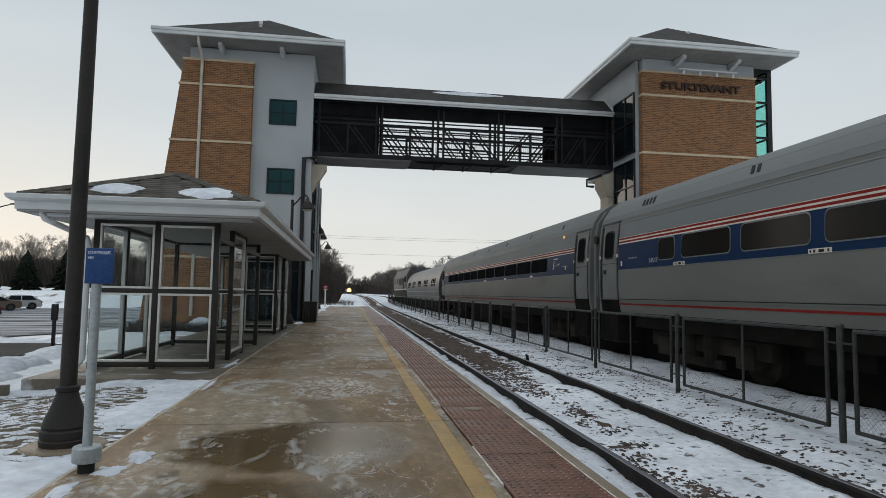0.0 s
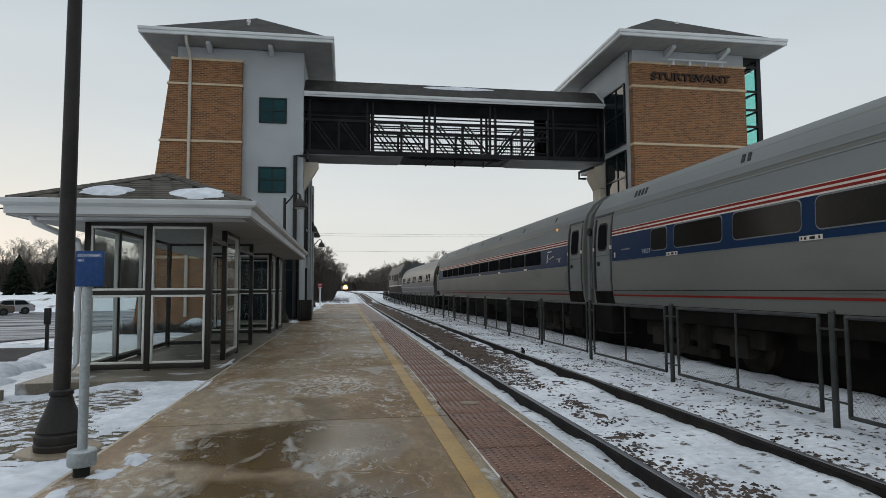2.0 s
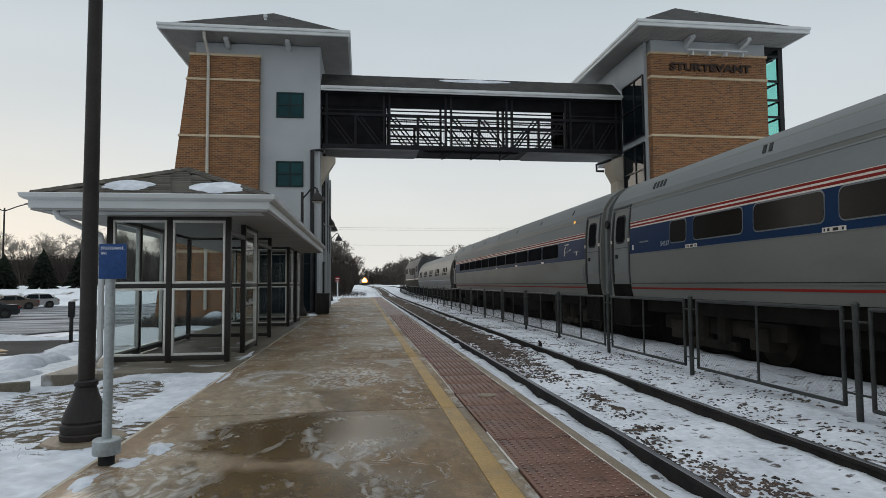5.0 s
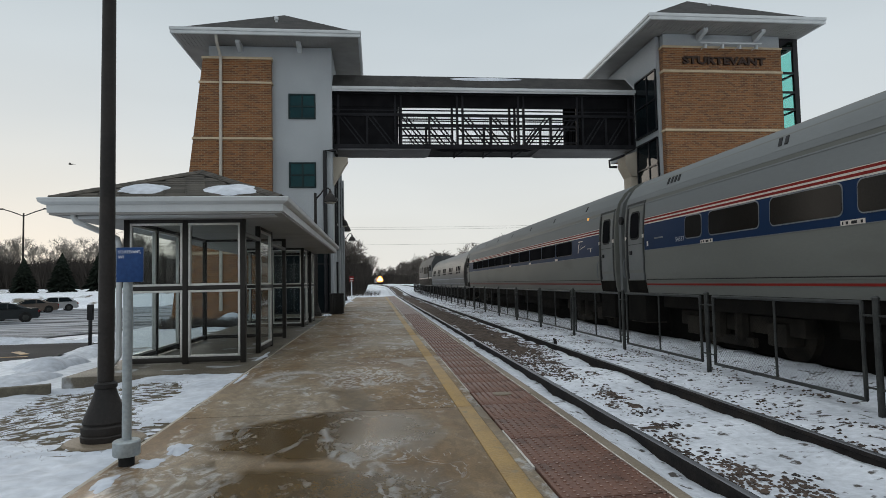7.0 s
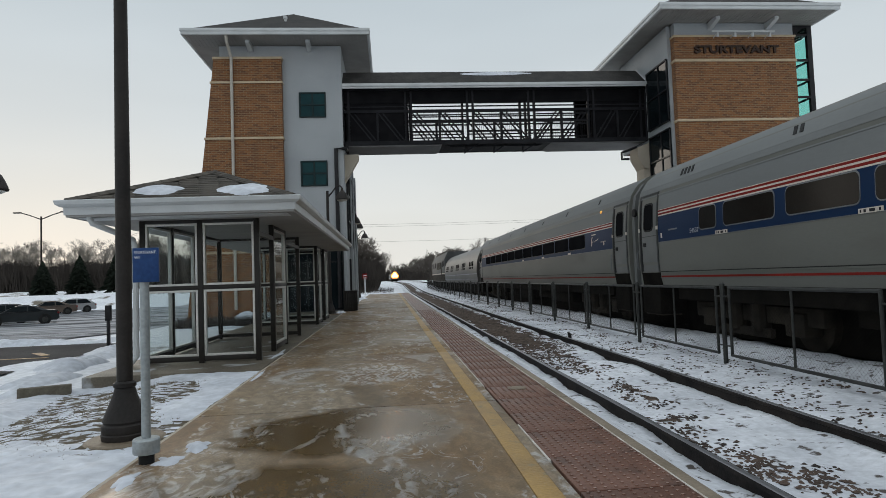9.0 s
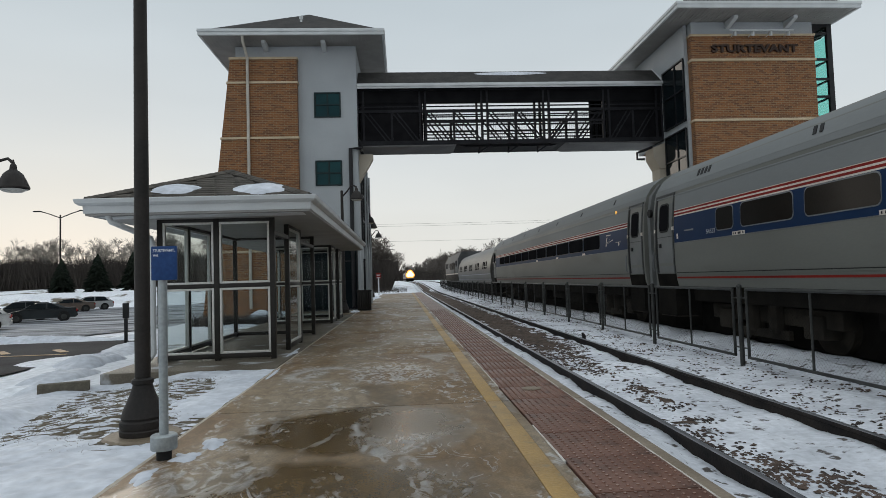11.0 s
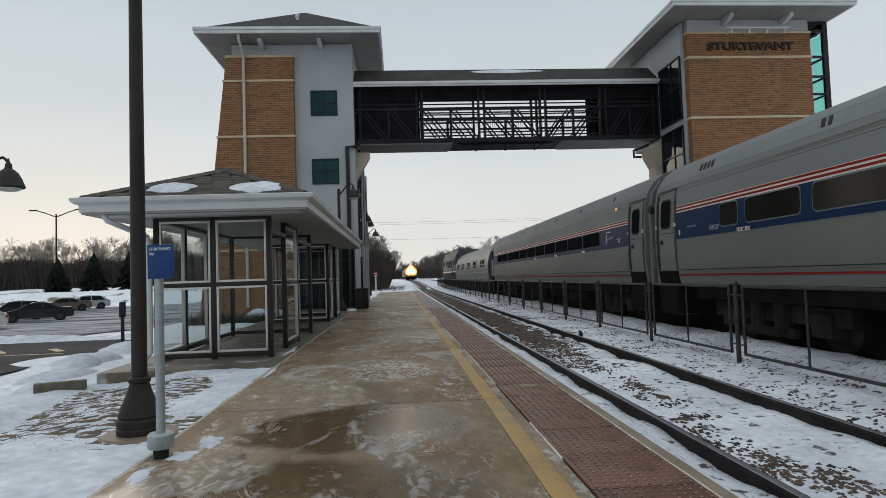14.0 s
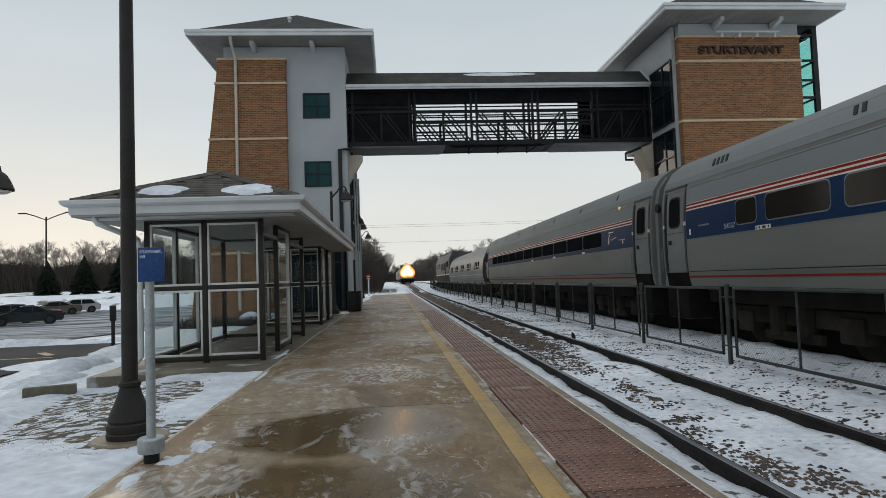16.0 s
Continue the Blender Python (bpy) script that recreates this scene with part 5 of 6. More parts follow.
def locomotive(at, label, group, lamps):
    """A boxy diesel locomotive, nose towards -y, origin at the rail under its nose."""
    root = thing("locomotive", at, label, "locomotive", group)
    L = 20.5
    bm = B()
    prism(bm, [(-1.5, 1.1), (-1.52, 3.3), (-1.15, 4.15), (1.15, 4.15), (1.52, 3.3), (1.5, 1.1)], 1, 1.6, L)
    part("body", bm, M["silver"], root, "silver locomotive body")
    bm = B()
    prism(bm, [(0.15, 1.1), (0.0, 2.1), (0.35, 2.75), (1.1, 3.0), (1.7, 4.05), (2.4, 4.15), (2.4, 1.1)], 0, -1.46, 1.46)
    part("nose", bm, M["traindoor"], root, "sloping dark cab nose")
    part("windscreen", prism(B(), [(1.085, 3.03), (1.63, 3.97), (1.66, 3.95), (1.115, 3.01)], 0, -1.25, 1.25), M["darkglass"], root, "dark windscreen")
    part("band", box(B(), -1.53, 1.53, 2.45, L - 0.1, 2.0, 2.6), M["trainblue"], root, "blue body band")
    part("side_window", box(B(), -1.54, 1.54, 2.6, 3.3, 2.75, 3.35), M["darkglass"], root)
    part("pilot", prism(B(), [(0.25, 0.25), (0.05, 0.6), (0.1, 1.09), (1.5, 1.09), (1.5, 0.3)], 0, -1.35, 1.35), M["under"], root, "dark pilot plate")
    part("underframe", box(B(), -1.4, 1.4, 1.55, L, 0.5, 1.09), M["under"], root)
    for yc in (4.2, L - 4.2):
        truck(root, yc)
    for lx, lz, r in lamps:
        yy = -0.06 if lz < 2.2 else 0.0
        part("headlamp", tube(B(), [(lx, yy - 0.04, lz), (lx, yy + 0.4, lz)], r, 20), M["headlamp"], root, "lit warm headlamp, widened to cover its glare")
        # added glowing cone behind each lamp imitates its halo
        part("glare_halo", tube(B(), [(lx, yy + 0.0, lz), (lx, yy + 0.4, lz)], [r * 1.55, r * 0.9], 20), M["glare_halo"], root, "glowing disc standing in for the lamp's orange glare")
    return root


cafe = tube_car(40.4, 26.0)
TRAIN.append(cafe)
helper = thing("locomotive", (TX, 66.5, TOP), "grey diesel locomotive at the train's end", "locomotive")
bm = B()
prism(bm, [(-1.5, 1.1), (-1.52, 3.5), (-1.1, 4.35), (1.1, 4.35), (1.52, 3.5), (1.5, 1.1)], 1, 0.3, 19.5)
part("body", bm, M["locogrey"], helper, "grey locomotive body")
for ya, w_ in ((1.2, 0.8), (2.6, 0.5), (12.5, 0.7), (15.5, 0.7), (17.4, 0.9)):
    part("side_window", box(B(), -1.535, -1.5, ya, ya + w_, 2.75, 3.4), M["fardark"], helper, "dark cab window")
for ya in (5.0, 7.2, 9.4):
    part("grille", box(B(), -1.54, -1.5, ya, ya + 1.6, 2.5, 3.3), M["bogie"], helper, "dark air grille")
    part("roof_fan", lathe(B(), [(0.6, 4.34), (0.6, 4.48), (0.0, 4.5)], 0, ya + 0.8, 16), M["bogie"], helper)
part("door", box(B(), -1.545, -1.5, 4.0, 4.7, 1.3, 3.2), M["bogie"], helper)
part("lower_band", box(B(), -1.53, -1.5, 0.35, 19.4, 1.15, 1.85), M["bogie"], helper, "dark lower side")
part("stripe", box(B(), -1.53, -1.5, 0.4, 19.3, 1.9, 2.0), M["trainwhite"], helper)
part("underframe", box(B(), -1.4, 1.4, 0.3, 19.4, 0.5, 1.09), M["under"], helper)
for yc in (4.2, 15.3):
    truck(helper, yc)
TRAIN.append(helper)

# the oncoming train on the near track
# lamp radii are widened for glare; the fourth disc only fills the middle
ONC = locomotive((3.17, 420, -0.2), "oncoming locomotive with its headlamps lit", "", ((0.0, 3.25, 0.62), (-0.6, 2.35, 0.66), (0.6, 2.35, 0.66), (0.0, 2.68, 0.86)))
ONC_CARS = []
for i in range(2):
    rc = thing("passenger_car", (3.17, 441 + i * 26, -0.2), "silver coach of the oncoming train", "train car", "cars of the oncoming train")
    part("body", shell(0.3, 25.4), M["silver"], rc)
    part("window_band", band(1, 24.6, 1.92, 2.6, 0.006, 3, -1), M["trainblue"], rc)
    part("underframe", box(B(), -1.4, 1.4, 1.5, 24.4, 0.4, 1.03), M["under"], rc)
    ONC_CARS.append(rc)


# ---- fence between the tracks ----
FX, FENCE_STEP = 5.42, 3.44


def fence_panel():
    root = thing("fence_panel", (FX, 0, 0), "grey tubular fence panel filled with chain link", "fence panel", "fence between the tracks")
    L = FENCE_STEP
    z0, z1 = -0.172, 0.925
    part("post", tube(B(), [(0, 0.0, -0.42), (0, 0.0, z1 + 0.02)], 0.037, 10), M["fencegrey"], root, "round fence post")
    part("post_cap", lathe(B(), [(0.046, z1 + 0.021), (0.046, z1 + 0.035), (0.02, z1 + 0.06)], 0, 0, 10), M["fencegrey"], root)
    for ya in (0.2, L - 0.2):
        part("stile", tube(B(), [(0, ya, z0), (0, ya, z1 - 0.02)], 0.024, 8), M["fencegrey"], root)
    part("stile", tube(B(), [(0, L / 2, z0 + 0.02), (0, L / 2, z1 - 0.045)], 0.018, 8), M["fencegrey"], root)
    for zz in (z0 + 0.0, z1 - 0.02):
        part("rail", tube(B(), [(0, 0.19, zz), (0, L - 0.19, zz)], 0.024, 8), M["fencegrey"], root)
    # clamps that hold the panel's stiles to the post on either side
    for zz in (z0 + 0.14, z1 - 0.16):
        part("clamp", box(B(), -0.012, 0.012, -0.2, 0.2, zz - 0.011, zz + 0.011, 0.003), M["fencegrey"], root, "flat steel clamp")
    bm = B()
    p = 0.062
    ya, yb, za, zb = 0.21, L - 0.21, z0 + 0.02, z1 - 0.04
    hgt, wid = zb - za, yb - ya
    k = -hgt
    while k < wid:
        for sg in (1, -1):
            a0, a1 = max(k, 0), min(k + hgt, wid)
            if a1 - a0 > 0.02:
                q = [(a0, a0 - k), (a1, a1 - k)]
                pts = [(0.003 * sg, ya + u, za + (v if sg > 0 else hgt - v)) for u, v in q]
                tube(bm, pts, 0.0012, 3, False)
        k += p
    part("chain_link", bm, M["wire"], root, "thin diamond wire mesh")
    return root


fence = fence_panel()
FENCE_Y = [2.67 + FENCE_STEP * i for i in range(25)]
fence.matrix_basis = pose(FX, FENCE_Y[0], 0)
for fy in FENCE_Y[1:]:
    copy_thing(fence, pose(FX, fy, rise(fy)))


# ---- platform furniture ----
def bell(bm, x, y, z):
    """A bell-shaped lamp hood hanging at z (its rim)."""
    return lathe(bm, [(0.25, z), (0.255, z + 0.02), (0.235, z + 0.07), (0.20, z + 0.16), (0.15, z + 0.26), (0.10, z + 0.31), (0.06, z + 0.34), (0.05, z + 0.42), (0.02, z + 0.46), (0.012, z + 0.52)], x, y, 18)


def lamp_post(x, y, z0, height, arm, heavy=True):
    root = thing("street_lamp", (x, y, z0), "black cast platform lamp with a bell hood on a curved arm", "street lamp", "platform lamps")
    if heavy:
        part("footing", lathe(B(), [(0.32, -0.3), (0.32, 0.03), (0.30, 0.045), (0.0, 0.045)], 0, 0, 24), M["edge"], root, "round concrete footing")
        part("base", lathe(B(), [(0.185, 0.046), (0.19, 0.09), (0.178, 0.10), (0.186, 0.125), (0.186, 0.165), (0.168, 0.18), (0.176, 0.20), (0.152, 0.27), (0.122, 0.34), (0.096, 0.41), (0.079, 0.47), (0.09, 0.48), (0.09, 0.51), (0.07, 0.525)], 0, 0, 28), M["lampblack"], root, "flared cast iron base")
    part("pole", lathe(B(), [(0.064, 0.05 if not heavy else 0.526), (0.063, 1.5), (0.052, height + 0.35)], 0, 0, 16), M["lampblack"], root, "tapered black pole")
    part("arm", tube(B(), [(0, 0, height + 0.10), (0.10 * arm, 0, height + 0.16), (0.3 * arm, 0, height + 0.28), (0.6 * arm, 0, height + 0.50), (0.85 * arm, 0, height + 0.54), (arm, 0, height + 0.46)], [0.035, 0.033, 0.03, 0.028, 0.028, 0.03], 8), M["lampblack"], root, "curved arm")
    hd = part("hood", bell(B(), arm, 0, height), M["lampblack"], root, "bell-shaped lamp hood")
    part("lens", lathe(B(), [(0.21, height - 0.01), (0.15, height - 0.05), (0.0, height - 0.07)], arm, 0, 16), M["alu"], hd, "pale lamp lens")
    return root


lamp_post(-2.285, 5.51, -0.08, 4.2, 0.56)
for ly in (23.4, 33.0, 36.3, 44.6):
    lamp_post(-2.24, ly, 0.0, 4.36, 0.56)
lamp_post(-7.40, 11.1, -0.27, 3.30, 0.62, False)

sg = thing("station_sign", (-1.74, 4.54, 0), "small blue station name sign on a grey steel post", "sign")
part("stub", lathe(B(), [(0.052, -0.2), (0.052, 0.085)], 0, 0, 12), M["rubber"], sg, "rusty dark stub")
part("collar", lathe(B(), [(0.085, 0.07), (0.09, 0.08), (0.09, 0.165), (0.082, 0.175), (0.03, 0.176)], 0, 0, 20), M["galv"], sg, "galvanised steel collar")
part("pole", lathe(B(), [(0.031, 0.14), (0.031, 1.30), (0.0, 1.302)], 0, 0, 14), M["galv"], sg, "grey steel post")
pl = part("sign_board", box(B(), -0.065, 0.115, -0.04, -0.022, 1.275, 1.52, 0.004), M["signblue"], sg, "blue sign board")
letters("sign_text", "STURTEVANT,", 0.03, pose(-0.052, -0.0405, 1.478, 90, 0, 0), M["letter"], pl, 0.0008, 0.152)
letters("sign_text", "WI", 0.03, pose(-0.052, -0.0405, 1.443, 90, 0, 0), M["letter"], pl, 0.0008)

bn = thing("litter_bin", (-1.62, 25.6, 0), "dark slatted round litter bin on the platform", "litter bin")
part("drum", lathe(B(), [(0.24, 0.02), (0.27, 0.78), (0.24, 0.79), (0.2, 0.6), (0.0, 0.6)], 0, 0, 20), M["litter"], bn)
for i in range(18):
    u = i * math.pi / 9
    ob = part("slat", box(B(), 0.262, 0.285, -0.035, 0.035, 0.03, 0.80, 0.004), M["litter"], bn)
    ob.matrix_basis = pose(0, 0, 0, 0, 0, i * 20)
part("rim", lathe(B(), [(0.31, 0.80), (0.315, 0.83), (0.30, 0.86), (0.24, 0.86), (0.24, 0.80)], 0, 0, 20), M["litter"], bn)

ws = thing("warning_sign", (-2.3, 58.3, 0.0), "small red and white warning sign on a white post", "sign")
part("pole", box(B(), -0.06, 0.06, -0.03, 0.03, -0.3, 1.7), M["white"], ws)
wp = part("sign_board", box(B(), -0.22, 0.22, -0.05, -0.031, 1.45, 1.95, 0.01), M["trainred"], ws, "red sign board")
for zz in (1.5, 1.72):
    part("bar", box(B(), -0.17, 0.17, -0.056, -0.051, zz, zz + 0.07), M["white"], wp, "white bar of writing")

bo = thing("bollard_post", (-7.2, 16.4, -0.27), "black marker post with a wider head", "post")
part("pole", box(B(), -0.035, 0.035, -0.035, 0.035, -0.1, 0.75, 0.006), M["black"], bo)
part("head", box(B(), -0.07, 0.07, -0.05, 0.05, 0.72, 1.12, 0.015), M["black"], bo)

# low timbers and the wall beside the shelter
for tx, ty, ln, rz_, tz in ((-5.03, 8.73, 0.64, 21, -0.35),):
    tm = thing("timber_edging", (tx, ty, tz), "weathered timber edging half buried in snow", "timber edging", rz=rz_)
    part("timber", box(B(), 0, ln, -0.07, 0.07, 0, 0.16, 0.008), M["timber"], tm)
    part("timber", box(B(), 0.02, ln, -0.065, 0.065, 0.161, 0.30, 0.008), M["timber"], tm)


# ---- snow lying in patches ----
def snow_patch(x, y, rx, ry, h, base, seed, name="snow_patch", label="patch of thin old snow", rough=0.28, rings=9, seg=44, sink=0.03, kind="stuff"):
    """An uneven lump of snow that thins out to a ragged edge on the surface base(x, y)."""
    me = bpy.data.meshes.new(name)
    vs, fs = [], []
    for i in range(rings + 1):
        for k in range(seg):
            u = 2 * math.pi * k / seg
            edge = 1 + rough * noise.noise((math.cos(u) * 1.3 + seed, math.sin(u) * 1.3, seed)) * 2 + rough * 0.6 * noise.noise((math.cos(u) * 4 + seed, math.sin(u) * 4, seed * 2))
            f = i / rings
            px, py = x + rx * edge * f * math.cos(u), y + ry * edge * f * math.sin(u)
            prof = 1 - f ** 2.2
            vs.append((px, py, base(px, py) + h * prof * (0.75 + 0.6 * noise.noise((px * 2.3, py * 2.3, seed))) - sink * f ** 6))
    for i in range(rings):
        for k in range(seg):
            a, b = i * seg + k, i * seg + (k + 1) % seg
            fs.append((a, b, b + seg, a + seg))
    me.from_pydata(vs, [], fs)
    me.polygons.foreach_set("use_smooth", [True] * len(fs))
    me.materials.append(M["snow"])
    return tagged(new(name, me), label, "snow", kind=kind)


def roof_plane(x, y):
    return EZ + 0.065 + (y - EY0) * (RZ - EZ - 0.03) / (RY0 - EY0)


snow_patch(-3.56, 9.92, 0.40, 0.27, 0.06, roof_plane, 3.0, label="patch of snow on the shelter roof", rough=0.2)
snow_patch(-2.20, 9.86, 0.40, 0.31, 0.06, roof_plane, 8.4, label="patch of snow on the shelter roof", rough=0.2)
snow_patch(5.32, 28.08, 1.6, 0.15, 0.05, lambda x, y: 9.975 + (y - BY0 + 0.35) * 1.025 / 1.25, 5.5, label="long patch of snow on the footbridge roof", rough=0.12)


def verge_z(x, y):
    return -0.055 + 0.02 * noise.noise((x * 2, y * 2, 7))


def verge_slope(x):
    return -0.13 * smooth(-2.9, -4.2, x) - 0.2 * smooth(-4.6, -6.4, x)


def snow_depth(x, y):
    """Depth of the old snow on the verge: full near the path, the shelter and the bank, worn to streaks between; below zero it is bare."""
    wob = 0.35 * noise.noise((x * 1.1, y * 1.1, 21))
    near = 1 - smooth(4.1, 5.7, y + 0.3 * (x + 2.5) + wob)
    bank = smooth(0.0, 0.4, -3.95 - 0.157 * (y - 6.48) - x + 0.4 * wob)
    lee = smooth(0.0, 0.35, max(y - 8.75, x + 2.55) + 0.6 * wob) * smooth(6.0, 6.5, y + wob)
    cover = max(near, bank, lee)
    streak = noise.noise((x * 5 + 1.5 * y, y * 11, 3)) + 0.7 * noise.noise((x * 12 + 3 * y, y * 24, 6))
    return -0.0015 + 0.036 * cover + 0.017 * streak * (1 - 0.75 * cover) + 0.10 * bank * (1 - smooth(7.2, 7.9, y)) * (0.8 + 0.5 * noise.noise((x * 1.6, y * 1.2, 13)))


VX, VY = steps((-6.4, -1.90, 0.12)), steps((-4, 2, 0.6), (2, 9.25, 0.12))
vg = sheet("verge", VX, VY, lambda x, y: verge_z(x, y) + verge_slope(x) + 0.012 * noise.noise((x * 9, y * 9, 2)), M["verge"])
tagged(vg, "rough verge of dead flattened winter grass", "verge", kind="structure")
old = sheet("old_snow", steps((-6.4, -4.6, 0.09), (-4.6, -1.90, 0.03)), steps((-4, 2.6, 0.2), (2.6, 9.2, 0.03)), lambda x, y: verge_z(x, y) + verge_slope(x) + 0.012 * noise.noise((x * 9, y * 9, 2)) + snow_depth(x, y), M["snow"])
tagged(old, "thin old snow melting to streaks over the grass", "snow", kind="stuff")
for i, (px, py, qx, qy, hh) in enumerate(((-5.2, 6.4, 0.5, 1.3, 0.12), (-6.1, 8.4, 0.7, 1.2, 0.20), (-5.6, 4.6, 0.7, 1.1, 0.12))):
    snow_patch(px, py, qx, qy, hh, lambda x, y: verge_z(x, y) + verge_slope(x) - 0.005, 11.0 + i * 3.7, rough=0.3)
for i, (px, py, qx, qy, hh) in enumerate(((-1.50, 4.90, 0.10, 0.19, 0.035), (-1.60, 4.55, 0.10, 0.14, 0.04), (-1.72, 4.15, 0.06, 0.16, 0.015), (-1.97, 11.0, 0.05, 0.5, 0.02), (-1.92, 24.6, 0.2, 0.2, 0.10), (-1.80, 8.6, 0.03, 0.6, 0.015), (-1.0, 57.0, 1.6, 0.9, 0.06), (-2.0, 44, 0.3, 3, 0.06))):
    snow_patch(px, py, qx, qy, hh, lambda x, y: 0.002, 60.0 + i * 2.9, rough=0.45, sink=0.008)
for i, (px, py, qx, qy, hh) in enumerate(((-5.5, 9.6, 0.45, 0.9, 0.12), (-5.9, 11.0, 0.5, 1.1, 0.16), (-6.25, 12.6, 0.55, 1.2, 0.18), (-6.6, 14.0, 0.55, 1.2, 0.18), (-6.85, 15.6, 0.5, 1.2, 0.18), (-8.6, 9.4, 1.6, 0.9, 0.06), (-11.5, 19.2, 2.6, 0.7, 0.22), (-15.5, 19.3, 2.6, 0.8, 0.25), (-20, 20.0, 4, 1.0, 0.25), (-8.8, 18.6, 1.6, 0.8, 0.15), (-5.9, 22.5, 1.2, 0.5, 0.14), (-5.4, 25.4, 1.3, 0.6, 0.45))):
    snow_patch(px, py, qx, qy, hh, lambda x, y: land(x, y) - 0.02, 31.0 + i * 5.3, "snow_bank", "ploughed bank of snow beside the car park", 0.22, 12, 52)

# ---- car park ----
drive = sheet("road", steps((-60, -7.0, 2.0)), steps((11.2, 17.7, 0.75)), lambda x, y: -0.215 + 0.0 * x, M["wet_asphalt"])
tagged(drive, "wet black asphalt drive with yellow markings", "road", kind="structure")
lot = sheet("car_park", steps((-120, -11.2, 1.6)), steps((20.4, 80, 1.5)), lambda x, y: land(x, y) + 0.045 if y - 0.2 * x < 81 else land(x, y) - 0.3, M["asphalt"])
tagged(lot, "snow-streaked asphalt car park", "car park", kind="structure")
for i in range(7):
    ob = part("yellow_marking", box(B(), -0.45, 0.45, -0.09, 0.09, -0.212, -0.206), M["yellow"], drive, "yellow painted hatch line")
    ob.matrix_basis = pose(-8.2 - i * 1.3, 15.2, 0.0, 0, 0, -50)
part("yellow_line", box(B(), -24, -7.6, 14.3, 14.4, -0.212, -0.207), M["yellow"], drive)

M["carsilver"] = surface("car_silver", (0.42, 0.43, 0.44), (0.38, 0.39, 0.40), 2, 0.3, metal=0.3, bump=0, coat=0.6)
M["cardark"] = surface("car_dark", (0.010, 0.014, 0.016), (0.014, 0.019, 0.021), 2, 0.3, bump=0, coat=0.6)
M["cargrey"] = surface("car_grey", (0.03, 0.034, 0.038), (0.04, 0.044, 0.048), 2, 0.3, bump=0, coat=0.6)
M["cartan"] = surface("car_tan", (0.13, 0.10, 0.08), (0.11, 0.085, 0.07), 2, 0.3, metal=0.3, bump=0, coat=0.6)
M["carwhite"] = surface("car_white", (0.55, 0.55, 0.54), (0.48, 0.48, 0.47), 2, 0.35, bump=0, coat=0.6)


def car(at, rz, mat, label, kind="hatch"):
    """A parked car, nose towards +x."""
    root = thing("car", at, label, "car", "parked cars", rz=rz)
    L = 4.6 if kind == "sedan" else 4.35
    top = {"sedan": 1.42, "hatch": 1.5, "suv": 1.72}[kind]
    belt = 0.92 if kind != "suv" else 1.05
    rear = {"sedan": -1.72, "hatch": -2.02, "suv": -2.05}[kind]
    lean = {"sedan": 1.25, "hatch": 0.8, "suv": 0.45}[kind]
    tail = belt + 0.04
    h = L / 2
    hood = belt - (0.02 if kind == "suv" else 0.05)
    low = [(-h + 0.12, 0.24), (-h + 0.01, 0.36), (-h - 0.02, 0.60), (-h + 0.03, tail - 0.08), (-h + 0.12, tail), (rear + 0.1, tail + 0.02), (1.0, belt + 0.01), (h - 0.75, hood - 0.06), (h - 0.25, hood - 0.20), (h - 0.05, 0.60), (h, 0.40), (h - 0.12, 0.24)]
    bm = B()
    # the side bulges at the waist and tucks in at sill and shoulder
    layers = ((-0.80, 0.98), (-0.88, 1.0), (0.88, 1.0), (0.80, 0.98))
    rows_ = []
    for yy, k_ in layers:
        rows_.append([bm.verts.new((x * k_, yy, 0.55 + (z - 0.55) * (1.0 if k_ == 1.0 else 0.90) + (0.0 if k_ == 1.0 else 0.02))) for x, z in low])
    n_ = len(low)
    for ra_, rb_ in zip(rows_, rows_[1:]):
        for i in range(n_):
            bm.faces.new((ra_[i], ra_[(i + 1) % n_], rb_[(i + 1) % n_], rb_[i]))
    bm.faces.new(rows_[0])
    bm.faces.new(rows_[-1][::-1])
    part("body", bm, mat, root, "painted car body")
    roof = [(rear - 0.05, belt - 0.02), (rear + 0.55 * lean, belt + 0.70 * (top - belt)), (rear + lean, top - 0.05), (-0.55, top - 0.005), (-0.15, top), (0.25, top - 0.06), (0.62, top - 0.22), (1.2, belt - 0.02)]
    bm = B()
    A = [bm.verts.new((x, -0.80 + 0.20 * (z - belt) / (top - belt), z)) for x, z in roof]
    C_ = [bm.verts.new((x, 0.80 - 0.20 * (z - belt) / (top - belt), z)) for x, z in roof]
    for i in range(len(roof) - 1):
        bm.faces.new((A[i], A[i + 1], C_[i + 1], C_[i]))
    bm.faces.new(A[::-1])
    bm.faces.new(C_)
    cabin = part("cabin", bm, mat, root)
    for wx in (-h + 0.85, h - 0.85):
        for sy in (-1, 1):
            part("wheel_arch", tube(B(), [(wx, sy * 0.60, 0.34), (wx, sy * 0.886, 0.34)], 0.385, 18), M["rubber"], root, "dark wheel arch")
    for sd in (-1, 1):
        bm = B()
        for xa, xb in ((rear + 0.3 * lean + 0.08, -0.42), (-0.36, 0.86)):
            za, zb = belt + 0.04, top - 0.10
            q = [(xa + (0.0 if xa > -1 else -0.05), za), (xb + (0.10 if xb > 0 else 0), za), (xb - (0.40 if xb > 0 else 0), zb), (xa + (0.5 * lean if xa < -1 else 0), zb)]
            bm.faces.new([bm.verts.new((x, sd * (0.815 - 0.185 * (z - belt) / (top - belt)), z)) for x, z in q])
        part("side_window", bm, M["darkglass"], cabin)
    bm = B()
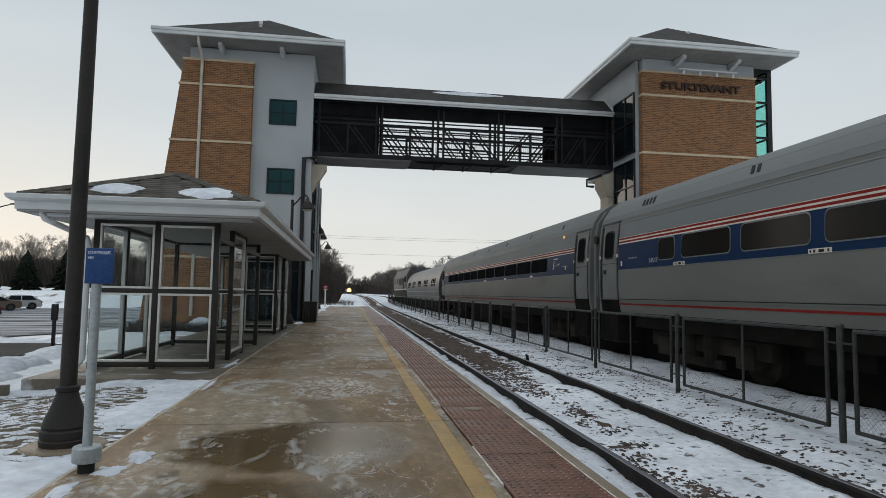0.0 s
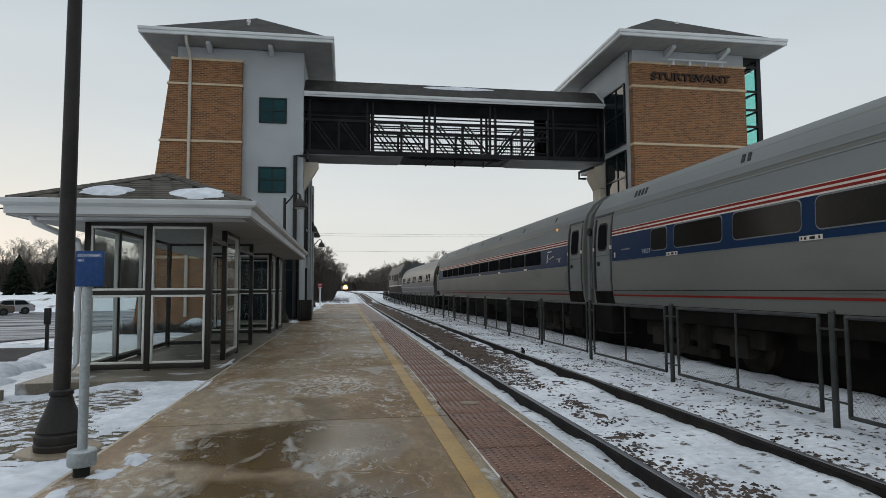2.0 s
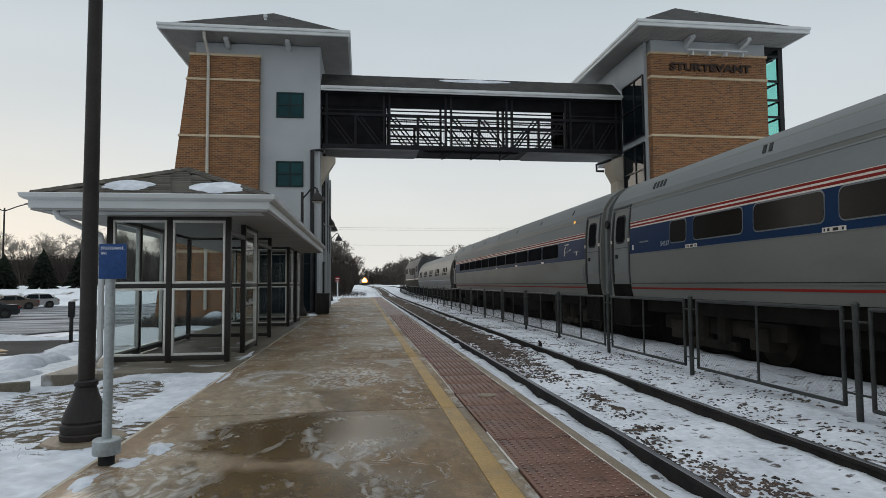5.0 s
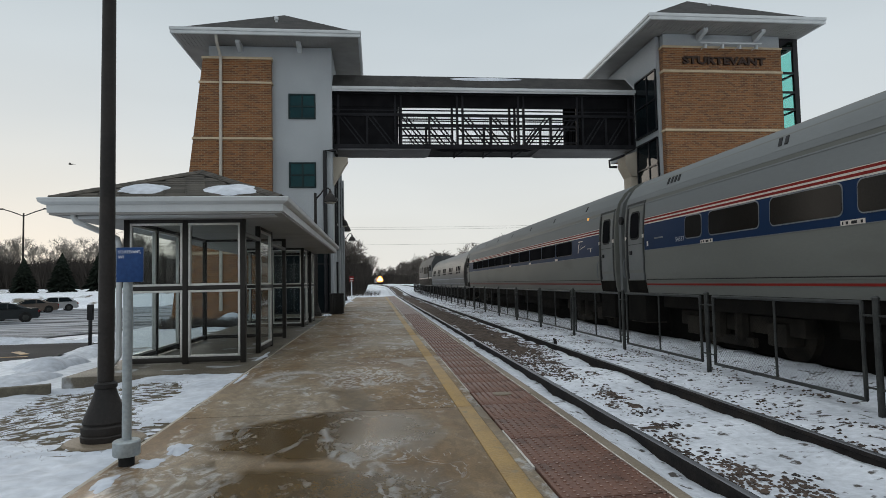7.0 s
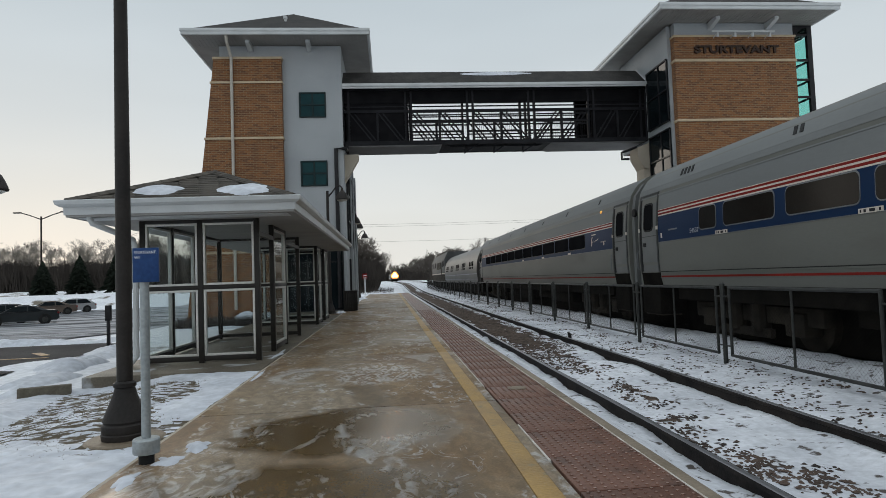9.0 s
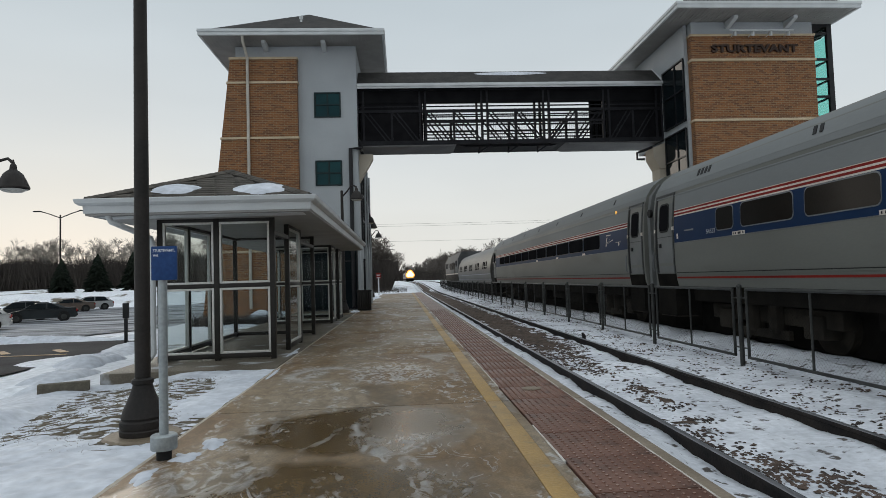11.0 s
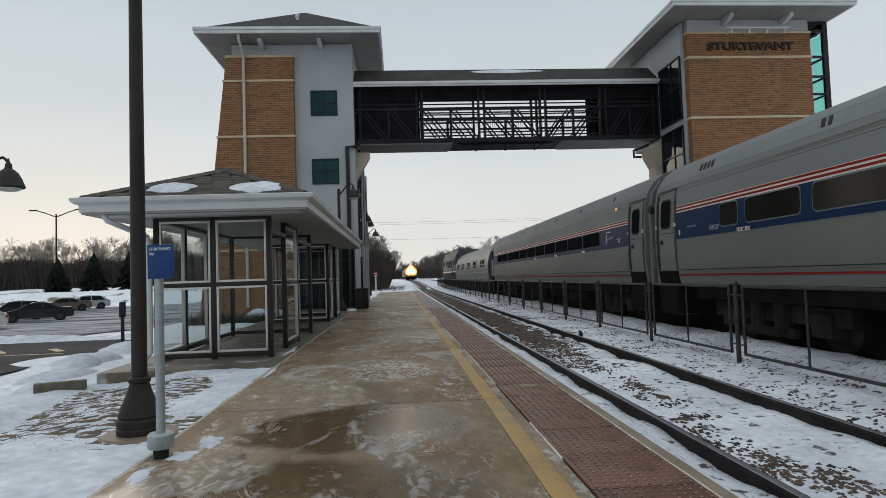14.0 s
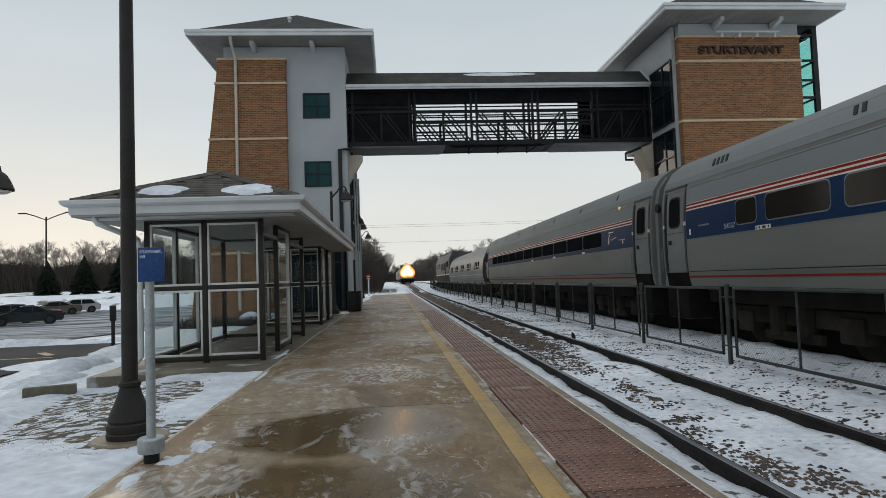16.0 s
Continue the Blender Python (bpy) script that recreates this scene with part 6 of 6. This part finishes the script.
    bm.faces.new([bm.verts.new(q) for q in ((rear + 0.02 * lean - 0.03, -0.68, belt + 0.08), (rear + 0.02 * lean - 0.03, 0.68, belt + 0.08), (rear + lean * 0.86, 0.56, top - 0.09), (rear + lean * 0.86, -0.56, top - 0.09))])
    part("rear_window", bm, M["darkglass"], cabin)
    bm = B()
    bm.faces.new([bm.verts.new(q) for q in ((1.17, -0.7, belt + 0.04), (1.17, 0.7, belt + 0.04), (0.66, 0.60, top - 0.2), (0.66, -0.60, top - 0.2))])
    part("windscreen", bm, M["darkglass"], cabin)
    for sy in (-0.7, 0.7):
        part("tail_lamp", box(B(), -h - 0.035, -h + 0.08, sy - 0.16, sy + 0.16, 0.70, 0.85, 0.01), M["redlamp"], root)
    part("bumper", box(B(), -h - 0.05, -h + 0.1, -0.8, 0.8, 0.35, 0.55, 0.03), mat, root)
    part("number_plate", box(B(), -h - 0.06, -h - 0.03, -0.16, 0.16, 0.62, 0.72), M["white"], root)
    for wx in (-h + 0.85, h - 0.85):
        for sy in (-1, 1):
            wh = part("wheel", tube(B(), [(wx, sy * 0.70, 0.32), (wx, sy * 0.90, 0.32)], 0.32, 18), M["rubber"], root, "black tyre")
            part("rim", tube(B(), [(wx, sy * 0.901, 0.32), (wx, sy * 0.915, 0.32)], 0.20, 14), M["fencegrey"], wh)
    return root


car((-34.05, 69.0, land(-34.05, 69.0) + 0.05), 212, M["carsilver"], "silver hatchback parked in the snowy car park", "hatch")
car((-34.4, 65.4, land(-34.4, 65.4) + 0.05), 212, M["cartan"], "dusty tan saloon parked in the snowy car park", "sedan")
car((-26.75, 47.0, land(-26.75, 47.0) + 0.05), 211, M["cardark"], "black saloon parked in the snowy car park", "sedan")
car((-29.65, 49.4, land(-29.65, 49.4) + 0.05), 211, M["cargrey"], "dark grey hatchback parked in the snow", "hatch")
car((-25.45, 37.4, land(-25.45, 37.4) + 0.05), 211, M["carwhite"], "pale estate car parked in the snowy car park", "hatch")

pk = thing("car_park_lamp", (-46.3, 86.0, 0.3), "tall twin-arm car park lamp post", "street lamp")
part("pole", lathe(B(), [(0.28, -0.5), (0.28, 0.9), (0.13, 0.92), (0.10, 11.2)], 0, 0, 12), M["darkframe"], pk)
for sd in (-1, 1):
    part("arm", tube(B(), [(0, 0, 10.8), (sd * 1.5, 0, 11.4), (sd * 2.6, 0, 11.75)], 0.07, 6), M["darkframe"], pk)
    part("lamp_head", box(B(), min(sd * 2.5, sd * 3.5), max(sd * 2.5, sd * 3.5), -0.2, 0.2, 11.68, 11.84, 0.04), M["darkframe"], pk)
part("notice", box(B(), -0.2, 0.2, -0.18, -0.15, 2.2, 3.6), M["white"], pk, "white notice on the pole")

# ---- overhead wires far down the line ----
for zz, yy in ((11.27, 100), (11.0, 101), (8.42, 100)):
    wr = thing("overhead_wire", (0, yy, 0), "thin dark overhead wire", "wire", "overhead wires")
    pts = [(x, 0, zz - 0.9 * (1 - ((x - 10) / 50) ** 2)) for x in range(-40, 61, 5)]
    part("wire", tube(B(), pts, 0.016, 4, False), M["black"], wr)


# ---- trees ----
def bare_tree(height, seed, spread=0.55, depth=5, twig=0.02, crown="twig"):
    """Trunk and twig meshes of a leafless tree."""
    rnd = random.Random(seed)
    trunk, fine = B(), B()

    def grow(p, d, ln, r, lev):
        mid = p + d * ln * 0.5 + Vector((rnd.uniform(-1, 1), rnd.uniform(-1, 1), rnd.uniform(-0.3, 0.3))) * ln * 0.07
        end = p + d * ln
        tube(trunk if lev < 2 else fine, [p, mid, end], [r, r * 0.85, r * 0.66], 6 if lev < 2 else 3, False)
        if lev >= depth:
            return
        k = 3 if lev < 3 else rnd.choice((3, 4))
        for i in range(k):
            ax = d.orthogonal().normalized()
            ax.rotate(Matrix.Rotation(rnd.uniform(0, 6.28), 3, d))
            nd = (d + ax * rnd.uniform(0.45, 1.1) * spread * 1.6 + Vector((0, 0, 0.22))).normalized()
            start = p + (end - p) * rnd.uniform(0.55, 1.0)
            grow(start, nd, ln * rnd.uniform(0.55, 0.82), max(r * rnd.uniform(0.42, 0.6), twig), lev + 1)

    grow(Vector((0, 0, -0.4)), Vector((rnd.uniform(-0.06, 0.06), rnd.uniform(-0.06, 0.06), 1)).normalized(), height * 0.32, height * 0.022, 0)
    return finish("trunk", trunk, M["bark"]), finish("crown", fine, M[crown])


kinds = [bare_tree(9.5, 3 + i, 0.5 + 0.12 * (i % 3), 6, 0.013) for i in range(5)]


dense = [bare_tree(9.5, 40 + i, 0.6 + 0.1 * (i % 2), 6, 0.022, "darktwig") for i in range(3)]


def plant(x, y, z, size, k, rz, label="leafless broad-crowned winter tree", forms=kinds):
    root = thing("tree", (x, y, z), label, "tree", "bare trees along the edge", rz=rz)
    for nm, me in zip(("trunk", "crown"), forms[k % len(forms)]):
        part(nm, me, None, root)
    root.scale = (size, size, size)
    return root


rnd = random.Random(12)
n_tree = 0
for i in range(48):
    u = i / 47
    x, y = -112 + 96 * u + rnd.uniform(-2, 2), 96 + 22 * math.sin(u * 3) + rnd.uniform(-5, 7)
    plant(x, y, land(x, y) - 0.1, rnd.uniform(1.08, 1.4), rnd.randrange(5), rnd.uniform(0, 360))
for i in range(30):
    u = i / 29
    x, y = 13.5 + 14 * (1 - u) + rnd.uniform(-1.5, 5), 112 + 280 * u + rnd.uniform(-8, 8)
    plant(x, y, land(x, y) - 0.1, rnd.uniform(1.35, 1.8) * (0.86 + 0.14 * smooth(0.1, 0.5, u)), rnd.randrange(5), rnd.uniform(0, 360), forms=dense)
for i in range(14):
    x, y = -14 + 38 * i / 13 + rnd.uniform(-1, 1), 500 + rnd.uniform(0, 30)
    plant(x * 3, y, land(x, y), rnd.uniform(1.4, 2.0), rnd.randrange(5), rnd.uniform(0, 360), forms=dense)
for x, y, sz in ((-3.2, 82, 0.95), (-2.4, 86, 0.9), (-5.2, 84, 0.95), (-4.4, 88, 0.7), (-6.6, 80, 0.6), (-8.3, 86, 0.8), (-6.0, 94, 0.8), (-10, 98, 0.8)):
    plant(x, y, land(x, y) - 0.1, sz, rnd.randrange(5), rnd.uniform(0, 360), "dense bare shrubby tree beside the line", dense)
plant(24, 62, -0.2, 0.95, 2, 40)
for x, y, sz, k in ((14.5, 122, 0.85, 0), (18.5, 120, 0.95, 3), (11.5, 131, 0.8, 1), (22, 117, 1.0, 4), (9.8, 146, 0.85, 2)):
    plant(x, y, land(x, y) - 0.1, sz, k, 70 * k + x, forms=dense)


def brush(name, label, spots, hgt, count, seed, thick=0.02):
    """A tangle of upright stems."""
    rr = random.Random(seed)
    vs, fs = [], []
    for _ in range(count):
        x, y = spots(rr)
        z = land(x, y) - 0.2
        h = hgt * rr.uniform(0.45, 1.0) * (0.8 + 0.35 * noise.noise((x * 0.11, y * 0.11, seed)))
        lx, ly = rr.uniform(-0.42, 0.42) * h, rr.uniform(-0.42, 0.42) * h
        w = thick * rr.uniform(0.6, 1.6)
        a = rr.uniform(0, 3.14)
        dx, dy = math.cos(a) * w, math.sin(a) * w
        k = len(vs)
        vs += [(x - dx, y - dy, z), (x + dx, y + dy, z), (x + dy, y - dx, z), (x + lx, y + ly, z + h)]
        fs += [(k, k + 1, k + 3), (k + 1, k + 2, k + 3), (k + 2, k, k + 3)]
    me = bpy.data.meshes.new(name)
    me.from_pydata(vs, [], fs)
    me.materials.append(M["brush"])
    return tagged(new(name, me), label, "brush", kind="stuff")


def west_edge(rr):
    u = rr.random()
    return -118 + 108 * u, 90 + 20 * math.sin(u * 3) + rr.uniform(-4, 10)


brush("brush", "dark tangled brush along the car park edge", west_edge, 7.6, 90000, 4, 0.075)


def east_edge(rr):
    u = rr.random()
    return 13 + 16 * (1 - u) + rr.uniform(-1, 6), 108 + 290 * u


brush("brush", "dark brush and scrub beyond the far track", east_edge, 6.5, 14000, 9, 0.09)
brush("brush", "dark scrub far down the line", lambda rr: (rr.uniform(-110, 90), rr.uniform(505, 560)), 17.0, 9000, 21, 0.3)
brush("brush", "dark scrub beside the end of the platform", lambda rr: (-1.6 - 5.5 * rr.random() ** 1.2, rr.uniform(74, 92)), 6.0, 17000, 15, 0.022)
brush("brush", "low scrub closing the line's west side", lambda rr: (rr.uniform(-46, -14), rr.uniform(104, 330)), 4.5, 9000, 17, 0.08)


brush("brush", "low scrub on the snowy ground past the platform", lambda rr: (rr.uniform(-9, 0.4), rr.uniform(63, 76)), 0.9, 2200, 33, 0.012)


brush("hedge", "low leafless hedge in snow behind the shelter", lambda rr: (rr.uniform(-7.8, -4.7), rr.uniform(23.0, 24.0)), 1.15, 4500, 41, 0.011)


def spruce(x, y, h, seed):
    rr = random.Random(seed)
    root = thing("spruce_tree", (x, y, land(x, y) - 0.1), "dark green spruce at the edge of the car park", "tree", "spruces")
    part("trunk", lathe(B(), [(0.14, 0), (0.02, h)], 0, 0, 6), M["bark"], root)
    vs, fs = [], []
    for i in range(900):
        f = rr.random() ** 0.8
        z = 0.25 + f * (h - 0.25)
        reach = (1 - f) ** 0.85 * h * 0.44 * rr.uniform(0.55, 1.1) + 0.08
        a = rr.uniform(0, 6.283)
        ca, sa = math.cos(a), math.sin(a)
        w = 0.12 + 0.16 * (1 - f)
        k = len(vs)
        vs += [(0, 0, z + 0.15), (ca * reach * 0.6 - sa * w, sa * reach * 0.6 + ca * w, z - 0.05), (ca * reach, sa * reach, z - 0.18 * reach - 0.02), (ca * reach * 0.6 + sa * w, sa * reach * 0.6 - ca * w, z - 0.05), (ca * reach * 0.5, sa * reach * 0.5, z - 0.25)]
        fs += [(k, k + 1, k + 2), (k, k + 2, k + 3), (k + 1, k + 4, k + 2), (k + 2, k + 4, k + 3)]
    me = bpy.data.meshes.new("crown")
    me.from_pydata(vs, [], fs)
    me.materials.append(M["spruce"])
    part("crown", me, None, root)


for x, y, h, sd in ((-41.4, 86, 5.2, 1), (-45.6, 85, 4.6, 2), (-37.6, 88, 5.4, 3)):
    spruce(x, y, h, sd)

# ---- ballast stones and grass ----
def stones(name, label, count, place, lo, hi, seed, mat):
    rr = random.Random(seed)
    vs, fs = [], []
    made = 0
    tries = 0
    while made < count and tries < count * 12:
        tries += 1
        x, y = place(rr)
        if x is None:
            continue
        z = land(x, y) + 0.022
        s = rr.uniform(lo, hi)
        a = rr.uniform(0, 6.28)
        k = len(vs)
        ca, sa = math.cos(a), math.sin(a)
        for ux, uy, uz in ((1, 0, 0), (0.2, 0.8, 0.1), (-0.9, 0.1, 0), (-0.1, -0.75, 0.1), (0.1, 0.05, 0.45), (0, 0, -0.5)):
            ux, uy, uz = ux * s * rr.uniform(0.7, 1.25), uy * s * rr.uniform(0.7, 1.2), uz * s * rr.uniform(0.6, 1.2)
            vs.append((x + ux * ca - uy * sa, y + ux * sa + uy * ca, z + uz))
        for i in range(4):
            j = (i + 1) % 4
            fs += [(k + i, k + j, k + 4), (k + j, k + i, k + 5)]
        made += 1
    me = bpy.data.meshes.new(name)
    me.from_pydata(vs, [], fs)
    me.materials.append(mat)
    return tagged(new(name, me), label, "ballast", kind="stuff")


def between(rr):
    y = 2.5 + 72 * rr.random() ** 1.7
    x = rr.uniform(2.55, 3.82)
    d = 0.62 * noise.noise((x * 1.1, y * 0.55, 3.3)) + 0.30 * noise.noise((x * 4, y * 3, 1)) - abs(x - 3.05 - 0.1 * math.sin(y)) * 0.7 + 0.16 + 0.55 * smooth(6, 13, y) + 0.5 * smooth(16, 30, y)
    return (x, y) if d > 0.02 + 0.36 * rr.random() else (None, None)


def outside(rr):
    y = 2.5 + 50 * rr.random() ** 1.5
    x = rr.uniform(4.15, 5.7)
    d = noise.noise((x * 1.3, y * 0.7, 8.1)) + 0.5 * noise.noise((x * 5, y * 4, 2))
    return (x, y) if d > -0.15 + 0.6 * rr.random() else (None, None)


stones("ballast_stones", "dark ballast stones showing through the snow", 25000, between, 0.011, 0.036, 5, M["stone"])
stones("ballast_stones", "small dark stones scattered on snow beside the fence", 3600, outside, 0.012, 0.036, 6, M["stone"])

rr = random.Random(77)
vs, fs = [], []
for _ in range(9000):
    x, y = rr.uniform(-5.6, -2.05), 2.2 + 7.6 * rr.random()
    if snow_depth(x, y) > 0.012:
        continue
    z = verge_z(x, y) + verge_slope(x)
    a, h = rr.uniform(0, 6.28), rr.uniform(0.006, 0.026)
    k = len(vs)
    vs += [(x - 0.004, y, z), (x + 0.004, y, z), (x + math.cos(a) * 0.03, y + math.sin(a) * 0.03, z + h)]
    fs.append((k, k + 1, k + 2))
me = bpy.data.meshes.new("grass")
me.from_pydata(vs, [], fs)
me.materials.append(M["grass"])
tagged(new("grass", me), "sparse flattened dead grass poking through snow", "grass", kind="stuff")

# ---- shingles on the end of the shelter roof that faces the platform ----
sh_me = finish("shingle", box(B(), -0.155, 0.155, 0.0, 0.17, 0.0, 0.012), M["shingle"])
slope = math.atan2(RZ - EZ - 0.03, RY0 - EY0)
rows_ = 14
rng = random.Random(2)
for r in range(rows_):
    f = r / rows_
    y = EY0 + (RY0 - EY0) * f
    z = EZ + 0.035 + (RZ - EZ - 0.03) * f
    xa, xb = EX0 + (RX - EX0) * f, EX1 + (RX - EX1) * f
    x = xa + 0.16 + (0.16 if r % 2 else 0.0)
    lim = (RX - EX0) / rows_
    while x < xb - 0.16 - lim * 0.5:
        if x > xa + 0.16 + lim * 0.5:
            ob = part("shingle", sh_me, None, SH)
            ob.matrix_basis = pose(x, y, z + 0.004, math.degrees(slope) - 2.2, 0, rng.uniform(-0.4, 0.4))
        x += 0.318
cap_me = finish("ridge_shingle", prism(B(), [(-0.13, -0.035), (0.0, 0.02), (0.13, -0.035), (0.13, -0.045), (0.0, 0.008), (-0.13, -0.045)], 1, 0, 0.20), M["shingle"])
for ex in (EX0, EX1):
    a, b = Vector((ex, EY0, EZ + 0.05)), Vector((RX, RY0, RZ + 0.02))
    d = (b - a)
    q = d.to_track_quat("Y", "Z").to_matrix().to_4x4()
    for i in range(int(d.length / 0.15)):
        ob = part("ridge_shingle", cap_me, None, SH)
        ob.matrix_basis = Matrix.Translation(a + d.normalized() * i * 0.15 + Vector((0, 0, 0.015))) @ q @ pose(0, 0, 0, -2, 0, 0)


# ---- birds crossing the sky ----
M["feather"] = surface("dark_feather", (0.03, 0.028, 0.026), (0.05, 0.046, 0.042), 8, 0.8, bump=0)


def bird(lift):
    """A small bird flying towards -x, its wings raised by lift."""
    root = thing("bird", (0, 150, 19), "small dark bird in flight", "bird", "birds in flight")
    bm = B()
    tube(bm, [(-0.12, 0, 0.01), (-0.08, 0, 0.015), (0.0, 0, 0), (0.08, 0, 0), (0.13, 0, 0.005)], [0.012, 0.026, 0.036, 0.022, 0.008], 8)
    part("body", bm, M["feather"], root)
    part("tail", prism(B(), [(0.11, -0.004), (0.21, -0.006), (0.21, 0.002), (0.11, 0.006)], 1, -0.03, 0.03), M["feather"], root)
    for s in (-1, 1):
        bm = B()
        lo = [bm.verts.new(q) for q in ((-0.05, s * 0.02, 0.01), (0.05, s * 0.02, 0.01), (0.05, s * 0.12, lift * 0.6), (0.06, s * 0.20, lift), (-0.01, s * 0.13, lift * 0.65))]
        hi = [bm.verts.new((v.co.x, v.co.y, v.co.z + 0.008)) for v in lo]
        bm.faces.new(lo)
        bm.faces.new(hi)
        for i in range(5):
            j = (i + 1) % 5
            bm.faces.new((lo[i], lo[j], hi[j], hi[i]))
        part("wing", bm, M["feather"], root)
    return root


FLOCK = []
for i, (x, z) in enumerate(((-25.55, 9.65), (-24.90, 8.97), (-24.23, 9.06), (-23.56, 9.18), (-21.59, 8.50), (-25.62, 7.44))):
    FLOCK.append((bird((0.12, 0.02, 0.14, -0.05, 0.03, 0.08)[i]), x, z, (0.5, -0.3, 0.2, -0.6, 0.1, 0.4)[i]))
LAST_BIRD = bird(0.05)


# ---- what moves ----
def motions():
    pulls = ((0, 0), (12.0, 0), (12.5, -0.02), (13.0, -0.08), (13.5, -0.17), (14.0, -0.27), (14.5, -0.41), (15.0, -0.59), (15.5, -0.83), (16.0, -1.10))
    for car in TRAIN:
        x, y, z = car.location
        walk(car, [(t, pose(x, y + d, z)) for t, d in pulls])
    for car, back in [(ONC, 0)] + [(c, 21 + i * 26) for i, c in enumerate(ONC_CARS)]:
        rows = []
        for i in range(17):
            y = 425 - 20.5 * i + 0.128 * i * i + back
            x = 3.17 + drift(y)
            dx = (drift(y + 1) - drift(y - 1)) / 2
            rows.append((i, pose(x, y, -0.2 + rise(y), 0, 0, -math.degrees(math.atan(dx)))))
        walk(car, rows)
    # the birds come up behind the tower, then cross the sky to the west
    for ob, x, z, d in FLOCK:
        rows = [(0, pose(-28 + 4 * d, 150, 19, 0, 0, 60)), (4.6, pose(-9.5 + d, 50, 7.2 + 0.4 * d, 0, 0, 40))]
        rows += [(t, pose(x - 12.0 * (t - 6.5), 46, z + 2.4 * (t - 6.5))) for t in (5.7, 6.1, 6.5, 7.0, 9.0, 12.0, 16.0)]
        walk(ob, rows)
    rows = [(0, pose(-28, 150, 17, 0, 0, 60)), (5.9, pose(-6.6, 37, 5.6, 0, 0, 40))]
    rows += [(t, pose(-15.07 + -13.00 * (t - 7.0), 32, 7.49 + 6.00 * (t - 7.0))) for t in (6.6, 7.0, 7.3)]
    rows += [(t, pose(-18.97 - 12.0 * (t - 7.3), 32, 9.29 + 3.0 * (t - 7.3))) for t in (9.0, 12.0, 16.0)]
    walk(LAST_BIRD, rows)


motions()
